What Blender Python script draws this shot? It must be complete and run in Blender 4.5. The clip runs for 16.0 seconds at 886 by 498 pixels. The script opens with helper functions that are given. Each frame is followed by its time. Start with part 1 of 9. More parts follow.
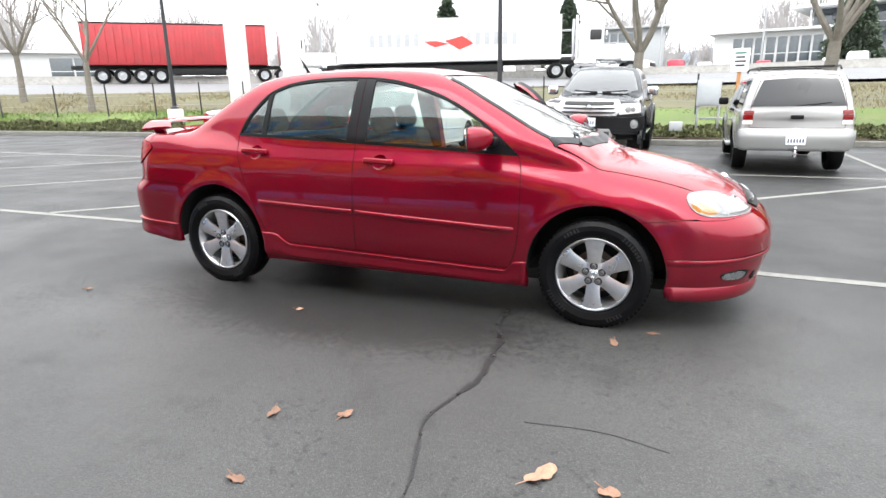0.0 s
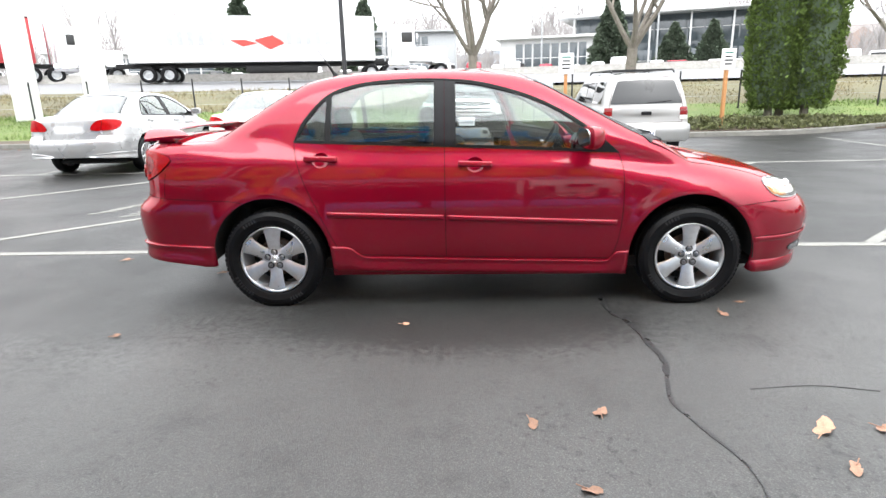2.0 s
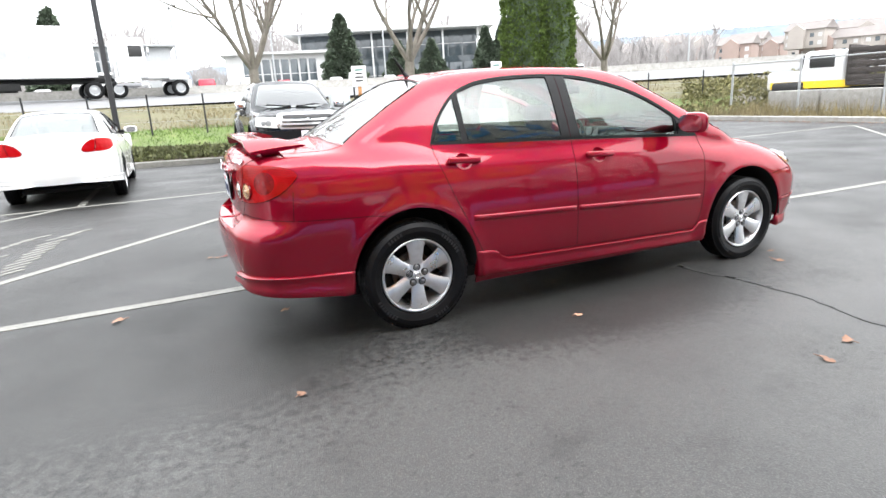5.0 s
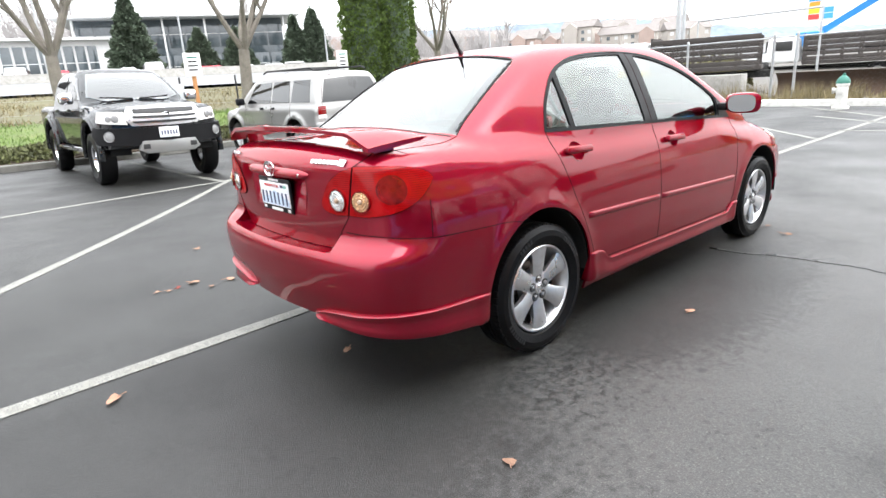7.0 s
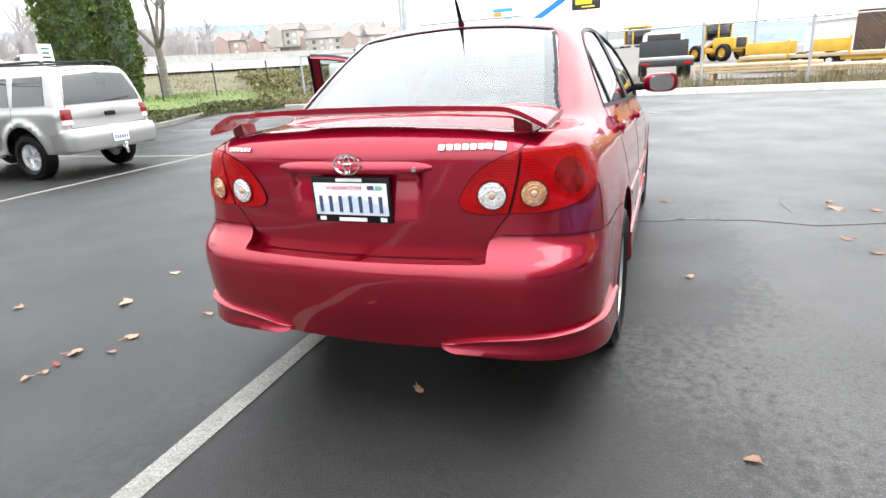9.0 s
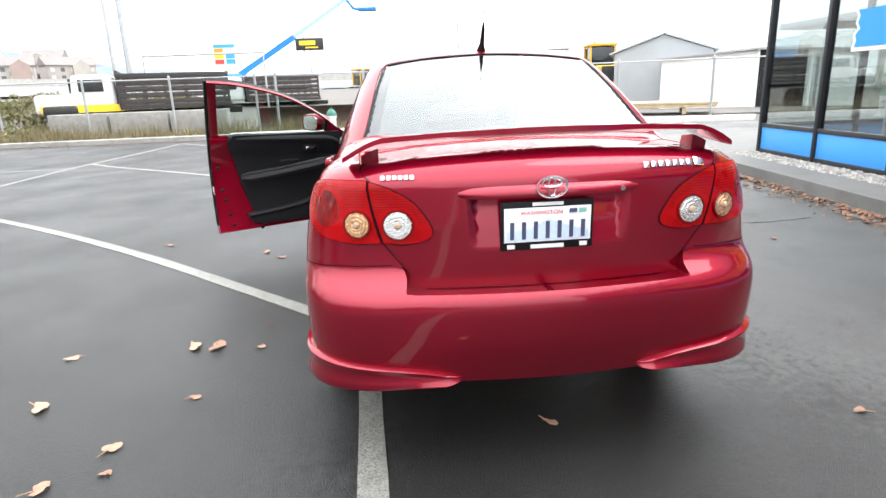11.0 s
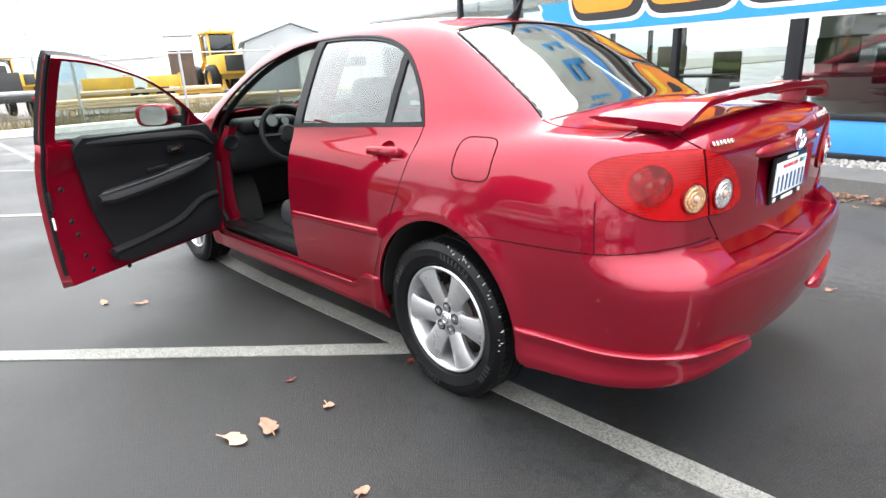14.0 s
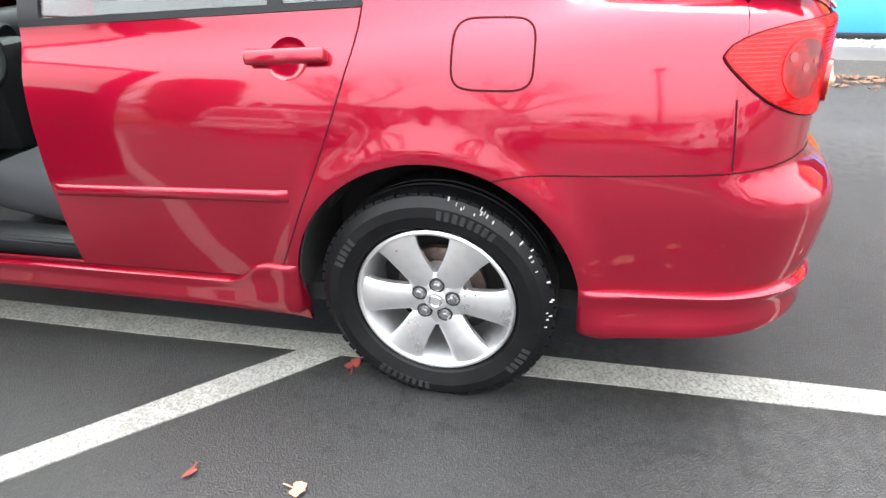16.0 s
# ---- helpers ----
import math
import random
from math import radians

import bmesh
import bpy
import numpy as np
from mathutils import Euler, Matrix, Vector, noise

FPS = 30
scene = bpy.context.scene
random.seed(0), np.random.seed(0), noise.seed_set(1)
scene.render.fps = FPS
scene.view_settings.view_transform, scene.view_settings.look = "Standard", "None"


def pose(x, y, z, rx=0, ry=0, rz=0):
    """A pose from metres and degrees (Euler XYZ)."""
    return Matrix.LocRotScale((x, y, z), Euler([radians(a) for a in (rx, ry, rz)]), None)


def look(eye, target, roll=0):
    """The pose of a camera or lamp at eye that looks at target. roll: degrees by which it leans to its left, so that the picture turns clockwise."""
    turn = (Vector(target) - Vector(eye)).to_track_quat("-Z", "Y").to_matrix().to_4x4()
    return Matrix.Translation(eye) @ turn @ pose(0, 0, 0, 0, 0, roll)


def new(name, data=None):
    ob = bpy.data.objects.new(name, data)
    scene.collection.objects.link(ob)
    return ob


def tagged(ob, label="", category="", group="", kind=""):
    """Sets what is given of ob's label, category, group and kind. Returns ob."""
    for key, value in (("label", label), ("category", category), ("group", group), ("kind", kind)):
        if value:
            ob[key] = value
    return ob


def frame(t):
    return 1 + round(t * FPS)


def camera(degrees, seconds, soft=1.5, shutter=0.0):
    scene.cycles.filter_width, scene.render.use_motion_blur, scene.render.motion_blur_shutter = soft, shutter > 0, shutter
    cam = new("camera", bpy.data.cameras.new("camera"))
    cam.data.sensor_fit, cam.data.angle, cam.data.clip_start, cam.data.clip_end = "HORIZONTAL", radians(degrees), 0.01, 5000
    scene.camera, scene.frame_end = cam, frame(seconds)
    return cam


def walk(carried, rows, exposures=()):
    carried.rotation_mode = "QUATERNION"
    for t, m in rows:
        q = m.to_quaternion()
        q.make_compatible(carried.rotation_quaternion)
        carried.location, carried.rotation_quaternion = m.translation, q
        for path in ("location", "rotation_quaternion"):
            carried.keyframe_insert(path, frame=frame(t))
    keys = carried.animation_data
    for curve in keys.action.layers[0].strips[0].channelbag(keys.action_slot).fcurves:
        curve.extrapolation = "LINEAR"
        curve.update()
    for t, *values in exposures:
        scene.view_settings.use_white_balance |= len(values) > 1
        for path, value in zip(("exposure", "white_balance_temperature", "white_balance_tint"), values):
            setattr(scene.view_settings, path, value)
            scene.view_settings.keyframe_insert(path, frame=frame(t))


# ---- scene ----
cam = camera(74.4, 16.0)
PATH = [
    (0, (1.706, -3.961, 1.28), (0.971, -2.172, 0.772), -1.0),
    (0.5, (1.327, -4.173, 1.322), (0.725, -2.331, 0.826), -1.0),
    (1, (0.88, -4.268, 1.311), (0.45, -2.378, 0.819), -2.9),
    (1.5, (0.414, -4.341, 1.319), (0.159, -2.425, 0.805), -1.1),
    (2, (-0.045, -4.324, 1.319), (-0.141, -2.395, 0.801), -1.4),
    (2.5, (-0.484, -4.28, 1.313), (-0.445, -2.337, 0.838), -1.0),
    (3, (-0.926, -4.239, 1.306), (-0.726, -2.308, 0.823), 0.1),
    (3.5, (-1.333, -4.133, 1.297), (-0.955, -2.233, 0.798), -1.7),
    (3.7, (-1.497, -4.109, 1.292), (-1.051, -2.227, 0.784), -2.3),
    (5.8, (-2.846, -3.38, 1.303), (-1.927, -1.675, 0.803), -2.1),
    (6, (-2.938, -3.234, 1.311), (-1.974, -1.558, 0.8), -1.8),
    (6.5, (-3.196, -2.861, 1.309), (-2.093, -1.287, 0.754), -2.8),
    (7, (-3.4, -2.479, 1.315), (-2.131, -1.039, 0.755), -3.5),
    (7.5, (-3.564, -2.109, 1.317), (-2.171, -0.796, 0.741), -3.2),
    (8, (-3.724, -1.766, 1.316), (-2.183, -0.634, 0.73), -1.8),
    (8.2, (-3.762, -1.601, 1.292), (-2.169, -0.549, 0.698), -2.7),
    (10.3, (-4.016, -0.022, 1.259), (-2.096, 0.076, 0.708), -0.3),
    (10.5, (-4.023, 0.13, 1.268), (-2.099, 0.143, 0.722), -0.3),
    (11, (-3.944, 0.505, 1.271), (-2.024, 0.321, 0.742), -2.1),
    (11.5, (-3.886, 0.89, 1.282), (-1.999, 0.51, 0.738), -1.1),
    (12, (-3.764, 1.245, 1.276), (-1.923, 0.687, 0.729), -2.4),
    (12.5, (-3.586, 1.582, 1.291), (-1.792, 0.865, 0.773), -2.5),
    (13, (-3.409, 1.855, 1.296), (-1.71, 0.941, 0.771), -3.4),
    (13.5, (-3.136, 2.036, 1.284), (-1.569, 0.924, 0.726), -5.2),
    (14, (-2.855, 2.189, 1.269), (-1.443, 0.911, 0.66), -2.8),
    (14.5, (-2.557, 2.294, 1.268), (-1.352, 0.85, 0.586), -2.5),
    (15, (-2.209, 2.276, 1.261), (-1.179, 0.737, 0.506), -1.7),
    (15.5, (-1.843, 2.247, 1.251), (-1.152, 0.573, 0.402), -3.8),
    (16, (-1.649, 2.045, 1.187), (-1.214, 0.346, 0.226), -2.1),
]
walk(cam, [(t, look(eye, target, roll)) for t, eye, target, roll in PATH], [(0, .25), (1, .32), (2, .4), (3.5, .42), (6, .42), (8, .35), (10.5, .42), (12.5, .38), (14, .66), (14.5, .86), (15, 1.12), (16, 1.3)])

# ---- light ----
world = bpy.data.worlds.new("overcast")
scene.world = world
world.use_nodes = True
wn, wl = world.node_tree.nodes, world.node_tree.links
wn.clear()
sky = wn.new("ShaderNodeTexSky")
sky.sky_type, sky.sun_disc = "NISHITA", False
sky.sun_elevation, sky.sun_rotation = radians(48), radians(150)
sky.dust_density, sky.ozone_density = 4.0, 1.0
sat = wn.new("ShaderNodeHueSaturation")
sat.inputs["Saturation"].default_value = 0.12
back = wn.new("ShaderNodeBackground")
back.inputs["Strength"].default_value = 0.295
cloud = wn.new("ShaderNodeMix")
cloud.data_type, cloud.blend_type = "RGBA", "MIX"
cloud.inputs["Factor"].default_value = 0.72
cloud.inputs["B"].default_value = (9.3, 9.6, 10.0, 1)      # even cloud cover
wl.new(sky.outputs[0], sat.inputs["Color"])
wl.new(sat.outputs[0], cloud.inputs["A"])
high = wn.new("ShaderNodeSeparateXYZ")                      # an overcast sky is brighter towards the zenith
wl.new(wn.new("ShaderNodeTexCoord").outputs["Generated"], high.inputs[0])
lift = wn.new("ShaderNodeMapRange")
lift.inputs["To Min"].default_value, lift.inputs["To Max"].default_value = 0.62, 1.75
wl.new(high.outputs["Z"], lift.inputs["Value"])
zenith = wn.new("ShaderNodeMix")
zenith.data_type, zenith.blend_type = "RGBA", "MULTIPLY"
zenith.inputs["Factor"].default_value = 1.0
wl.new(cloud.outputs["Result"], zenith.inputs["A"])
wl.new(lift.outputs[0], zenith.inputs["B"])
wl.new(zenith.outputs["Result"], back.inputs["Color"])
wl.new(back.outputs[0], wn.new("ShaderNodeOutputWorld").inputs["Surface"])
sun = new("sun", bpy.data.lights.new("sun", "SUN"))
sun.data.energy, sun.data.angle, sun.data.color = 0.5, radians(25), (1.0, 0.98, 0.95)
sun.matrix_world = look((0, 0, 30), (8, 14, 0))

# ---- materials ----


def material(name, color, rough=0.6, metal=0.0, var=0.12, scale=6.0, fine=120.0, bump=0.0, coat=0.0, spec=0.5, dirt=None, tint=0.0, island=0.0, random_value=0.0):
    """A surface with colour variation at two scales, roughness variation and fine relief."""
    m = bpy.data.materials.new(name)
    m.use_nodes = True
    n, l = m.node_tree.nodes, m.node_tree.links
    p = n["Principled BSDF"]
    geo = n.new("ShaderNodeTexCoord")
    big, small = n.new("ShaderNodeTexNoise"), n.new("ShaderNodeTexNoise")
    for node, s, d in ((big, scale, 4), (small, fine, 3)):
        node.inputs["Scale"].default_value, node.inputs["Detail"].default_value = s, d
        l.new(geo.outputs["Object"], node.inputs["Vector"])
    add = n.new("ShaderNodeMath")
    add.operation = "ADD"
    l.new(big.outputs[0], add.inputs[0])
    l.new(small.outputs[0], add.inputs[1])
    rng = n.new("ShaderNodeMapRange")
    rng.inputs["From Min"].default_value, rng.inputs["From Max"].default_value = 0.7, 1.3
    rng.inputs["To Min"].default_value, rng.inputs["To Max"].default_value = 1 - var, 1 + var
    l.new(add.outputs[0], rng.inputs["Value"])
    value = rng.outputs[0]
    if island or random_value:
        src = n.new("ShaderNodeNewGeometry").outputs["Random Per Island"] if island else n.new("ShaderNodeObjectInfo").outputs["Random"]
        r2 = n.new("ShaderNodeMapRange")
        amount = island or random_value
        r2.inputs["To Min"].default_value, r2.inputs["To Max"].default_value = 1 - amount, 1 + amount
        l.new(src, r2.inputs["Value"])
        mul = n.new("ShaderNodeMath")
        mul.operation = "MULTIPLY"
        l.new(value, mul.inputs[0])
        l.new(r2.outputs[0], mul.inputs[1])
        value = mul.outputs[0]
    mix = n.new("ShaderNodeMix")
    mix.data_type, mix.blend_type = "RGBA", "MULTIPLY"
    mix.inputs["Factor"].default_value = 1.0
    mix.inputs["A"].default_value = (*color, 1)
    l.new(value, mix.inputs["B"])
    out = mix.outputs["Result"]
    if dirt:
        dc, amount = dirt
        dm = n.new("ShaderNodeMix")
        dm.data_type = "RGBA"
        dn = n.new("ShaderNodeTexNoise")
        dn.inputs["Scale"].default_value, dn.inputs["Detail"].default_value = scale * 2.3, 6
        l.new(geo.outputs["Object"], dn.inputs["Vector"])
        dr = n.new("ShaderNodeMapRange")
        dr.inputs["From Min"].default_value, dr.inputs["From Max"].default_value = 0.48, 0.72
        dr.inputs["To Max"].default_value = amount
        l.new(dn.outputs[0], dr.inputs["Value"])
        l.new(dr.outputs[0], dm.inputs["Factor"])
        l.new(out, dm.inputs["A"])
        dm.inputs["B"].default_value = (*dc, 1)
        out = dm.outputs["Result"]
    l.new(out, p.inputs["Base Color"])
    rr = n.new("ShaderNodeMapRange")
    rr.inputs["From Min"].default_value, rr.inputs["From Max"].default_value = 0.3, 0.7
    rr.inputs["To Min"].default_value, rr.inputs["To Max"].default_value = max(rough - 0.08, 0.02), min(rough + 0.08, 1)
    l.new(big.outputs[0], rr.inputs["Value"])
    l.new(rr.outputs[0], p.inputs["Roughness"])
    p.inputs["Metallic"].default_value = metal
    p.inputs["Specular IOR Level"].default_value = spec
    p.inputs["Coat Weight"].default_value = coat
    p.inputs["Coat Roughness"].default_value = 0.03
    if bump:
        b = n.new("ShaderNodeBump")
        b.inputs["Strength"].default_value, b.inputs["Distance"].default_value = bump, 0.01
        l.new(small.outputs[0], b.inputs["Height"])
        l.new(b.outputs[0], p.inputs["Normal"])
    return m


def paint(name, color, metal=0.45, rough=0.32, flake=900.0):
    """Clear-coated car paint with fine metal flakes and a thin film of dust."""
    m = material(name, color, rough, metal, var=0.06, scale=2.0, fine=flake, coat=1.0, spec=0.0)
    p = m.node_tree.nodes["Principled BSDF"]
    p.inputs["Specular Tint"].default_value = (*((c / max(color)) ** .7 for c in color), 1)
    p.inputs["Coat IOR"].default_value = 1.5
    p.inputs["Coat Roughness"].default_value = 0.05
    return m


def glass(name, tint=(0.85, 0.9, 0.88), low=0.07, power=3.0):
    """A thin pane: clear straight through, mirror-like at grazing angles."""
    m = bpy.data.materials.new(name)
    m.use_nodes = True
    n, l = m.node_tree.nodes, m.node_tree.links
    n.clear()
    lw, tr, gl, mx, out, pw, rg = (n.new("ShaderNode" + k) for k in ("LayerWeight", "BsdfTransparent", "BsdfGlossy", "MixShader", "OutputMaterial", "Math", "MapRange"))
    pw.operation = "POWER"
    pw.inputs[1].default_value = power
    rg.inputs["To Min"].default_value = low
    tr.inputs["Color"].default_value = (*tint, 1)
    gl.inputs["Roughness"].default_value = 0.01
    l.new(lw.outputs["Facing"], pw.inputs[0])
    l.new(pw.outputs[0], rg.inputs["Value"])
    l.new(rg.outputs[0], mx.inputs[0])
    l.new(tr.outputs[0], mx.inputs[1])
    l.new(gl.outputs[0], mx.inputs[2])
    l.new(mx.outputs[0], out.inputs["Surface"])
    return m


def lens_plastic(name, color, rough=0.12):
    m = material(name, color, rough, 0.0, var=0.05, scale=20, fine=300, coat=0.0)
    p = m.node_tree.nodes["Principled BSDF"]
    p.inputs["Specular IOR Level"].default_value = 0.5
    return m


RED = paint("red_metallic_paint", (0.262, 0.0035, 0.0200), 0.72, 0.42)
BLACK_TRIM = material("black_trim", (0.008, 0.008, 0.009), 0.4, var=0.2, bump=0.04, spec=0.18)
SEAM = material("panel_gap", (0.03, 0.004, 0.006), 0.9, spec=0.1)
RUBBER = material("tyre_rubber", (0.0048, 0.0048, 0.0054), 0.42, var=0.25, scale=9, fine=90, bump=0.1, spec=0.16, dirt=((0.020, 0.019, 0.018), 0.12))
SIDEWALL = material("tyre_lettering", (0.014, 0.014, 0.015), 0.5, var=0.2)
ALLOY = material("alloy_silver", (0.70, 0.70, 0.71), 0.33, 0.88, var=0.05, scale=12, fine=400, coat=0.3, dirt=((0.35, 0.33, 0.31), 0.2))
CHALK = material("chalk_dust", (0.36, 0.36, 0.35), 0.9, var=0.2)
NUT = material("wheel_nut_steel", (0.34, 0.34, 0.35), 0.3, 0.9, var=0.1)
CHROME = material("chrome", (0.82, 0.82, 0.84), 0.08, 1.0, var=0.03)
DARK = material("dark_underside", (0.01, 0.01, 0.01), 0.9, var=0.3)
BRAKE = material("brake_iron", (0.16, 0.12, 0.1), 0.5, 0.8, var=0.3, scale=30)
CABIN = material("black_cabin_plastic", (0.0115, 0.012, 0.0135), 0.5, var=0.15, fine=500, bump=0.12, spec=0.17)
CLOTH = material("grey_seat_cloth", (0.022, 0.0235, 0.0265), 0.9, var=0.25, scale=15, fine=600, bump=0.25)
LINING = material("pale_headliner", (0.42, 0.41, 0.39), 0.95, var=0.08, fine=500, bump=0.1)
CARPET = material("grey_carpet", (0.012, 0.0115, 0.011), 0.95, var=0.35, scale=25, fine=700, bump=0.4)
DIAL = material("pale_gauge_dial", (.20, .21, .21), .4, var=.1)
WINDOW = glass("car_window", (0.80, 0.85, 0.83), 0.06, 3.2)
REAR_WINDOW = glass("rear_car_window", (0.66, 0.72, 0.71), 0.07, 3.0)
TINTED = glass("tinted_car_window", (0.10, 0.11, 0.12))
RED_LENS = lens_plastic("red_lamp_lens", (0.34, 0.0022, 0.004), .3)
lens_n, lens_l = RED_LENS.node_tree.nodes, RED_LENS.node_tree.links      # facets of the reflector under a smooth red cover
cells, ripple, tilt, lens_co = (lens_n.new("ShaderNode" + k) for k in ("TexVoronoi", "TexWave", "Bump", "TexCoord"))
cells.feature = "SMOOTH_F1"
cells.inputs["Scale"].default_value, cells.inputs["Smoothness"].default_value = 13.0, .5
ripple.wave_type, ripple.bands_direction = "BANDS", "Z"
ripple.inputs["Scale"].default_value, ripple.inputs["Distortion"].default_value = 30.0, .6
facet = lens_n.new("ShaderNodeMath")
facet.operation = "MULTIPLY_ADD"
facet.inputs[1].default_value = .02
tilt.inputs["Strength"].default_value, tilt.inputs["Distance"].default_value = .35, .03
lens_p = lens_n["Principled BSDF"]
lens_l.new(lens_co.outputs["Object"], cells.inputs["Vector"])
lens_l.new(lens_co.outputs["Object"], ripple.inputs["Vector"])
lens_l.new(ripple.outputs["Fac"], facet.inputs[0])
lens_l.new(cells.outputs["Distance"], facet.inputs[2])
lens_l.new(facet.outputs[0], tilt.inputs["Height"])
lens_l.new(tilt.outputs[0], lens_p.inputs["Normal"])
lens_p.inputs["Specular IOR Level"].default_value = .04
lens_p.inputs["Coat Weight"].default_value = .3
lens_p.inputs["Coat Roughness"].default_value = .02
BOWL_LENS = material("lamp_bowl_red", (0.17, 0.006, 0.007), 0.3, 0.2, var=0.45, scale=14, fine=40, bump=0.1, coat=0.3, spec=0.1)
DARK_LENS = lens_plastic("dark_red_lamp_lens", (0.17, 0.003, 0.004))
AMBER_LENS = lens_plastic("amber_lamp_lens", (0.42, 0.30, 0.22))
HEAD_LENS = lens_plastic("headlamp_lens", (0.25, 0.25, 0.25))
REFLECTOR = material("lamp_reflector", (0.36, 0.37, 0.38), 0.3, 0.85, var=0.15, scale=40, fine=200, bump=0.25)
CLEAR_COVER = glass("clear_lamp_cover", (0.96, 0.96, 0.95), 0.08, 2.5)
SIGNAL_LENS = lens_plastic("amber_signal", (0.72, 0.30, 0.05))
CLEAR_LENS = lens_plastic("clear_lamp_lens", (0.70, 0.68, 0.65))
LAMP_SILVER = material("lamp_bowl_silver", (0.74, 0.73, 0.71), 0.2, 0.75, var=0.12, scale=60, fine=300, bump=0.35, coat=1.0)
LAMP_AMBER = material("lamp_bowl_amber", (0.58, 0.33, 0.17), 0.25, 0.6, var=0.12, scale=60, fine=300, bump=0.35, coat=1.0)
PLATE = material("plate_white", (0.78, 0.79, 0.82), 0.35, var=0.06)
PLATE_INK = material("plate_ink", (0.05, 0.06, 0.12), 0.5)
PLATE_TINT = material("plate_tint", (0.55, 0.65, 0.78), 0.4)
FLAG_RED = material("flag_red", (.62, .05, .04), .5)
WHITE = material("white_plastic", (0.75, 0.75, 0.73), 0.4, var=0.05)

# ---- tools for meshes ----
from mathutils.geometry import delaunay_2d_cdt


def part(name, bm, mat, parent=None, label="", smooth=True, angle=35):
    """One mesh object from a bmesh, under a thing or a part."""
    me = bpy.data.meshes.new(name)
    bmesh.ops.recalc_face_normals(bm, faces=bm.faces[:]) if len(bm.faces) < 40000 else None
    bm.to_mesh(me)
    bm.free()
    return mesh_part(name, me, mat, parent, label, smooth, angle)


def mesh_part(name, me, mat, parent=None, label="", smooth=True, angle=35):
    if smooth:
        me.shade_smooth()
        me.set_sharp_from_angle(angle=radians(angle))
    me.materials.append(mat)
    ob = new(name, me)
    if parent:
        ob.parent = parent
    if label:
        tagged(ob, label)
    return ob


def thing(name, label, category, m=None, group="", kind=""):
    """An Empty at a thing's base that parents its parts."""
    ob = new(name)
    ob.empty_display_size = 0.1
    if m:
        ob.matrix_world = m
    return tagged(ob, label, category, group, kind)


def raw(verts, faces):
    me = bpy.data.meshes.new("mesh")
    me.from_pydata(verts, [], faces)
    me.update()
    return me


def box(bm, x, y, z, sx, sy, sz, bevel=0.0, m=None, taper=1.0, segs=2):
    """A box centred at x, y, z, its edges rounded; taper narrows its top."""
    made = bmesh.ops.create_cube(bm, size=1)["verts"]
    for v in made:
        k = taper if v.co.z > 0 else 1
        v.co = Vector((v.co.x * sx * k, v.co.y * sy * k, v.co.z * sz))
    if bevel:
        edges = list({e for v in made for e in v.link_edges})
        out = bmesh.ops.bevel(bm, geom=edges, offset=min(bevel, 0.49 * min(sx, sy, sz)), segments=segs, profile=0.5, affect="EDGES")
        made = list({v for f in out["faces"] for v in f.verts} | {v for v in made if v.is_valid})
    t = Matrix.Translation((x, y, z)) @ (m or Matrix())
    for v in made:
        v.co = t @ v.co
    return bm


def boxes(*rows, bevel=0.0):
    bm = bmesh.new()
    for r in rows:
        box(bm, *r, bevel=bevel)
    return bm


def turn(bm, profile, segs=32, m=None, close=False):
    """A body turned round its z axis from a profile of (radius, height)."""
    rings = []
    for r, h in profile:
        if r < 1e-5:
            rings.append([bm.verts.new((0, 0, h))])
        else:
            rings.append([bm.verts.new((r * math.cos(2 * math.pi * i / segs), r * math.sin(2 * math.pi * i / segs), h)) for i in range(segs)])
    pairs = list(zip(rings, rings[1:])) + ([(rings[-1], rings[0])] if close else [])
    for a, b in pairs:
        for i in range(segs):
            j = (i + 1) % segs
            q = [a[i % len(a)], a[j % len(a)], b[j % len(b)], b[i % len(b)]]
            q = [v for k, v in enumerate(q) if v not in q[:k]]
            if len(q) > 2:
                bm.faces.new(q)
    if m:
        for ring in rings:
            for v in ring:
                v.co = m @ v.co
    return bm


def tube(bm, points, radii, segs=8, flat=1.0):
    """A tube along points; radii is one number or one for each point."""
    pts = [Vector(p) for p in points]
    rad = radii if isinstance(radii, (list, tuple)) else [radii] * len(pts)
    rings, side = [], None
    for i, p in enumerate(pts):
        d = (pts[min(i + 1, len(pts) - 1)] - pts[max(i - 1, 0)]).normalized()
        if side is None:
            side = d.orthogonal().normalized()
        side = (side - d * side.dot(d)).normalized()
        up = d.cross(side)
        rings.append([bm.verts.new(p + rad[i] * (math.cos(2 * math.pi * k / segs) * side + flat * math.sin(2 * math.pi * k / segs) * up)) for k in range(segs)])
    for a, b in zip(rings, rings[1:]):
        for k in range(segs):
            bm.faces.new((a[k], a[(k + 1) % segs], b[(k + 1) % segs], b[k]))
    for ring in (rings[0], rings[-1]):
        if len(ring) > 2:
            bm.faces.new(ring)
    return bm


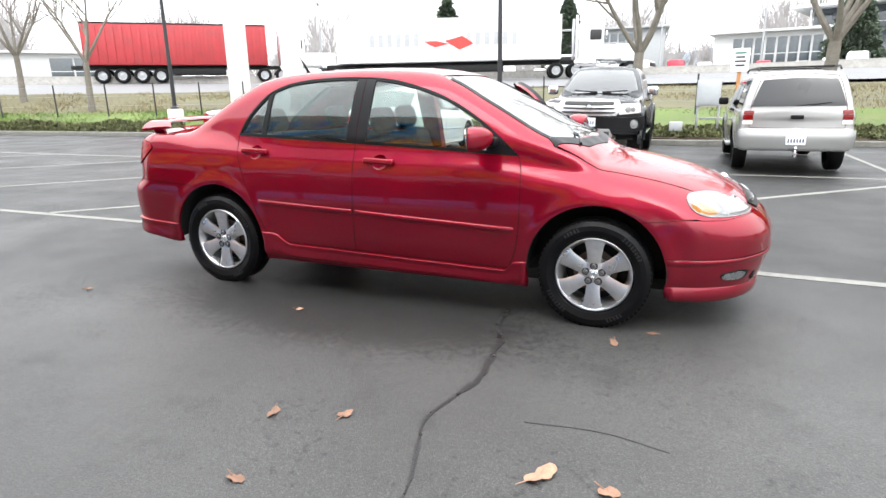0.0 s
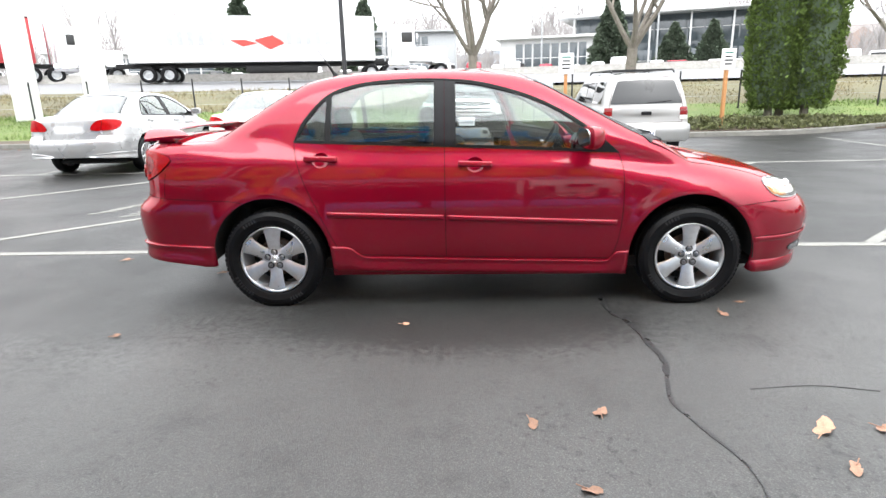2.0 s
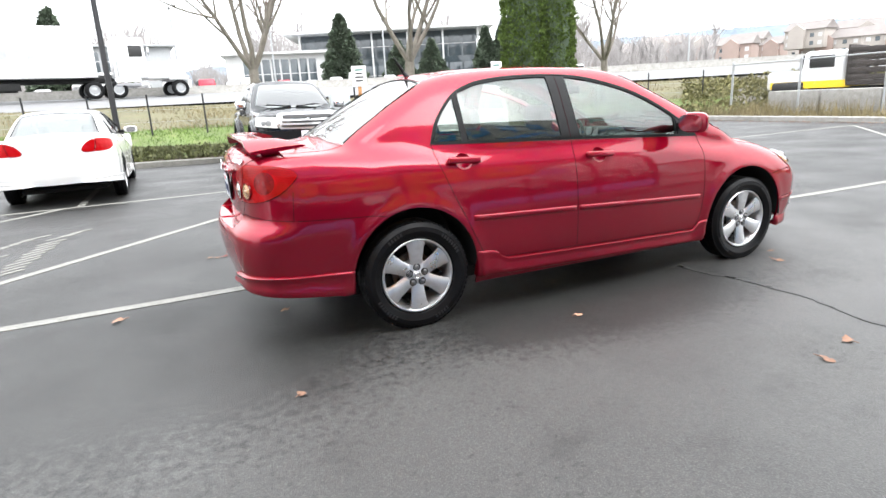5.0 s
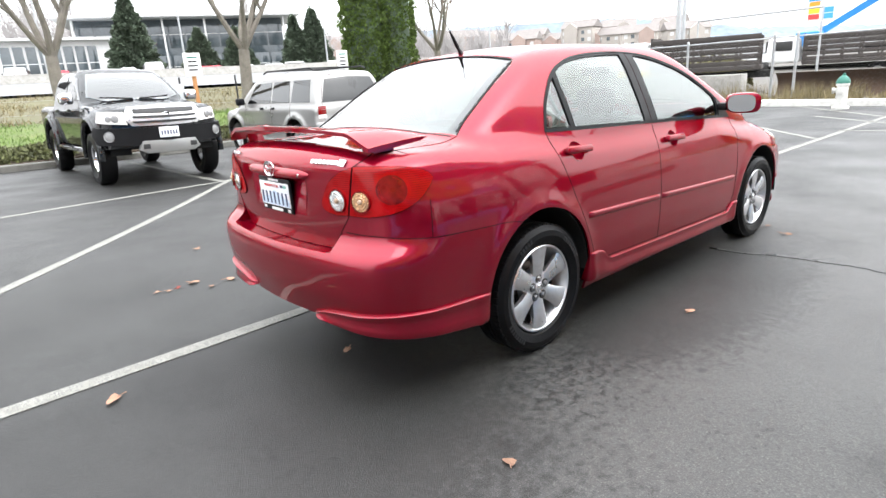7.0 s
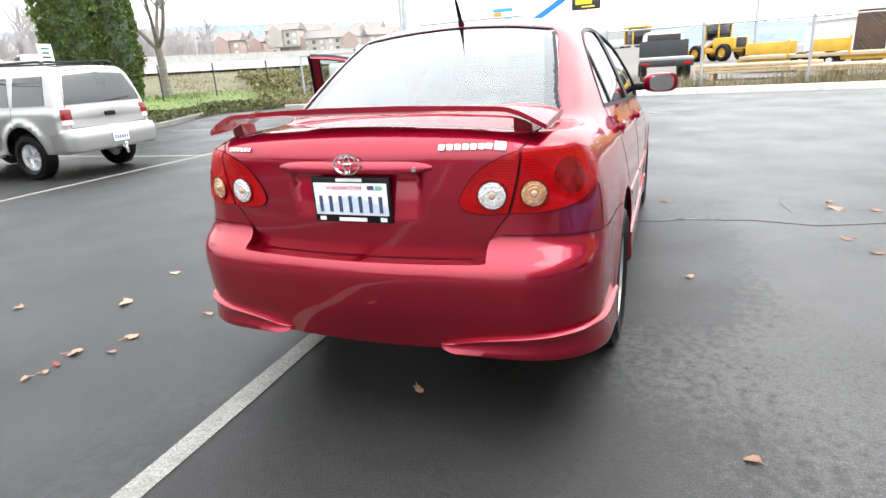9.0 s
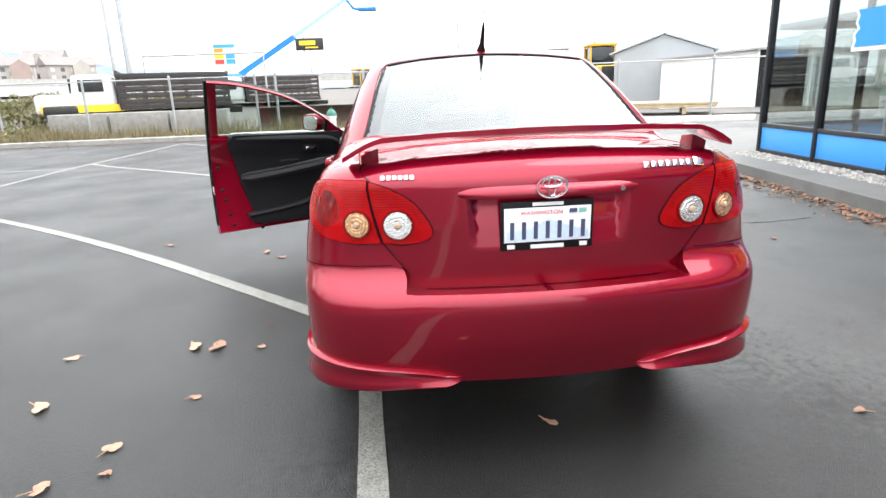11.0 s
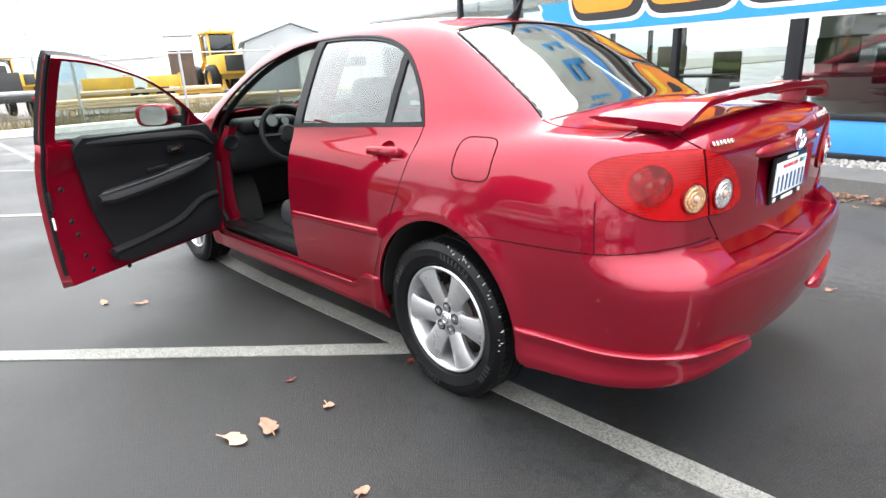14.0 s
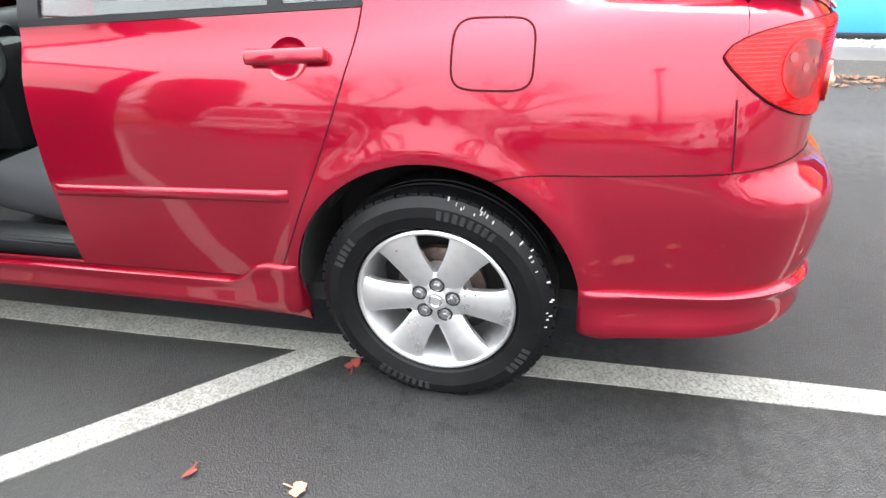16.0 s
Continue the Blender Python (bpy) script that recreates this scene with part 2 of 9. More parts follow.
def prism(bm, poly, depth, m=None, bevel=0.0):
    """A flat outline in x, y pulled up along z by depth."""
    a = [bm.verts.new((x, y, 0)) for x, y in poly]
    f = bm.faces.new(a)
    out = bmesh.ops.extrude_face_region(bm, geom=[f])["geom"]
    top = [v for v in out if isinstance(v, bmesh.types.BMVert)]
    for v in top:
        v.co.z += depth
    vs = a + top
    if bevel:
        edges = [e for e in {e for v in top for e in v.link_edges} if e.verts[0] in top and e.verts[1] in top]
        r = bmesh.ops.bevel(bm, geom=edges, offset=bevel, segments=2, profile=0.5, affect="EDGES")
        vs = list({v for v in vs if v.is_valid} | {v for f in r["faces"] for v in f.verts})
    if m:
        for v in vs:
            v.co = m @ v.co
    return bm


def line_through(xs, ys):
    """A smooth monotone curve through points (cubic Hermite)."""
    x, y = np.array(xs, float), np.array(ys, float)
    if x[0] > x[-1]:
        x, y = x[::-1], y[::-1]
    d = np.diff(y) / np.diff(x)
    s = np.zeros_like(x)
    s[0], s[-1] = d[0], d[-1]
    ok = d[:-1] * d[1:] > 0
    s[1:-1][ok] = 2 * d[:-1][ok] * d[1:][ok] / (d[:-1][ok] + d[1:][ok])

    def at(q):
        q = np.asarray(q, float)
        i = np.clip(np.searchsorted(x, q) - 1, 0, len(x) - 2)
        h = x[i + 1] - x[i]
        t = np.clip((q - x[i]) / h, 0, 1)
        return ((1 + 2 * t) * (1 - t) ** 2 * y[i] + t * (1 - t) ** 2 * h * s[i] + t * t * (3 - 2 * t) * y[i + 1] + t * t * (t - 1) * h * s[i + 1])
    return at


def curve(pts, step=0.03, closed=False):
    """Points along a Catmull-Rom curve through pts."""
    p = [np.array(q, float) for q in pts]
    n = len(p)
    out = []
    for i in range(n if closed else n - 1):
        a, b = p[i], p[(i + 1) % n]
        z = p[i - 1] if closed or i else 2 * a - b
        c = p[(i + 2) % n] if closed or i + 2 < n else 2 * b - a
        k = max(2, int(np.linalg.norm(b - a) / step))
        for j in range(k):
            t = j / k
            out.append(0.5 * (2 * a + (b - z) * t + (2 * z - 5 * a + 4 * b - c) * t * t + (3 * a - z - 3 * b + c) * t ** 3))
    if not closed:
        out.append(p[-1])
    return [tuple(q) for q in out]


def dense(pts, step=0.03, closed=True):
    """Points along straight lines between pts."""
    out = []
    n = len(pts)
    for i in range(n if closed else n - 1):
        a, b = np.array(pts[i], float), np.array(pts[(i + 1) % n], float)
        k = max(1, int(math.ceil(np.linalg.norm(b - a) / step - 1e-6)))
        out += [tuple(a + (b - a) * j / k) for j in range(k)]
    if not closed:
        out.append(tuple(pts[-1]))
    return out


def inside(poly, q):
    """Which of the points q lie in the outline."""
    p = np.array(poly)
    x0, y0 = p[:, 0], p[:, 1]
    x1, y1 = np.roll(x0, -1), np.roll(y0, -1)
    qx, qy = q[:, 0][:, None], q[:, 1][:, None]
    cross = ((y0 > qy) != (y1 > qy)) & (qx < (x1 - x0) * (qy - y0) / np.where(y1 == y0, 1e-12, y1 - y0) + x0)
    return cross.sum(1) % 2 == 1


def smax(a, b, k):
    h = np.maximum(k - np.abs(a - b), 0) / k
    return np.maximum(a, b) + h * h * k * 0.25


def smin(a, b, k):
    return -smax(-a, -b, k)


class Hull:
    """A car body as a smooth solid, from which panels are cut out along lines.
    Chart U: x and the angle about the axis y = 0, z = z0. Chart S: the way round the ends, and z."""

    def __init__(self, f, z0=0.70, end=1.55, reach=3.2):
        self.f, self.z0, self.end, self.reach = f, z0, end, reach

    def ray(self, o, d):
        lo, hi = np.zeros(len(o)), np.full(len(o), self.reach)
        for _ in range(34):
            mid = (lo + hi) / 2
            p = o + d * mid[:, None]
            out = self.f(p[:, 0], p[:, 1], p[:, 2]) > 0
            hi, lo = np.where(out, mid, hi), np.where(out, lo, mid)
        return o + d * lo[:, None]

    def chart_u(self, uv):
        uv = np.asarray(uv, float)
        a = uv[:, 1] / 0.8
        o = np.stack([uv[:, 0], 0 * a, 0 * a + self.z0], 1)
        return self.ray(o, np.stack([0 * a, np.cos(a), np.sin(a)], 1))

    def chart_s(self, uv):
        uv = np.asarray(uv, float)
        s = uv[:, 0]
        a = np.maximum(np.abs(s) - self.end, 0) / 0.75
        x = np.clip(s, -self.end, self.end)
        o = np.stack([x, 0 * a, uv[:, 1]], 1)
        return self.ray(o, np.stack([np.sign(s) * np.sin(a), np.cos(a), 0 * a], 1))

    def side(self, pts):
        """Side-view points (x, z) on the surface."""
        q = np.asarray(pts, float)
        o = np.stack([q[:, 0], 0 * q[:, 0], q[:, 1]], 1)
        return self.ray(o, np.tile([0.0, 1.0, 0.0], (len(o), 1)))

    def top(self, pts):
        """Plan points (x, y) on the upper surface."""
        q = np.asarray(pts, float)
        o = np.stack([q[:, 0], q[:, 1], 0 * q[:, 0] + self.z0], 1)
        return self.ray(o, np.tile([0.0, 0.0, 1.0], (len(o), 1)))

    def u_of(self, p):
        return [(a, 0.8 * math.atan2(c - self.z0, b)) for a, b, c in p]

    def us(self, pts):
        return self.u_of(self.side(pts))

    def ut(self, pts):
        return self.u_of(self.top(pts))

    def ends(self, pts, sign=-1):
        """Chart S points from (x, z, y): x counts along the side, y round the end."""
        out = []
        for x, y, z in pts:
            if abs(x) <= self.end:
                out.append((x, z))
            else:
                out.append((math.copysign(self.end + 0.75 * math.atan2(abs(x) - self.end, abs(y)), x), z))
        return out

    def normal(self, p):
        e = 1e-3
        g = [self.f(*(p + np.eye(3)[i] * e).T) - self.f(*(p - np.eye(3)[i] * e).T) for i in range(3)]
        g = np.stack(g, 1)
        return g / np.maximum(np.linalg.norm(g, axis=1)[:, None], 1e-9)

    def panel(self, name, outline, chart, mat, parent, holes=(), step=0.03, lift=0.0, thick=0.012, inward=None, mirror=False, label="", swell=None, soft=0.0):
        """A panel of the body between lines, with thickness; lift raises it from the surface."""
        loops = [outline, *holes]
        pts, edges = [], []
        for loop in loops:
            k = len(pts)
            pts += [tuple(p) for p in loop]
            edges += [(k + i, k + (i + 1) % len(loop)) for i in range(len(loop))]
        o = np.array(outline)
        lo, hi = o.min(0), o.max(0)
        gx, gy = np.meshgrid(np.arange(lo[0] + step / 2, hi[0], step), np.arange(lo[1] + step / 2, hi[1], step))
        gx = gx + (np.arange(gx.shape[0]) % 2)[:, None] * step / 2
        q = np.stack([gx.ravel(), gy.ravel()], 1)
        if len(q):
            keep = inside(outline, q)
            for h in holes:
                keep &= ~inside(h, q)
            q = q[keep]
            b = np.array(pts)
            if len(q):
                near = np.array([np.min(np.sum((b - r) ** 2, 1)) for r in q])
                q = q[near > (0.45 * step) ** 2]
        vs, _, tris, *_ = delaunay_2d_cdt([Vector(p) for p in pts] + [Vector(p) for p in q], edges, [], 0, 1e-6)
        uv = np.array([tuple(v) for v in vs])
        t = np.array([f for f in tris if len(f) == 3])
        c = uv[t].mean(1)
        ok = inside(outline, c)
        for h in holes:
            ok &= ~inside(h, c)
        t = t[ok]
        used = np.unique(t)
        back = np.full(len(uv), -1)
        back[used] = np.arange(len(used))
        t, uv = back[t], uv[used]
        p = (self.chart_u if chart == "u" else self.chart_s)(uv)
        nrm = self.normal(p)
        if soft:
            ring = np.array(outline)
            nxt = np.roll(ring, -1, 0)
            seg = nxt - ring
            far = np.full(len(uv), 9.0)
            for a0, e in zip(ring, seg):
                w = uv - a0
                k0 = np.clip((w @ e) / max(e @ e, 1e-12), 0, 1)
                far = np.minimum(far, np.hypot(*(w - k0[:, None] * e).T))
            rise = np.sqrt(np.maximum(1 - (1 - np.minimum(far / soft, 1)) ** 2, 0))
            p = p + nrm * (lift * rise)[:, None]
            swell = swell or (lambda q0: 0 * q0[:, 0])
        else:
            p = p + nrm * lift
        if swell is not None:
            p = p + nrm * swell(uv)[:, None]
        cr = np.cross(p[t[:, 1]] - p[t[:, 0]], p[t[:, 2]] - p[t[:, 0]])
        flip = np.sum(cr * nrm[t[:, 0]], 1) < 0
        t[flip] = t[flip][:, ::-1]
        if mirror:
            p, nrm = p * [1, -1, 1], nrm * [1, -1, 1]
            t = t[:, ::-1]
        k = len(p)
        inn = p + inward(p, nrm) if callable(inward) else p - nrm * thick
        count = {}
        for a, b2, c2 in t:
            for e in ((a, b2), (b2, c2), (c2, a)):
                count[tuple(sorted(e))] = count.get(tuple(sorted(e)), 0) + 1
        rim = [e for a, b2, c2 in t for e in ((a, b2), (b2, c2), (c2, a)) if count[tuple(sorted(e))] == 1]
        verts = [tuple(v) for v in p] + [tuple(v) for v in inn]
        faces = [tuple(f) for f in t] + [(f[2] + k, f[1] + k, f[0] + k) for f in t]
        r0 = len(verts)
        rid = {}
        for a, b2 in rim:
            for v in (a, b2):
                if v not in rid:
                    rid[v] = len(verts)
                    verts += [tuple(p[v]), tuple(inn[v])]
            faces.append((rid[b2], rid[a], rid[a] + 1, rid[b2] + 1))
        me = raw(verts, [tuple(int(i) for i in f) for f in faces])
        me.shade_smooth()
        extra = np.zeros((len(verts) - r0, 3))
        if swell is not None:
            return mesh_part(name, me, mat, parent, label, angle=40)
        me.normals_split_custom_set_from_vertices([tuple(v) for v in np.concatenate([nrm, -nrm, extra])])
        return mesh_part(name, me, mat, parent, label, smooth=False)

    def strip(self, name, top, low, chart, mat, parent, profile, count=60, ends=0.03, mirror=False, label="", angle=50):
        """A raised moulding between two lines; profile gives the rise from the upper line (0) to the lower (1)."""
        def even(line):
            line = np.array(line, float)
            d = np.concatenate([[0], np.cumsum(np.hypot(*np.diff(line, axis=0).T))])
            g = np.linspace(0, d[-1], count)
            return np.stack([np.interp(g, d, line[:, 0]), np.interp(g, d, line[:, 1])], 1), g
        a, g = even(top)
        b, _ = even(low)
        fade = np.clip(np.minimum(g, g[-1] - g) / max(ends, 1e-6), 0, 1) ** .5
        rows = []
        for t, rise in profile:
            uv = a * (1 - t) + b * t
            p = (self.chart_u if chart == "u" else self.chart_s)(uv)
            rows.append(p + self.normal(p) * ((rise * fade if rise > 0 else rise + 0 * fade)[:, None]))
        k, n = count, len(rows)
        v = np.concatenate(rows)
        if mirror:
            v = v * [1, -1, 1]
        f = [(r * k + i, r * k + i + 1, (r + 1) * k + i + 1, (r + 1) * k + i) for r in range(n - 1) for i in range(k - 1)]
        f += [tuple(r * k for r in range(n)), tuple(r * k + k - 1 for r in range(n - 1, -1, -1))]
        if not mirror:
            f = [q[::-1] for q in f]
        me = raw([tuple(q) for q in v], f)
        bm = bmesh.new()
        bm.from_mesh(me)
        bmesh.ops.recalc_face_normals(bm, faces=bm.faces)
        c, m0 = v.mean(0), v[(n // 2) * k + k // 2]
        bm.faces.ensure_lookup_table()
        face = bm.faces[(n // 2) * (k - 1) + k // 2]
        out = self.normal(np.abs(np.array([m0])) * np.array([[np.sign(m0[0]), 1, 1]]))[0] * [1, -1 if mirror else 1, 1]
        if face.normal.dot(Vector(out)) < 0:
            bmesh.ops.reverse_faces(bm, faces=bm.faces)
        bm.to_mesh(me)
        bm.free()
        return mesh_part(name, me, mat, parent, label, angle=angle)

    def groove(self, name, pts, chart, parent, mat=None, width=0.0036, lift=0.0010, mirror=False):
        """The dark gap along a line between two panels."""
        uv = np.array(pts, float)
        p = (self.chart_u if chart == "u" else self.chart_s)(uv)
        nrm = self.normal(p)
        d = np.gradient(p, axis=0)
        side = np.cross(d, nrm)
        side /= np.maximum(np.linalg.norm(side, axis=1)[:, None], 1e-9)
        rows = [p + side * width / 2 - nrm * 0.004, p + side * width / 2 + nrm * lift, p - side * width / 2 + nrm * lift, p - side * width / 2 - nrm * 0.004]
        k = len(p)
        v = np.concatenate(rows)
        if mirror:
            v = v * [1, -1, 1]
        f = [(r * k + i, r * k + i + 1, (r + 1) % 4 * k + i + 1, (r + 1) % 4 * k + i) for r in range(4) for i in range(k - 1)]
        return mesh_part(name, raw([tuple(a) for a in v], f), mat or SEAM, parent, smooth=False)

# ---- the red sedan and its kind ----
ARCH_R, AXLE = .376, 1.3


def arch_mid(cx):
    """Height of a wheel arch's centre: the tail stands a little higher than the nose."""
    return .336 if cx < 0 else .322


def sedan_hull(tall=1.0, lid=False):
    width = line_through([.10, .22, .32, .45, .60, .75, .83, .90, .97, 1.05, 1.15, 1.3], [.73, .775, .80, .812, .815, .806, .794, .776, .750, .715, .67, .6])
    taper = line_through([-2.4, -2.1, -1.8, -1.3, 0, 1.3, 1.8, 2.1, 2.4], [.07, .022, .008, .002, 0, .008, .03, .07, .12])
    deck = line_through([-2.4, -2.25, -2.1, -1.9, -1.6, -1.4, -1.0, -.5, 0, .5, .85, 1.0, 1.2, 1.5, 1.8, 2.05, 2.2, 2.4],
                        [1.03, 1.068, 1.081, 1.083, 1.085, 1.085, 1.06, 1.045, 1.035, 1.02, .99, .967, .945, .893, .82, .735, .66, .5])
    rear = line_through([.1, .2, .35, .5, .60, .635, .66, .685, .705, .73, .80, .88, .98, 1.03, 1.09, 1.3], [2.16, 2.19, 2.245, 2.285, 2.292, 2.286, 2.269, 2.238, 2.217, 2.206, 2.203, 2.205, 2.205, 2.185, 2.13, 1.9])
    if lid:
        rear = line_through([.1, .5, .66, .73, .80, .88, .98, 1.03, 1.09, 1.3], [2.19, 2.195, 2.198, 2.201, 2.203, 2.205, 2.205, 2.185, 2.13, 1.9])
    front = line_through([.1, .25, .4, .52, .6, .66, .72, .8, 1.0], [2.09, 2.18, 2.225, 2.235, 2.21, 2.165, 2.11, 2.0, 1.7])
    roof = line_through([-2.2, -1.85, -1.7, -1.5, -1.25, -1.05, -.85, -.6, -.3, 0, .2, .35, .6, .9, 1.25, 1.5],
                        [.45, .985, 1.075, 1.195, 1.34, 1.43, 1.462, 1.475, 1.478, 1.468, 1.45, 1.415, 1.30, 1.145, .965, .45])
    flank = line_through([.6, .80, .93, 1.0, 1.1, 1.2, 1.3, 1.38, 1.5, 1.7], [.66, .715, .742, .737, .701, .655, .605, .56, .50, .40])
    def f(x, y, z):
        y = np.abs(y)
        z = z / tall
        wide = width(z) - taper(x)
        for wx in (-1.3, 1.3):
            r = np.hypot(x - wx, z - arch_mid(wx))
            wide = wide + .012 * np.exp(-((r - .384) / .05) ** 2)
        low = y - wide
        end = rear(z) - .15 * y * y
        if lid:          # pocket round the plate
            end = end - .026 * np.clip((.262 - y) / .035, 0, 1) ** 1.5 * np.clip((z - .775) / .14, 0, 1) * np.clip((.958 - z) / .012, 0, 1)
        low = smax(low, -x - end, .23)
        low = smax(low, x - (front(z) - .30 * y * y), .40)
        low = smax(low, .95 * (z - (deck(x) - .10 * y * y)), .10 + .08 * np.clip((x - .6) / .6, 0, 1) - .05 * np.clip((-1.5 - x) / .3, 0, 1))
        low = smax(low, .15 - z, .05)
        high = smax(.85 * (z - (roof(x) - .13 * y * y)), y - (flank(z) - .05 * np.maximum(-(x + .4), 0) ** 2 - .02 * np.maximum(x - .2, 0) ** 2), .085)
        high = smax(high, .75 - z, .02)
        return smin(low, high, .035)
    return Hull(f, z0=.70, end=1.72)


def arch(cx, a0, a1, n=26):
    """Points of a wheel arch, angles in degrees from the front, over the top."""
    return [(cx + ARCH_R * math.cos(radians(a0 + (a1 - a0) * i / n)), arch_mid(cx) + ARCH_R * math.sin(radians(a0 + (a1 - a0) * i / n))) for i in range(n + 1)]


BELT = line_through([-1.2, -.2, .85], [1.04, .998, .944])
DOOR_REAR = curve([(-1.135, 1.04), (-1.12, .95), (-1.06, .78), (-.97, .58), (-.885, .40), (-.845, .345)], .04)
DOOR_FRONT = curve([(.85, .944), (.875, .85), (.877, .6), (.857, .42), (.818, .302)], .04)
DLO_TOP = curve([(-1.135, 1.04), (-1.075, 1.165), (-.95, 1.30), (-.83, 1.357), (-.68, 1.388), (-.45, 1.402), (-.2, 1.398), (0, 1.377), (.2, 1.328), (.37, 1.268), (.55, 1.175), (.70, 1.072), (.85, .944)], .03)
SPLIT = -.2


def dlo(x0, x1, inset=0.0, low=0.0):
    """The outline of the side windows between two stations, drawn in by inset."""
    top = [p for p in DLO_TOP]
    n = len(top)
    moved = []
    for i, p in enumerate(top):
        a, b = np.array(top[max(i - 1, 0)]), np.array(top[min(i + 1, n - 1)])
        d = (b - a) / np.linalg.norm(b - a)
        moved.append((p[0] + d[1] * inset, p[1] - d[0] * inset))
    xs, zs = [p[0] for p in moved], [p[1] for p in moved]
    grid = np.linspace(x0, x1, max(3, int((x1 - x0) / .03)))
    topz = np.interp(grid, xs, zs)
    lowz = BELT(grid) + low
    keep = topz > lowz + .004
    g, tz, lz = grid[keep], topz[keep], lowz[keep]
    up = [(float(a), float(b)) for a, b in zip(g, tz)]
    down = [(float(a), float(b)) for a, b in zip(g[::-1], lz[::-1])]
    return dense(up + down, .03)


def wheel(m, mirror=False, spokes=6, radius=.319, rim=.209, parent=None, tread=True, metal=None, flecked=False):
    """An alloy wheel with its tyre; its own z axis points outwards."""
    metal = metal or ALLOY
    w = new("wheel")
    w.parent = parent
    w.matrix_local = m
    r = rim
    bm = bmesh.new()
    side = [(r + .003, .055), (r + .02, .082), (r + .055, .096), (radius - .03, .092), (radius - .008, .074), (radius, .05)]
    body = side + [(radius, .018), (radius - .008, .016), (radius - .008, .010), (radius, .008), (radius, -.008), (radius - .008, -.010), (radius - .008, -.016), (radius, -.018)]
    body += [(a, -b) for a, b in side[::-1]]
    turn(bm, body, 56, close=True)
    tyre = part("tyre", bm, RUBBER, w, "black rubber tyre", angle=30)
    if tread:
        bm = bmesh.new()
        for k in range(64):
            q = pose(0, 0, 0, 0, 0, 360 * k / 64)
            for h, s in ((.062, 1), (-.062, 1)):
                box(bm, radius - .0055, 0, h, .011, .0235, .024, m=None)
                for v in bm.verts[-8:]:
                    v.co = q @ v.co
        tagged(part("tread", bm, RUBBER, tyre, smooth=False), kind="stuff")
        bm = bmesh.new()
        for a0, n in ((25, 8), (205, 8), (110, 5), (290, 5)):
            for k in range(n):
                q = pose(0, 0, 0, 0, 0, a0 + 4.2 * k)
                box(bm, radius - .047, 0, .0955, .022, .011, .004)
                for v in bm.verts[-8:]:
                    v.co = q @ v.co
        tagged(part("sidewall_lettering", bm, SIDEWALL, tyre, smooth=False), kind="stuff")
    if flecked:
        random.seed(77)
        bm = bmesh.new()
        for k in range(26):
            q = pose(0, 0, 0, 0, 0, random.uniform(-218, -128))
            dr = random.uniform(.004, .024)
            box(bm, radius - dr, 0, .072 + .55 * (dr - .004), .009, random.uniform(.0015, .004), .009)
            for v in bm.verts[-8:]:
                v.co = q @ v.co
        tagged(part("chalk_fleck", bm, CHALK, tyre, smooth=False), kind="stuff")
    bm = bmesh.new()
    turn(bm, [(r - .02, -.07), (r - .006, -.075), (r + .004, -.07), (r - .008, -.02), (r - .022, .02), (r - .014, .05), (r + .006, .068), (r + .009, .074), (r + .004, .079), (r - .002, .078), (r - .009, .064), (r - .022, .03), (r - .03, -.06)], 56, close=True)
    part("rim", bm, metal, w, angle=50)
    for k in range(spokes):
        bm = bmesh.new()
        q = pose(0, 0, 0, 0, 0, 90 + 360 * k / spokes)
        rows = [(.035, .034, .052), (.075, .036, .060), (.12, .040, .066), (.165, .047, .070), (r - .005, .060, .070)]
        rings = []
        for rr, hw, h in rows:
            hw *= 6 / spokes * r / .2
            rings.append([bm.verts.new(q @ Vector(c)) for c in ((rr, -hw * .9, h - .028), (rr, -hw, h - .006), (rr, -hw * .72, h), (rr, 0, h + .003), (rr, hw * .72, h), (rr, hw, h - .006), (rr, hw * .9, h - .028))])
        for a, b in zip(rings, rings[1:]):
            for i in range(6):
                bm.faces.new((a[i], a[i + 1], b[i + 1], b[i]))
            bm.faces.new((a[6], a[0], b[0], b[6]))
        bm.faces.new(rings[0]), bm.faces.new(rings[-1])
        part("spoke", bm, metal, w, angle=40)
    bm = bmesh.new()
    turn(bm, [(0, .066), (.026, .065), (.03, .060), (.034, .058), (.070, .0575), (.084, .052), (.09, .036), (.09, 0), (0, 0)], 36)
    part("hub_cap", bm, metal, w, angle=40)
    bm = bmesh.new()
    turn(bm, [(.013, .067), (.015, .0685), (.018, .0685), (.0195, .067)], 24)
    part("badge_ring", bm, CHROME, w)
    for k in range(5):
        # near-black ring round each nut draws the shade of its pocket
        bm = bmesh.new()
        a = radians(90 + 72 * k)
        turn(bm, [(.0165, .0605), (.021, .0612), (.0225, .058), (.0165, .05)], 12, pose(.048 * math.cos(a), .048 * math.sin(a), 0))
        part("nut_pocket_shade", bm, DARK, w)
        bm = bmesh.new()
        turn(bm, [(0, .071), (.009, .070), (.0115, .066), (.0115, .058), (.0165, .0585), (.0165, .05)], 8, pose(.048 * math.cos(a), .048 * math.sin(a), 0))
        part("wheel_nut", bm, NUT, w)
    bm = bmesh.new()
    turn(bm, [(0, -.02), (.075, -.02), (.08, -.01), (.125, -.01), (.125, -.03), (.08, -.03), (0, -.035)], 32)
    part("brake_disc", bm, BRAKE, w)
    if tread:
        bm = bmesh.new()
        q = pose(0, 0, 0, 0, 0, 270 if spokes == 6 else 80)
        tube(bm, [q @ Vector((r - .018, .008, .03)), q @ Vector((r - .034, .008, .072))], [.0055, .0045], 8)
        part("valve_stem", bm, RUBBER, w)
    bm = bmesh.new()
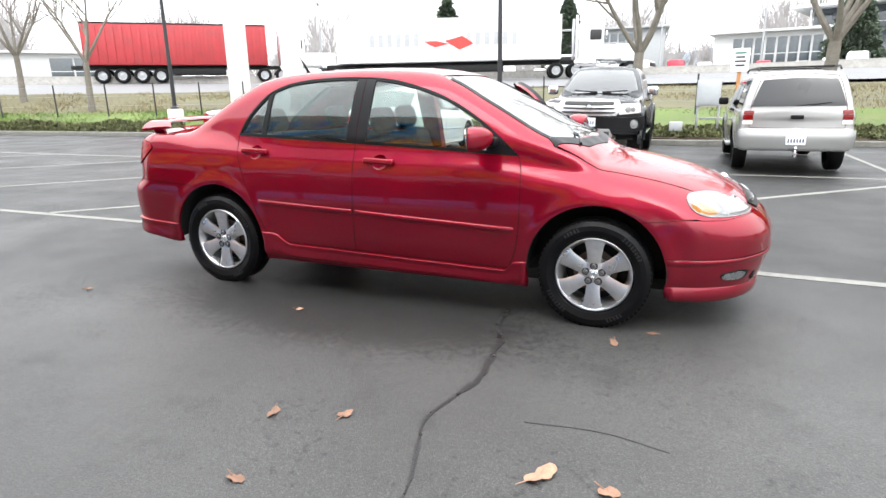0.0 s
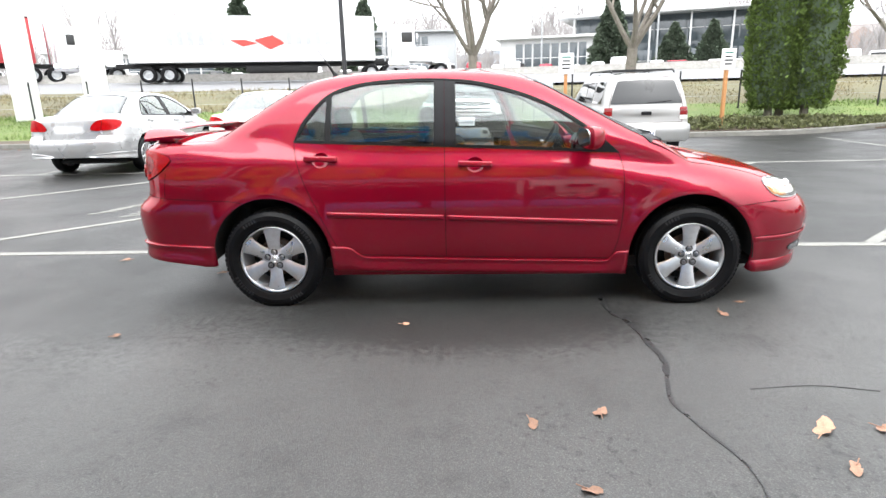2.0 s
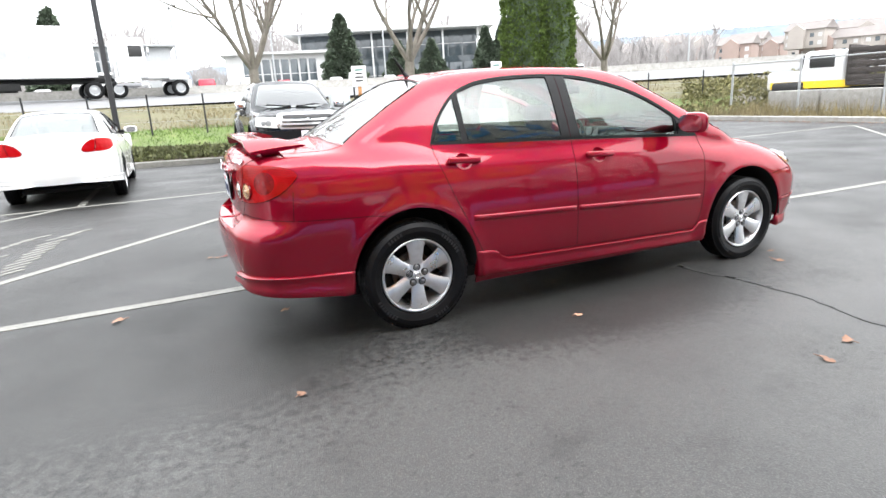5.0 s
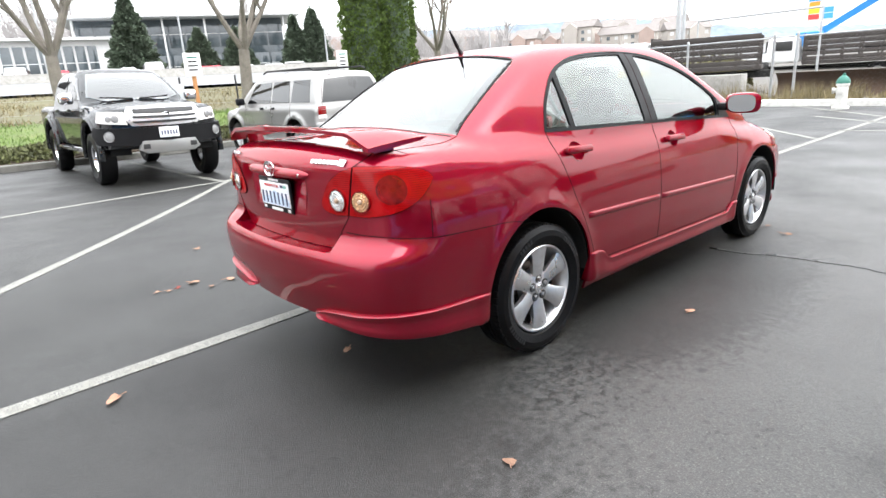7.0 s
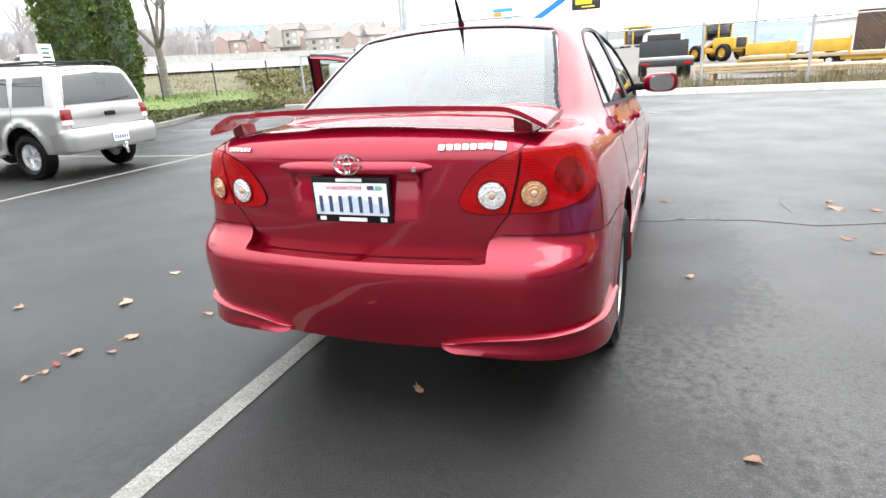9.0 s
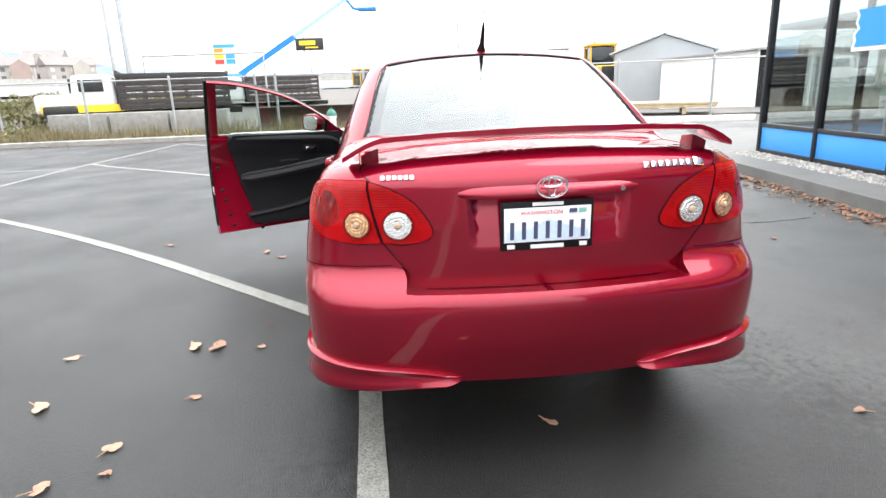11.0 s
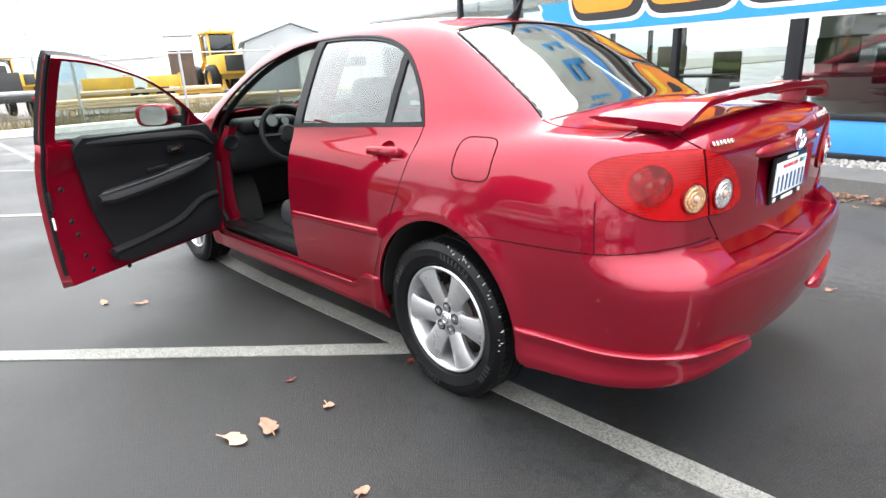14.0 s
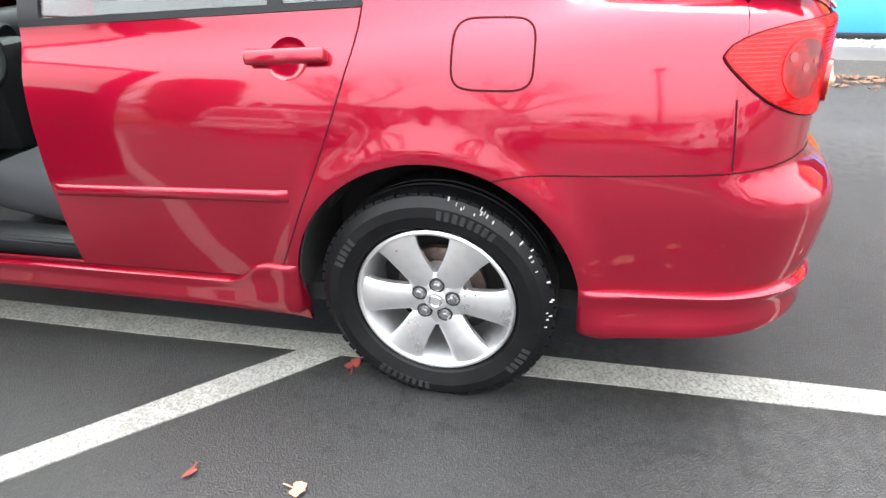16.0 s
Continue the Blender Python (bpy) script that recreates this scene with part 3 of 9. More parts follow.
    turn(bm, [(.0, -.06), (r - .03, -.06), (r - .03, -.07), (0, -.07)], 32)
    part("wheel_back", bm, DARK, w)
    return w


def ellipse(cx, cy, rx, ry, n=28, a0=0.0, tilt=0.0):
    c, s = math.cos(radians(tilt)), math.sin(radians(tilt))
    out = []
    for i in range(n):
        a = 2 * math.pi * i / n
        x, y = rx * math.cos(a), ry * math.sin(a)
        out.append((cx + c * x - s * y, cy + s * x + c * y))
    return out


def seat(parent, x, y, wide=.5, rear=False, headrests=(0,)):
    s = new("seat")
    s.parent = parent
    s.matrix_local = pose(x, y, 0)
    bm = bmesh.new()
    box(bm, .22, 0, .42, .52, wide, .17, .06, pose(0, 0, 0, 0, -8, 0), segs=3)
    part("seat_cushion", bm, CLOTH, s)
    bm = bmesh.new()
    box(bm, -.14, 0, .74, .15, wide * .96, .60, .06, pose(0, 0, 0, 0, -16, 0), segs=3)
    part("seat_back", bm, CLOTH, s)
    for h in headrests:
        bm = bmesh.new()
        box(bm, -.25, h, 1.13, .10, .25, .17, .05, pose(0, 0, 0, 0, -12, 0), segs=3)
        tube(bm, [(-.21, h - .06, .98), (-.24, h - .06, 1.08)], .007, 6)
        tube(bm, [(-.21, h + .06, .98), (-.24, h + .06, 1.08)], .007, 6)
        part("headrest", bm, CLOTH, s)
    return s


def sedan(name, label, m, body_paint, category="car", detail=True, open_door=False, tall=1.0, stretch=(1, 1, 1), wing=True, lamps="round", spokes=6):
    """A four-door sedan with every panel, lamp, window and wheel of its own."""
    H = sedan_hull(tall)
    L = sedan_hull(tall, True)
    car = thing(name, label, category, m)
    root = car
    if stretch != (1, 1, 1):
        car.scale = stretch
    st = .028 if detail else .06
    P = body_paint

    def both(fn, *a, **k):
        return fn(*a, **k), fn(*a, mirror=True, **k)

    # shell: quarters, sills, pillars and roof
    rear_line = [(-1.95, z) for z in np.linspace(.716, 1.035, 12)]
    lid_plan = [(-1.95, .585), (-1.80, .592), (-1.62, .598)]
    out = H.us(curve([(-1.95, .716), (-1.72, .703), (-1.53, .695), (-1.453, .680)], .04))
    out += H.us(arch(-AXLE, 114, 0))[1:] + H.us(dense([(-.924, .336), (-.924, .20), (.924, .19), (.924, .322)], .05, False))[1:]
    out += H.us(arch(AXLE, 180, 52))[1:] + H.us(dense([(1.5315, .618), (1.72, .635), (1.80, .64)], .04, False))[1:]
    out += H.us([(1.80, z) for z in np.linspace(.66, .77, 5)])
    hood_edge = [(1.80, .60), (1.5, .655), (1.2, .69), (1.04, .70)]
    out += H.ut(dense(hood_edge, .04, False))
    shield_edge = curve([(1.04, .70), (1.0, .66), (.85, .632), (.6, .575), (.34, .505), (.30, .47)], .04)
    out += H.ut(shield_edge)[1:] + H.ut(dense([(.30, .47), (.345, .25), (.36, 0)], .04, False))[1:]
    out += H.ut(dense([(.36, 0), (-1.06, 0)], .04, False))[1:] + H.ut(dense([(-1.06, 0), (-1.07, .3), (-1.085, .46)], .04, False))[1:]
    glass_edge = curve([(-1.085, .46), (-1.14, .495), (-1.35, .535), (-1.55, .572), (-1.62, .598)], .04)
    out += H.ut(glass_edge)[1:] + H.ut(dense(lid_plan[::-1], .04, False))[1:]
    out += H.us(rear_line[::-1])[:-1]
    doors_hole = H.us(dense(DOOR_REAR, .05, False) + dense([(-.845, .345), (.818, .302)], .05, False)[1:] + DOOR_FRONT[::-1][1:] + DLO_TOP[::-1][1:-1])
    body = both(H.panel, "body_shell", out, "u", P, root, holes=[doors_hole], step=st)
    # rear corner below and above the lamp
    corner = [tuple(p) for p in H.side(rear_line)]
    seam = [(-2.04, .585, 1.06), (-2.15, .562, 1.005), (-2.15, .51, .81), (-2.18, .462, .728)]
    low_seam = [(-2.17, .50, .738), (-2.12, .66, .735), (-2.02, .76, .722), (-1.95, .78, .716)]
    quarter = H.ends(dense(corner, .03, False) + dense([corner[-1], (-2.0, .66, 1.05), (-2.04, .585, 1.06)], .03, False)[1:] + dense(seam, .03, False)[1:] + dense(low_seam, .03, False)[:-1])
    both(H.panel, "rear_corner", quarter, "s", P, root, step=st)
    # trunk lid
    lid_top = H.ut(dense([(-1.66, 0), (-1.655, .4), (-1.62, .598), (-1.80, .592), (-1.95, .585), (-2.04, .58)], .03, False) + dense([(-2.04, .58), (-2.075, .3), (-2.085, 0)], .03, False)[1:])
    H.panel("trunk_lid_top", lid_top + [(u, .8 * math.pi - v) for u, v in lid_top[-2:0:-1]], "u", P, root, step=st)
    edge = [tuple(p) for p in H.top(dense([(-2.085, 0), (-2.075, .3), (-2.04, .58)], .03, False))]
    lid = H.ends(edge + dense([(-2.04, .582, 1.06), (-2.15, .557, 1.005), (-2.15, .506, .81), (-2.18, .462, .722), (-2.2, .435, .676)], .03, False)[1:] + curve([(-2.2, .425, .664), (-2.2, .40, .658), (-2.2, .2, .655), (-2.2, 0, .654)], .03))
    tail = -2 * (H.end + .75 * math.pi / 2)
    L.panel("trunk_lid", lid + [(tail - u, v) for u, v in lid[-2:0:-1]], "s", P, root, step=.018 if detail else st, thick=.02)
    # bumpers
    rb = H.ends([(x, .8, z) for x, z in curve([(-1.455, .678), (-1.53, .693), (-1.72, .701)], .03)] + curve([(-1.72, .8, .70), (-1.95, .78, .714), (-2.02, .76, .720), (-2.12, .66, .733), (-2.17, .50, .737)], .03)[1:] + dense([(-2.17, .485, .736), (-2.18, .468, .724), (-2.2, .441, .676)], .02, False) + curve([(-2.2, .43, .664), (-2.2, .40, .659), (-2.2, .2, .656), (-2.2, 0, .655)], .03)
                + dense([(-2.2, 0, .655), (-2.2, 0, .345), (-2.2, .3, .35), (-2.15, .6, .345), (-2.0, .75, .33), (-1.72, .8, .295), (-1.674, .8, .285)], .03, False)[1:]
                + [(x, .8, z) for x, z in arch(-AXLE, 186, 115)])
    back = H.ends(dense([(-2.2, 0, .80), (-2.17, .55, .80), (-2.05, .74, .80), (-2.05, .74, .60), (-2.17, .55, .60), (-2.2, 0, .60)], .03))
    both(L.panel, "rear_inner_panel", back, "s", P, root, step=.06, lift=-.012)

    def turn_in(p, nrm):
        """The bumper's rim runs forward under the lid, and square into the wheel arch."""
        w = np.clip((-p[:, 0] - 2.02) / .1, 0, 1)[:, None]
        d = -nrm * (1 - w) + np.array([1.0, 0, -.06]) * w
        return d / np.linalg.norm(d, axis=1)[:, None] * (.014 + .072 * w)
    both(H.panel, "rear_bumper", rb, "s", P, root, step=.022 if detail else st, inward=turn_in)
    fb = H.ends([(x, .8, z) for x, z in dense([(1.533, .616), (1.72, .635)], .03, False)] + dense([(1.72, .8, .635), (1.95, .7, .628), (2.1, .45, .64), (2.15, 0, .655), (2.15, 0, .20), (2.1, .4, .20), (1.9, .7, .205), (1.72, .8, .21), (1.668, .8, .24)], .03, False)[1:]
                + [(x, .8, z) for x, z in arch(AXLE, -12, 51)])
    both(H.panel, "front_bumper", fb, "s", P, root, step=st)
    # bonnet and nose
    hood = H.ut(dense([(1.80, .595), (1.5, .65), (1.2, .685), (1.06, .69), (1.12, .45), (1.18, 0), (2.03, 0), (2.0, .3), (1.93, .5)], .03))
    both(H.panel, "bonnet", hood, "u", P, root, step=st)
    nose_edge = [tuple(p) for p in H.top(dense([(2.03, 0), (2.0, .3), (1.93, .5), (1.80, .6)], .03, False))]
    nose = H.ends(nose_edge + dense([nose_edge[-1], (1.80, .76, .64)], .03, False)[1:] + dense([(1.80, .76, .636), (1.95, .7, .63), (2.1, .45, .642), (2.15, 0, .657)], .03, False)[1:])
    both(H.panel, "nose_panel", nose, "s", P, root, step=st)
    head = H.ends(curve([(1.745, .77, .745), (1.80, .75, .76), (1.93, .62, .748), (2.03, .47, .70), (2.07, .40, .655), (2.0, .58, .642), (1.86, .72, .650), (1.78, .76, .685)], .02, True))
    both(H.panel, "headlamp", head, "s", REFLECTOR, root, step=.02, lift=.005, thick=.03, label="clear headlamp with a bright reflector")
    for sg in (1, -1) if detail else ():
        for yy, zz, rr in ((.665, .698, .038), (.545, .690, .042)):
            c = H.chart_s(H.ends([(1.93 + .1 * (.67 - yy) / .15, yy, zz)]))[0]
            nn = H.normal(np.array([c]))[0]
            c, nn = Vector(c * [1, sg, 1]), Vector((nn * [1, sg, 1]) * [1, .6, .6]).normalized()
            bm = bmesh.new()
            turn(bm, [(0, .004), (rr * .3, .005), (rr * .42, .002), (rr * .8, .010), (rr * .96, .016), (rr * 1.06, .015), (rr * 1.1, -.004)], 28, Matrix.Translation(c + nn * .006) @ nn.to_track_quat("Z", "Y").to_matrix().to_4x4())
            part("lamp_bowl", bm, CHROME, root, "bright round reflector bowl", angle=50)
    both(H.panel, "headlamp_cover", head, "s", CLEAR_COVER, root, step=.012, lift=.026, thick=.004, soft=.05, label="clear lamp cover")
    blink = H.ends(curve([(1.760, .765, .730), (1.80, .75, .724), (1.86, .715, .702), (1.915, .68, .672), (1.90, .70, .656), (1.84, .73, .658), (1.785, .76, .680)], .02, True))
    both(H.panel, "turn_signal", blink, "s", SIGNAL_LENS, root, step=.015, lift=.016, thick=.02, soft=.03, label="amber turn signal")
    grille = H.ends(dense([(2.12, 0, .70), (2.1, .25, .695), (2.06, .36, .675), (2.1, .3, .645), (2.15, 0, .645)], .03))
    both(H.panel, "grille", grille, "s", BLACK_TRIM, root, step=.03, lift=.008, thick=.02)
    both(H.groove, "grille_bar", H.ends(dense([(2.1, 0, .672), (2.08, .32, .672)], .03, False)), "s", root, CHROME, .018, .014)
    fog = H.ends(curve([(1.95, .66, .338), (2.01, .60, .348), (2.05, .545, .338), (2.04, .56, .306), (1.99, .62, .302), (1.95, .66, .315)], .02, True))
    mid = np.mean(np.array(fog), axis=0)
    # flat black panel, the recess's shade put on as colour
    both(H.panel, "fog_recess", [tuple(mid + (np.array(p) - mid) * [1.25, 1.3] + [.014, .002]) for p in fog], "s", BLACK_TRIM, root, step=.02, lift=.0025, thick=.01)
    both(H.panel, "fog_lamp", fog, "s", REFLECTOR, root, step=.02, lift=.006, thick=.02, label="oval fog lamp")
    # side skirt and body-kit lips
    top = dense([(-.924, .402), (-.84, .398)], .01, False) + curve([(-.83, .397), (-.79, .385), (-.755, .352), (-.71, .330)], .01) + dense([(-.69, .329), (.79, .289)], .02, False) + curve([(.80, .290), (.825, .318), (.85, .345), (.90, .352)], .01) + [(.924, .353)]
    base = [(x, .243 - .02 * (x + .935)) for x in np.linspace(-.924, .924, 60)]
    xs = np.linspace(-.924, .924, 140)
    tz, bz = np.interp(xs, [q[0] for q in top], [q[1] for q in top]), np.interp(xs, [q[0] for q in base], [q[1] for q in base])
    both(H.strip, "side_skirt", H.us(list(zip(xs, tz))), H.us(list(zip(xs, bz))), "u", P, root, [(0, -.004), (.0, .008), (.03, .014), (.10, .0155), (.2, .014), (.4, .018), (.65, .030), (.85, .036), (.97, .030), (1.0, .018), (1.02, -.03)], count=140)
    lip_form = [(0, -.006), (0, .012), (.04, .020), (.10, .021), (.2, .017), (.4, .018), (.65, .028), (.85, .036), (.96, .034), (1.0, .024), (1.03, -.02)]
    lip_top = H.ends([(x, .8, z) for x, z in dense([(-1.669, .408), (-1.72, .412)], .03, False)] + curve([(-1.72, .8, .412), (-1.95, .78, .424), (-2.08, .70, .432), (-2.15, .55, .424), (-2.2, .38, .402), (-2.2, .27, .372)], .03)[1:])
    lip_low = H.ends([(-1.672, .8, .275)] + curve([(-1.72, .8, .280), (-1.95, .78, .310), (-2.08, .70, .328), (-2.15, .55, .340), (-2.2, .38, .352), (-2.2, .27, .360)], .03))
    both(H.strip, "rear_lip", lip_top, lip_low, "s", P, root, lip_form, count=80, ends=.06)
    flip_top = H.ends([(1.674, .8, .425)] + curve([(1.72, .8, .425), (1.9, .72, .424), (2.0, .6, .424), (2.1, .3, .43), (2.12, .0, .43)], .03))
    flip_low = H.ends([(1.674, .8, .385)] + curve([(1.72, .8, .385), (1.9, .72, .388), (2.0, .6, .390), (2.1, .3, .395), (2.12, .0, .395)], .03))
    both(H.strip, "front_lip", flip_top, flip_low, "s", P, root, [(0, -.005), (0, .004), (.15, .008), (.5, .007), (.8, .003), (1, -.003)], count=60, ends=.001)
    sill_top = H.ends([(1.674, .8, .275)] + curve([(1.72, .8, .272), (1.9, .72, .268), (2.0, .6, .262), (2.1, .35, .255), (2.12, .0, .25)], .03))
    sill_low = H.ends([(1.674, .8, .205)] + curve([(1.72, .8, .198), (1.9, .72, .19), (2.0, .6, .188), (2.1, .35, .185), (2.12, .0, .185)], .03))
    both(H.strip, "front_spoiler", sill_top, sill_low, "s", P, root, [(0, -.004), (.15, .008), (.5, .022), (.8, .03), (1, .022), (1.05, -.03)], count=60, ends=.001)
    # doors
    def door(kind, flip_side, opened=False):
        if kind == "rear_door":
            low = [p for p in DOOR_REAR] + dense([(-.845, .345), (SPLIT, .327)], .04, False)[1:] + dense([(SPLIT, .327), (SPLIT, float(BELT(SPLIT)))], .04, False)[1:]
            low += [(x, float(BELT(x))) for x in np.linspace(SPLIT, -1.135, 26)][1:-1]
            hx, frame_out, cut = -.962, dlo(-1.14, SPLIT), [dlo(-1.11, -.94, .013, .018), dlo(-.905, -.265, .013, .018)]
            panes = cut
            mould = [(-.935, .622), (-.935, .588), (SPLIT - .012, .560), (SPLIT - .012, .594)]
        else:
            foot = .285 if opened else .327
            low = [p for p in DOOR_FRONT] + dense([(.818, .302), (SPLIT, foot)], .04, False)[1:] + dense([(SPLIT, foot), (SPLIT, float(BELT(SPLIT)))], .04, False)[1:]
            low += [(x, float(BELT(x))) for x in np.linspace(SPLIT, .85, 26)][1:-1]
            hx, frame_out, cut = -.015, dlo(SPLIT, .86), [dlo(-.13, .66, .013, .018)]
            panes = cut
            mould = [(SPLIT + .012, .593), (SPLIT + .012, .559), (.845, .513), (.845, .547)]
        hz = float(BELT(hx)) - .098
        cup_uv = H.us(ellipse(hx, hz, .052, .046))
        d = H.panel(kind, H.us(low), "u", P, root, holes=[cup_uv], step=st, thick=.02 if not opened else .035, mirror=flip_side)
        cup = H.panel("handle_cup", cup_uv, "u", P, d, step=.01, mirror=flip_side, thick=.004)
        mid = H.side([(hx, hz)])[0] * [1, -1 if flip_side else 1, 1]
        nn = H.normal(H.side([(hx, hz)]))[0] * [1, -1 if flip_side else 1, 1]
        me = cup.data
        for v in me.vertices:
            q = (Vector(v.co) - Vector(mid))
            rr = (q.x / .052) ** 2 + (q.z / .046) ** 2
            v.co -= Vector(nn) * (.020 * max(0, 1 - rr) ** .7)
        sgn = -1 if flip_side else 1
        bm = bmesh.new()
        base = Vector(mid) + Vector(nn) * .020
        rot = Matrix.Rotation(.24 * sgn, 4, "X")
        box(bm, base.x + (0), base.y, base.z, .205, .022, .036, .010, rot @ pose(0, 0, 0, 0, 2.5, 0), segs=3)
        for e in (-.088, .088):
            box(bm, base.x + e, base.y - sgn * .012, base.z, .03, .022, .028, .006)
        part("handle", bm, P, d, "body-coloured pull handle")
        H.strip("moulding", H.us([mould[0], mould[3]]), H.us([mould[1], mould[2]]), "u", P, d, [(0, -.003), (.02, .004), (.14, .009), (.35, .0115), (.65, .0115), (.86, .009), (.98, .004), (1, -.003)], count=40, ends=.02, mirror=flip_side)
        H.panel("window_frame", H.us(frame_out), "u", BLACK_TRIM, d, holes=[H.us(c) for c in cut], step=.03, thick=.03 if opened else .014, mirror=flip_side)
        for c in panes:
            H.panel("window", H.us(c), "u", WINDOW, d, step=.06, lift=-.006, thick=.003, mirror=flip_side)
        if not opened:
            inner = [(x, z) for x, z in low]
            H.panel("door_trim", H.us(inner), "u", CABIN, d, step=.09, lift=-.075, thick=.01, mirror=flip_side)
        if kind == "front_door":
            mirror_on(d, sgn, H)
            tri = H.us(dense([(.68, float(BELT(.68)) + .015), (.845, float(BELT(.845)) + .002), (.70, 1.062), (.67, 1.08)], .03))
            H.panel("mirror_base", tri, "u", BLACK_TRIM, d, step=.03, lift=.004, thick=.012, mirror=flip_side)
        return d

    def mirror_on(d, sgn, H):
        bm = bmesh.new()
        rows = [(-.055, .078, .052), (-.05, .090, .062), (-.02, .095, .066), (.02, .087, .061), (.055, .064, .045), (.075, .032, .023)]
        rings = []
        for dx, wy, hz in rows:
            rings.append([bm.verts.new((.665 + dx, sgn * (.885 + .012 * (dx < 0) + wy * math.copysign(abs(math.cos(a)) ** .55, math.cos(a)) - (.03 * dx / .07)), 1.05 + hz * math.copysign(abs(math.sin(a)) ** .6, math.sin(a)))) for a in (2 * math.pi * i / 24 for i in range(24))])
        for a, b in zip(rings, rings[1:]):
            for i in range(24):
                bm.faces.new((a[i], a[(i + 1) % 24], b[(i + 1) % 24], b[i]))
        bm.faces.new(rings[0]), bm.faces.new(rings[-1])
        yaw = Matrix.Translation((.665, sgn * .885, 0)) @ Matrix.Rotation(radians(22 if sgn > 0 else 14), 4, "Z") @ Matrix.Translation((-.665, -sgn * .885, 0))
        bmesh.ops.transform(bm, matrix=yaw, verts=bm.verts)
        mm = part("door_mirror", bm, P, d, "body-coloured door mirror", angle=50)
        bm = bmesh.new()
        rim = [(.080 * math.copysign(abs(math.cos(a)) ** .6, math.cos(a)), .054 * math.copysign(abs(math.sin(a)) ** .65, math.sin(a))) for a in (2 * math.pi * i / 32 for i in range(32))]
        prism(bm, rim, .004, yaw @ Matrix.Translation((.600, sgn * .897, 1.05)) @ pose(0, 0, 0, 0, 3 if sgn > 0 else -6, 0) @ pose(0, 0, 0, 90, 0, 90), 0)
        part("mirror_glass", bm, CHROME, mm)
        bm = bmesh.new()
        box(bm, .70, sgn * .765, 1.025, .07, .08, .05, .015)
        part("mirror_foot", bm, BLACK_TRIM, mm)

    for flip_side in (False, True):
        door("rear_door", flip_side)
        opened = open_door and not flip_side
        d = door("front_door", flip_side, opened)
        if opened:
            h = Vector((.872, .775, 0))
            d.matrix_local = Matrix.Translation(h) @ Matrix.Rotation(radians(-65.5), 4, "Z") @ Matrix.Translation(-h)
            open_door_trim(d, H, P)
        # seams
        H.groove("panel_gap", H.us(DOOR_REAR), "u", root, mirror=flip_side)
        H.groove("panel_gap", H.us(dense([(-.845, .345), (SPLIT, .327), (.818, .302)], .04, False)), "u", root, mirror=flip_side)
        H.groove("panel_gap", H.us(curve([(-1.94, .716), (-1.72, .702), (-1.53, .694), (-1.455, .680)], .04)), "u", root, mirror=flip_side)
        H.groove("panel_gap", H.us(dense([(1.5315, .618), (1.72, .635), (1.80, .64)], .04, False)), "u", root, mirror=flip_side)
        H.groove("panel_gap", H.ut(dense([(1.82, .598), (1.5, .655), (1.2, .69), (1.06, .70)], .04, False)), "u", root, mirror=flip_side)
        H.groove("panel_gap", H.ut(dense([(-1.62, .598), (-1.80, .592), (-1.95, .585), (-2.03, .582)], .04, False)), "u", root, mirror=flip_side)
        H.groove("panel_gap", H.ends(dense([(-2.045, .583, 1.058), (-2.15, .56, 1.005), (-2.15, .509, .81), (-2.18, .464, .724)], .02, False)), "s", root, width=.003, lift=.0015, mirror=flip_side)
        H.groove("panel_gap", H.ends(dense(low_seam, .03, False)), "s", root, mirror=flip_side)
        H.groove("lip_line", H.ends([(x, .8, z) for x, z in dense([(1.674, .428), (1.72, .428)], .03, False)] + dense([(1.72, .8, .428), (2.0, .6, .428), (2.1, .3, .432), (2.1, 0, .432)], .03, False)[1:]), "s", root, mirror=flip_side)
        if not opened:
            H.groove("panel_gap", H.us(DOOR_FRONT), "u", root, mirror=flip_side)
            H.groove("panel_gap", H.us([(SPLIT, z) for z in np.linspace(.327, 1.395, 30)]), "u", root, mirror=flip_side)
        # roof drip line over the doors
        H.groove("window_seal", H.us(DLO_TOP), "u", root, BLACK_TRIM, .010, .003, mirror=flip_side)
        H.groove("belt_seal", H.us([(x, float(BELT(x)) + .008) for x in np.linspace(-1.13, SPLIT - .003 if opened else .84, 40)]), "u", root, BLACK_TRIM, .016, .004, mirror=flip_side)
        # tail lamps: the piece in the quarter, the piece in the lid
        outer = H.ends(curve([(-1.918, .785, .945), (-1.935, .78, .966), (-1.975, .76, .984), (-2.04, .72, .997), (-2.11, .63, 1.003)], .02) + dense([(-2.15, .568, 1.003), (-2.15, .516, .812)], .02, False) + curve([(-2.14, .60, .810), (-2.07, .69, .826), (-2.0, .745, .862), (-1.95, .78, .908), (-1.925, .785, .934)], .02)[0:])
        H.panel("tail_lamp", outer, "s", RED_LENS, root, step=.016, lift=.007, thick=.03, mirror=flip_side, label="large red tail lamp with a smaller pale round lens")
        inner = H.ends(dense([(-2.15, .555, 1.0), (-2.15, .504, .812)], .02, False) + curve([(-2.17, .46, .806), (-2.17, .39, .815), (-2.17, .358, .835), (-2.17, .365, .872), (-2.17, .42, .94), (-2.16, .49, .984)], .02))
        H.panel("lid_lamp", inner, "s", RED_LENS, root, step=.016, lift=.007, thick=.03, mirror=flip_side, label="red lamp with a clear round lens")
        for loop in (outer, inner):
            H.groove("lamp_gasket", loop + loop[:2], "s", root, SEAM, .006, .005, mirror=flip_side)
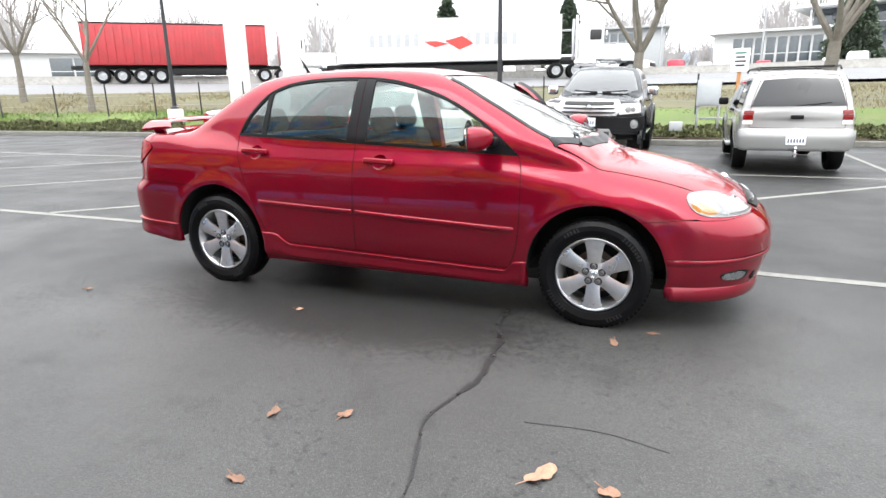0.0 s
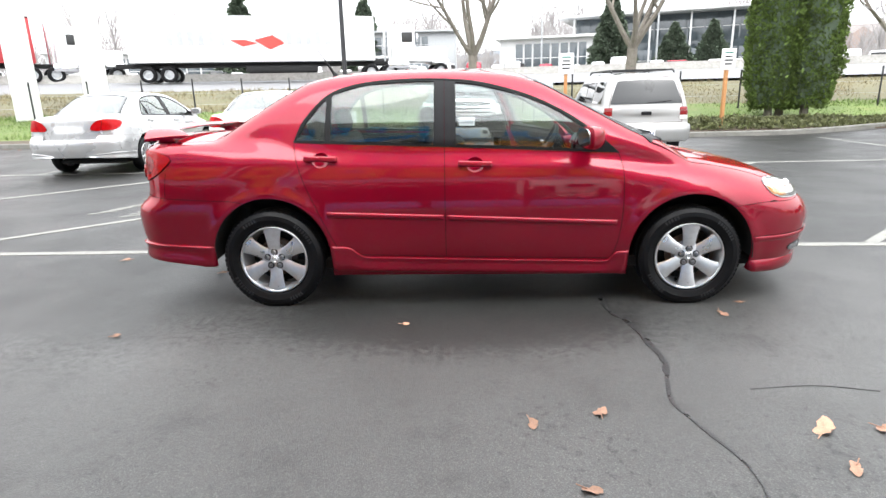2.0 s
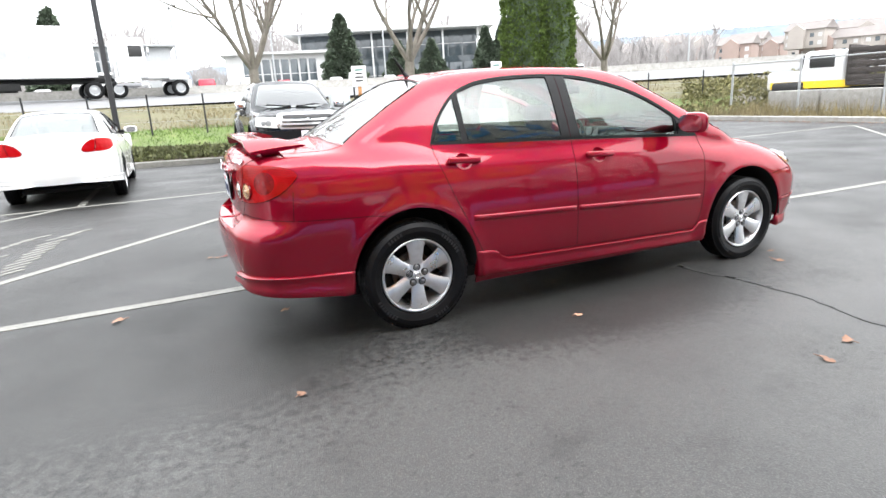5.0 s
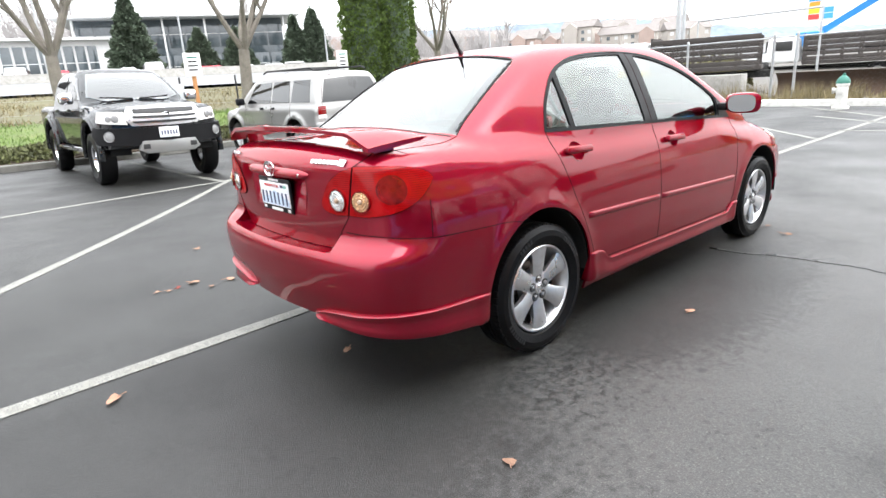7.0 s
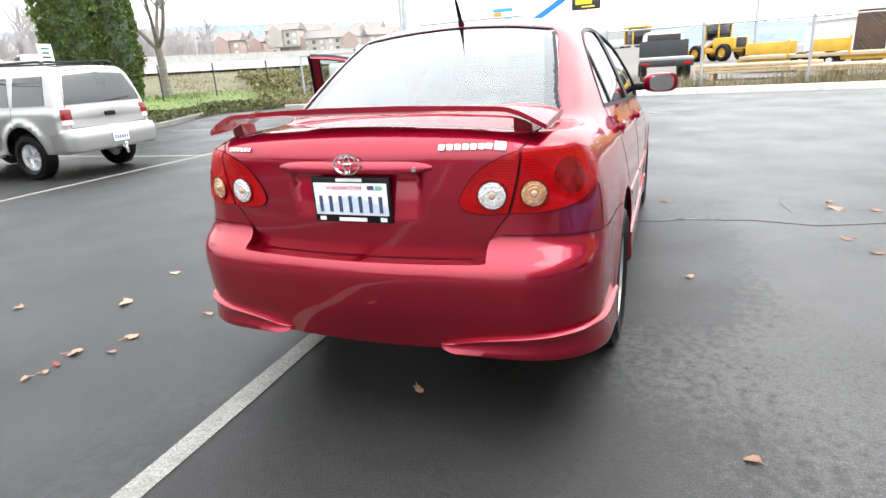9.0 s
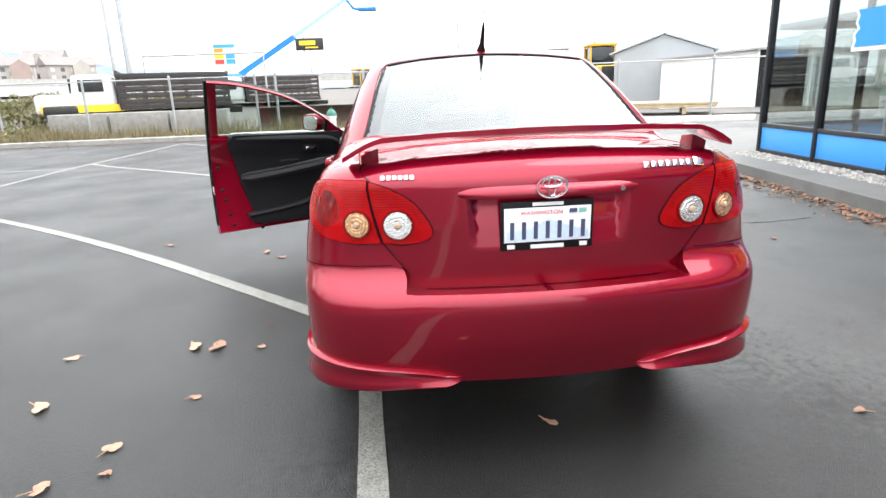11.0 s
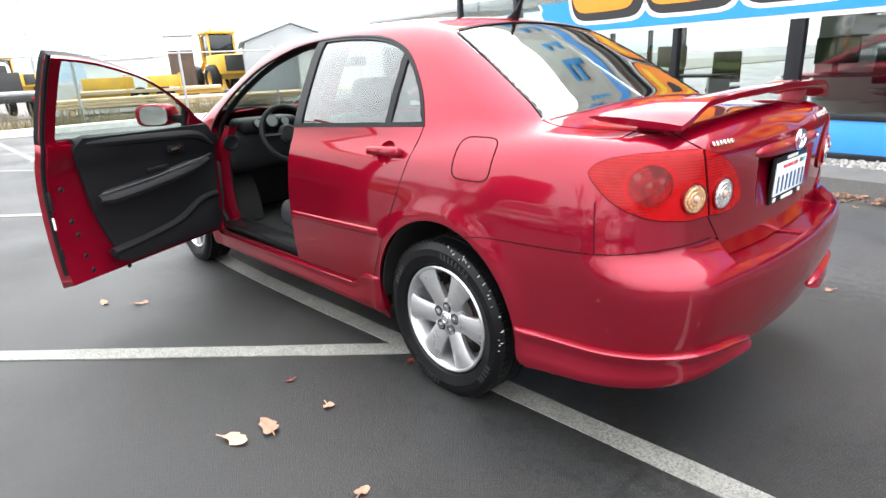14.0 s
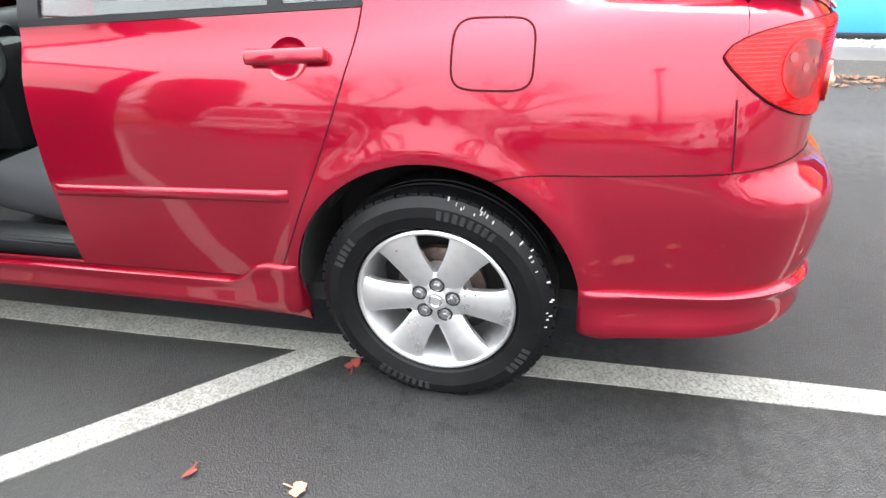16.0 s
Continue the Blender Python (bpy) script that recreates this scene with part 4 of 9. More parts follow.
        for yy, zz, rr, mt in () if not detail else ((.602, .872, .041, LAMP_AMBER), (.450, .869, .045, LAMP_SILVER)):
            sp = H.ends([(-2.15, yy, zz)])[0]
            c = H.chart_s([sp])[0]
            n = H.normal(np.array([c]))[0]
            c, n = Vector(c * [1, -1 if flip_side else 1, 1]), Vector(n * [1, -1 if flip_side else 1, 1])
            q = Matrix.Translation(c + n * .008) @ n.to_track_quat("Z", "Y").to_matrix().to_4x4()
            bm = bmesh.new()
            turn(bm, [(0, .012), (rr * .22, .0105), (rr * .25, .0085), (rr * .46, .0095), (rr * .50, .0075), (rr * .72, .0080), (rr * .76, .0055), (rr * .94, .005), (rr, -.004)], 36, q)
            lens = part("round_lens", bm, mt, root, "pale round lamp lens", angle=20)
            bm = bmesh.new()
            turn(bm, [(rr, -.004), (rr * 1.0, .006), (rr * 1.09, .006), (rr * 1.12, -.004)], 32, q)
            part("lens_ring", bm, DARK_LENS, lens)
            bm = bmesh.new()
            turn(bm, [(0, .0165), (rr * .16, .0155), (rr * .24, .012), (rr * .26, .006)], 16, q)
            part("bulb", bm, AMBER_LENS, lens)
        if detail:
            # the round reflector under the outer lens, and the ribs round it
            bowl = H.ends([(-2.06, .672, .915)])[0]
            ring = lambda r, a0=0, a1=360, n=36: [(bowl[0] + r * math.cos(radians(a0 + (a1 - a0) * q / n)), bowl[1] + r * math.sin(radians(a0 + (a1 - a0) * q / n))) for q in range(n + 1)]
            H.panel("lamp_reflector", ring(.056)[:-1], "s", BOWL_LENS, root, step=.012, lift=.0078, thick=.005, mirror=flip_side, label="darker red round reflector in the lamp")
            H.groove("reflector_rim", ring(.058), "s", root, RED_LENS, .004, .0082, mirror=flip_side)
            for r, a0, a1 in ((.047, 160, 250), (.041, 165, 245), (.047, 30, 80)):
                H.groove("reflector_step", ring(r, a0, a1, 14), "s", root, RED_LENS, .0022, .0084, mirror=flip_side)
            for du, dv, r in ((.004, .002, .009), (-.026, .012, .008), (.034, .024, .010)):
                H.panel("bulb_holder", [(u + du, v + dv) for u, v in ring(r, n=12)[:-1]], "s", DARK_LENS, root, step=.006, lift=.0086, thick=.003, mirror=flip_side)
            amber, clear = (H.ends([(-2.15, yy, zz)])[0] for yy, zz in ((.602, .872), (.450, .869)))
            for k in range(21):
                z = .992 - .0082 * k
                for loop, rounds in ((outer, ((bowl, .063), (amber, .052))), (inner, ((clear, .056),))):
                    grid = np.linspace(min(q[0] for q in loop), max(q[0] for q in loop), 160)
                    ok = inside(loop, np.stack([grid, 0 * grid + z], 1))
                    for c, r in rounds:
                        ok &= np.hypot(grid - c[0], z - c[1]) > r
                    ok &= (z > .875) | (np.abs(grid) < abs(bowl[0]))
                    cuts = np.flatnonzero(np.diff(np.concatenate(([0], ok.astype(int), [0]))))
                    for a, b in zip(cuts[::2], cuts[1::2]):
                        if b - a > 8:
                            H.groove("lens_rib", [(grid[a + 2] + (grid[b - 3] - grid[a + 2]) * q / 6, z) for q in range(7)], "s", root, DARK_LENS, .0018, .0079, mirror=flip_side)
        # wheels and arches
        for x in (-AXLE, AXLE):
            q = pose(x, -.722 if flip_side else .722, .312, 90 if flip_side else -90, 0, 0)
            if x < 0 and not flip_side:
                q = q @ pose(0, 0, 0, 0, 0, 30)
            if x > 0:
                q = Matrix.Translation((0, 0, -.007)) @ q @ Matrix.Scale(.972, 4)
            wheel(q, parent=root, spokes=spokes, tread=detail, flecked=detail and x < 0 and not flip_side)
            bm = bmesh.new()
            sg = -1 if flip_side else 1
            n = 24
            rows = [[bm.verts.new((x + r * math.cos(a), sg * yy, arch_mid(x) + r * math.sin(a))) for a in (radians(-4 + 188 * i / n) for i in range(n + 1))] for yy, r in ((.795, ARCH_R), (.80, ARCH_R + .004), (.60, ARCH_R + .02), (.45, ARCH_R + .02), (.45, .05))]
            for a, b in zip(rows, rows[1:]):
                for i in range(n):
                    bm.faces.new((a[i], a[i + 1], b[i + 1], b[i]))
            part("arch_liner", bm, DARK, root)
    # fuel flap on the left quarter
    if detail:
        flap = [(-1.444 - .090 * math.copysign(abs(math.cos(a)) ** .45, math.cos(a)), .945 + .070 * math.copysign(abs(math.sin(a)) ** .45, math.sin(a))) for a in (2 * math.pi * i / 48 for i in range(49))]
        H.groove("fuel_flap", H.us(flap), "u", root, width=.005)
        for s in (False, True):
            H.groove("panel_gap", H.ends(dense([(-1.945, .775, .866), (-1.955, .775, .72)], .02, False)), "s", root, mirror=s, width=.0032)
    # glass, front and rear
    shield = H.ut(dense([(.36, 0), (.345, .25), (.30, .47)], .05, False) + curve([(.34, .505), (.6, .575), (.85, .632), (1.0, .66)], .05) + dense([(1.0, .66), (1.14, .4), (1.2, 0)], .05, False)[1:])
    both(H.panel, "windscreen", shield, "u", WINDOW, root, step=.07, lift=-.004, thick=.004)
    light = H.ut(dense([(-1.06, 0), (-1.07, .3), (-1.085, .46)], .05, False) + curve([(-1.14, .495), (-1.35, .535), (-1.55, .572), (-1.62, .598)], .05) + dense([(-1.62, .598), (-1.655, .4), (-1.665, 0)], .05, False)[1:])
    both(H.panel, "rear_window", light, "u", REAR_WINDOW, root, step=.025, lift=-.003, thick=.004)
    for s in (False, True):
        H.groove("glass_border", H.ut(dense([(-1.075, 0), (-1.085, .3), (-1.10, .46)], .03, False)), "u", root, BLACK_TRIM, .006, .002, mirror=s)
        H.groove("glass_border", H.ut(curve([(-1.11, .475), (-1.35, .528), (-1.55, .565), (-1.61, .585)], .03)), "u", root, BLACK_TRIM, .005, .002, mirror=s)
        H.groove("frit_band", H.ut(curve([(-1.12, .452), (-1.35, .502), (-1.55, .539), (-1.61, .556)], .03)), "u", root, BLACK_TRIM, .05, -.022, mirror=s)
        H.groove("glass_border", H.ut(curve([(.36, .49), (.6, .562), (.85, .619), (1.0, .648)], .03)), "u", root, BLACK_TRIM, .03, .002, mirror=s)
        H.groove("glass_border", H.ut(dense([(-1.64, .58), (-1.662, .4), (-1.672, 0)], .03, False)), "u", root, BLACK_TRIM, .006, .002, mirror=s)
    cowl = H.ut(dense([(1.0, .66), (1.14, .4), (1.19, 0), (1.25, 0), (1.2, .45), (1.05, .70)], .04))
    both(H.panel, "cowl", cowl, "u", BLACK_TRIM, root, step=.05, lift=.004)
    if detail:
        for y0, y1 in ((.10, .58), (-.52, -.02)):
            bm = bmesh.new()
            tube(bm, [(1.16, y0, 1.0), (1.10, (y0 + y1) / 2, 1.035), (1.05, y1, 1.03)], .009, 6)
            tube(bm, [(1.12, y0 + .1, 1.04), (1.0, y1 + .02, 1.065)], .007, 6)
            part("wiper", bm, BLACK_TRIM, root)
    # cabin
    bm = boxes((-.15, 0, .26, 2.5, 1.44, .06))
    part("cabin_floor", bm, CARPET, root, smooth=False)
    bm = boxes((0.1, 0, .22, 3.6, 1.15, .08), (1.75, 0, .42, .75, 1.0, .3), (-1.78, 0, .47, .5, 1.0, .3), bevel=.03)
    part("underbody", bm, DARK, root)
    bm = bmesh.new()
    box(bm, 1.0, 0, .78, .36, 1.40, .30, .10, segs=4)
    box(bm, .90, .36, .93, .22, .42, .10, .045, segs=4)
    box(bm, .82, 0, .62, .3, .28, .45, .06)
    dash = part("dashboard", bm, CABIN, root)
    if detail:
        for y, z, r in ((.455, .945, .034), (.36, .952, .048), (.265, .945, .034)):
            for rr, d, mat, nm in ((r, 0, BLACK_TRIM, "gauge"), (r * .86, .003, DIAL, "dial")):
                bm = bmesh.new()
                turn(bm, [(0, .012 + d), (rr * .9, .012 + d), (rr, .004), (rr, -.02), (0, -.02)], 24)
                q = Matrix.Translation((.788, y, z)) @ pose(0, 0, 0, 0, -72, 0)
                for v in bm.verts:
                    v.co = q @ v.co
                part(nm, bm, mat, dash)
        for y in (.64, -.64, .1, -.1):
            bm = bmesh.new()
            turn(bm, [(0, .008), (.03, .008), (.042, .014), (.05, .004), (.05, -.02), (0, -.02)], 20)
            q = Matrix.Translation((.815, y, .845)) @ pose(0, 0, 0, 0, -90, 0)
            for v in bm.verts:
                v.co = q @ v.co
            part("air_vent", bm, BLACK_TRIM, dash)
    bm = boxes((.1, 0, .42, 1.0, .2, .24), bevel=.05)
    part("centre_console", bm, CABIN, root)
    q = Matrix.Translation((.56, .36, .885)) @ pose(0, 0, 0, 0, -66, 0)
    bm = bmesh.new()
    tube(bm, [(.18 * math.cos(2 * math.pi * i / 32), .18 * math.sin(2 * math.pi * i / 32), 0) for i in range(33)], .0165, 10)
    for a in (90, 270, 180):
        tube(bm, [(0, 0, -.015), (.18 * math.cos(radians(a)), .18 * math.sin(radians(a)), 0)], .016, 6)
    turn(bm, [(0, .012), (.05, .01), (.068, -.01), (.06, -.035), (0, -.04)], 24)
    for v in bm.verts:
        v.co = q @ v.co
    part("steering_wheel", bm, CABIN, root)
    seat(root, -.12, .36)
    seat(root, .05, -.36)
    seat(root, -.80, 0, 1.3, headrests=(-.42, .42))
    shelf = boxes((-1.38, 0, .985, .48, 1.16, .03), bevel=.01)
    part("parcel_shelf", shelf, CABIN, root)
    liner = H.ut(dense([(.32, 0), (.30, .46), (-.2, .50), (-1.05, .44), (-1.04, 0)], .06))
    both(H.panel, "headliner", liner, "u", LINING, root, step=.08, lift=-.035, thick=.01)
    bm = bmesh.new()
    box(bm, .33, 0, 1.30, .03, .22, .06, .02)
    part("interior_mirror", bm, CABIN, root)
    return car, H


def open_door_trim(d, H, P):
    """Inner face of an open door: red shell, black trim with armrest, pocket and handle."""
    shell = [p for p in DOOR_FRONT] + dense([(.818, .302), (SPLIT, .287)], .04, False)[1:] + dense([(SPLIT, .287), (SPLIT, float(BELT(SPLIT)))], .04, False)[1:]
    shell += [(x, float(BELT(x))) for x in np.linspace(SPLIT, .85, 26)][1:-1]
    H.panel("door_inner_shell", H.us(shell), "u", P, d, step=.06, lift=-.03, thick=.055)
    trim = curve([(.83, .93), (.845, .8), (.84, .6), (.815, .40), (.77, .352)], .05) + dense([(.77, .340), (.14, .335)], .05, False)[1:] + curve([(.14, .335), (.065, .42), (.0, .62), (-.045, .85), (-.085, .985)], .05)[1:] + [(x, float(BELT(x)) + .05) for x in np.linspace(-.085, .79, 20)][1:-1]
    H.panel("door_trim", H.us(trim), "u", CABIN, d, step=.05, lift=-.083, thick=.02, label="black plastic inner door trim")
    frame = H.us(dlo(SPLIT, .86))
    cut = H.us(dlo(-.135, .67, .012, .012))
    H.panel("inner_window_frame", frame, "u", P, d, holes=[cut], step=.04, lift=-.030, thick=.02)
    top = H.side([(.3, .9)])[0]
    bm = bmesh.new()
    pts = [(x, top[1] - .135 - .02 * math.sin((x + .1) * 3.2), .70 + .10 * ((x + .1) / .9) ** 1.4) for x in np.linspace(-.02, .72, 14)]
    tube(bm, pts, [.02] + [.042] * 10 + [.035, .025, .012], 10, .62)
    part("armrest", bm, CABIN, d)
    # added thin strip takes the place of the highlight along the armrest edge
    bm = bmesh.new()
    tube(bm, [(a, b - .022, c + .028) for a, b, c in pts], .004, 6)
    part("armrest_sheen", bm, SIDEWALL, d, "thin strip standing for the sheen on the armrest edge")
    bm = bmesh.new()                                           # padded shoulder under the window
    tube(bm, [(x, top[1] - .105 - .012 * math.sin((x + .1) * 2.9), float(BELT(x)) - .005 - (.10 * max(0, (x - .62) / .2) ** 2)) for x in np.linspace(-.07, .80, 16)], [.018] + [.036] * 13 + [.03, .015], 10, .75)
    part("shoulder_pad", bm, CABIN, d)
    bm = bmesh.new()                                           # scooped pocket rising towards the hinge
    pts = [(.0, .425), (.14, .435), (.30, .452), (.44, .476), (.53, .51), (.60, .548), (.68, .566), (.76, .568)]
    tube(bm, [(x, top[1] - .124, z) for x, z in curve(pts, .05)], .021, 8, .9)
    pocket = part("door_pocket", bm, CABIN, d)
    bm = bmesh.new()
    rim = curve(pts, .05)
    prism(bm, [(x, z) for x, z in rim] + [(.78, .40), (.74, .352), (.10, .345), (.03, .37)], .045, Matrix.Translation((0, top[1] - .085, 0)) @ pose(0, 0, 0, 90, 0, 0), .008)
    part("pocket_wall", bm, CABIN, pocket)
    for hx, hz in ((-.165, .78), (-.15, .62), (-.135, .55), (-.12, .44), (-.1, .36), (.1, .315)):
        bm = bmesh.new()
        turn(bm, [(0, .003), (.010, .003), (.013, 0)], 12, Matrix.Translation((hx, top[1] - .088, hz)) @ pose(0, 0, 0, 90, 0, 0))
        part("shell_plug", bm, BLACK_TRIM, d)
    bm = bmesh.new()
    box(bm, .52, top[1] - .113, .875, .12, .016, .042, .008)
    hd = part("inner_handle_cup", bm, BLACK_TRIM, d)
    bm = bmesh.new()
    box(bm, .515, top[1] - .124, .876, .075, .012, .020, .005)
    part("inner_handle", bm, CHROME, hd, "chrome inner handle")
    bm = bmesh.new()
    box(bm, .33, top[1] - .165, .795, .14, .02, .028, .006)
    part("window_switch_panel", bm, BLACK_TRIM, d)
    edge = [(SPLIT - .002, z) for z in np.linspace(.36, 1.38, 18)]
    e = H.side(edge)
    bm = bmesh.new()
    tube(bm, [(SPLIT - .004, p[1] - .066, p[2]) for p in e], .011, 6)
    part("door_seal", bm, BLACK_TRIM, d)
    for hz, hy, hh in ((.73, .05, .09), (.47, .03, .06)):
        part("door_latch", boxes((SPLIT - .004, .735, hz, .008, hy, hh), bevel=.003), BLACK_TRIM, d)
    bm = bmesh.new()
    box(bm, SPLIT - .005, .735, .62, .004, .022, .06, .002)
    part("door_sticker", bm, WHITE, d)


red_car, RH = sedan("red_sedan", "metallic red four-door sedan with rear wing, driver's door open", Matrix(), RED, open_door=True)


def red_car_extras(car, H):
    P = RED
    # rear wing
    bm = bmesh.new()
    ys = np.linspace(-.632, .632, 73)
    rings = []
    for y in ys:
        a = abs(y)
        k = min(max((a - .35) / .28, 0), 1)
        end = k ** 1.8
        tip = max(0, (a - .575) / .057)
        zt = 1.150 - .011 * (a / .44) ** 2 - .050 * min(max((a - .50) / .13, 0), 1) ** 1.6
        lead = -2.0 + .19 * end ** 1.2 - .01 * tip ** 2
        pitch = .034 * end - .012
        trail = -2.155 + .022 * (a / .6) ** 2 + .012 * tip ** 2
        low = .008 + .008 * max(0, 1 - (a / .29) ** 6) + .004 * end
        low *= 1 - .5 * tip ** 2
        prof = []
        for k, (u, up, dn) in enumerate(((0, .3, 0), (.1, .75, 0), (.4, 1, 0), (.8, .95, 0), (1, .8, 0))):
            prof.append((lead + (trail - lead) * u, zt - .014 + .015 * up + pitch * (1 - u)))
        for u, dn in ((1, .35), (.85, .7), (.5, 1), (.15, .7)):
            prof.append((lead + (trail - lead) * u, zt - .014 - low * dn + pitch * (1 - u)))
        rings.append([bm.verts.new((px, y, pz)) for px, pz in prof])
    n = len(rings[0])
    for a, b in zip(rings, rings[1:]):
        for i in range(n):
            bm.faces.new((a[i], a[(i + 1) % n], b[(i + 1) % n], b[i]))
    bm.faces.new(rings[0]), bm.faces.new(rings[-1])
    wing = part("rear_wing", bm, P, car, angle=50)
    for s in (-1, 1):
        bm = bmesh.new()
        rings = []
        for y, zt, x0, x1 in ((.52, 1.097, -1.98, -2.075), (.54, 1.090, -1.96, -2.07), (.56, 1.082, -1.95, -2.065), (.576, 1.074, -1.94, -2.06)):
            zb = 1.02
            rings.append([bm.verts.new((x0, s * y, zb)), bm.verts.new((x0 - .02, s * y, zt - .008)), bm.verts.new((x1, s * y, zt)), bm.verts.new((x1 + .012, s * y, zb))])
        for a, b in zip(rings, rings[1:]):
            for i in range(4):
                bm.faces.new((a[i], a[(i + 1) % 4], b[(i + 1) % 4], b[i]))
        bm.faces.new(rings[0]), bm.faces.new(rings[-1])
        part("wing_foot", bm, P, wing, angle=50)

    def on_rear(y, z, lift=0.0):
        c = H.chart_s(H.ends([(-2.17, abs(y), z)]))[0]
        n = H.normal(np.array([c]))[0]
        sg = -1 if y < 0 else 1
        c, n = Vector(c * [1, sg, 1]), Vector(n * [1, sg, 1])
        return c + n * lift, n

    def facing(y, z, lift=0.0):
        c, n = on_rear(y, z, lift)
        up = Vector((0, 0, 1))
        right = up.cross(n).normalized()
        up = n.cross(right)
        return Matrix(((right.x, up.x, n.x, c.x), (right.y, up.y, n.y, c.y), (right.z, up.z, n.z, c.z), (0, 0, 0, 1)))
    # garnish over the plate
    bm = bmesh.new()
    q = facing(0, .957, 0)
    rows = []
    for x in np.linspace(-.285, .285, 25):
        k = max(0, 1 - (abs(x) / .285) ** 8)
        hh, dd = .008 + .012 * k, .002 + .016 * k
        bow = -.17 * x * x
        rows.append([bm.verts.new(q @ Vector(c)) for c in ((x, -hh * 1.0, bow - .005), (x, -hh * .8, bow + dd), (x, 0, bow + dd + .004), (x, hh * .8, bow + dd * .6), (x, hh * 1.2, bow - .005))])
    for a, b in zip(rows, rows[1:]):
        for i in range(4):
            bm.faces.new((a[i], a[i + 1], b[i + 1], b[i]))
    part("plate_garnish", bm, P, car, "body-coloured bar over the plate", angle=60)
    bm = bmesh.new()
    turn(bm, [(0, .006), (.008, .006), (.009, 0)], 14, facing(-.215, .955, .012))
    part("lid_lock", bm, CHROME, car)
    # plate and its frame
    bm = bmesh.new()
    q = facing(.008, .850, -.004) @ Matrix.Scale(.93, 4)
    box(bm, 0, 0, .004, .318, .168, .012, .004)
    for v in bm.verts:
        v.co = q @ v.co
    frame_ob = part("plate_frame", bm, BLACK_TRIM, car, "black dealer plate frame")
    bm = bmesh.new()
    box(bm, 0, .004, .012, .296, .118, .004, .001)
    for v in bm.verts:
        v.co = q @ v.co
    plate = part("number_plate", bm, PLATE, car, "white and pale blue number plate with dark characters")
    bm = bmesh.new()
    prism(bm, [(-.14, -.05), (.14, -.05), (.14, -.02), (.08, -.005), (.0, .025), (-.06, -.008), (-.14, -.018)], .0012, q @ Matrix.Translation((0, 0, .0142)))
    part("plate_mountain", bm, PLATE_TINT, plate)
    for k in range(7):
        bm = bmesh.new()
        box(bm, -.122 + .0405 * k, -.014, .0158, .014, .060, .0016)
        for v in bm.verts:
            v.co = q @ v.co
        part("plate_mark", bm, PLATE_INK, plate, smooth=False)
    words = bpy.data.curves.new("plate_state_name", "FONT")
    words.body, words.size, words.align_x, words.extrude = "WASHINGTON", .0205, "CENTER", .0006
    words.space_character = 1.05
    holder = bpy.data.objects.new("plate_state_name", words)
    me = bpy.data.meshes.new_from_object(holder)
    me.transform(q @ Matrix.Translation((-.022, .039, .0154)))
    bpy.data.objects.remove(holder)
    mesh_part("plate_state_name", me, FLAG_RED, plate, smooth=False)
    sticker = material("sticker_green", (.2, .45, .38), .5)
    for x, mt in ((.086, PLATE_INK), (.118, sticker)):
        bm = boxes((x, .048, .0158, .026, .014, .0016))
        for v in bm.verts:
            v.co = q @ v.co
        part("plate_sticker", bm, mt, plate, smooth=False)
    for x, y, w, h in ((0, -.072, .115, .014), (0, .074, .105, .012), (-.125, -.070, .026, .015), (.125, -.070, .026, .015)):
        bm = boxes((x, y, .0115, w, h, .002), bevel=.0008)
        for v in bm.verts:
            v.co = q @ v.co
        part("frame_mark", bm, WHITE, frame_ob, smooth=False)
    # oval emblem and name bars
    q = facing(0, .972, .022)
    bm = bmesh.new()

    def oval(rx, ry, w, dx=0, dy=0):
        k = 40
        outer = [(dx + (rx) * math.cos(2 * math.pi * i / k), dy + (ry) * math.sin(2 * math.pi * i / k)) for i in range(k)]
        tube(bm, [(*p, 0) for p in outer + outer[:1]], w, 6, .7)
    oval(.047, .032, .0042)
    oval(.030, .012, .0034, 0, .013)
    oval(.012, .027, .0034, 0, 0)
    for v in bm.verts:
        v.co = q @ v.co
    part("emblem", bm, CHROME, car, "chrome oval emblem")
    q = facing(.475, 1.012, .004)
    for k in range(6):
        bm = boxes((-.045 + .018 * k, 0, 0, .013, .015, .006), bevel=.002)
        for v in bm.verts:
            v.co = q @ v.co
        part("badge_bar", bm, CHROME, car)
    for k in range(8):
        q = facing(-.31 - .0275 * k - (.014 if k == 7 else 0), 1.016, .004)
        bm = boxes((0, 0, 0, .020 if k < 7 else .036, .020 if k < 7 else .030, .006), bevel=.002)
        for v in bm.verts:
            v.co = q @ pose(0, 0, 0, 0, 0, -8) @ v.co
        part("badge_bar", bm, CHROME, car)
    # aerial
    bm = bmesh.new()
    tube(bm, [(-.985, 0, 1.432), (-1.005, 0, 1.462), (-1.025, 0, 1.49)], [.03, .017, .006], 10, .6)
    fin = part("aerial_base", bm, BLACK_TRIM, car)
    bm = bmesh.new()
    tube(bm, [(-1.015, 0, 1.475), (-1.05, 0, 1.53), (-1.07, 0, 1.56)], [.011, .008, .004], 8)
    tube(bm, [(-1.07, 0, 1.56), (-1.12, 0, 1.635)], .002, 5)
    part("aerial_rod", bm, BLACK_TRIM, fin)
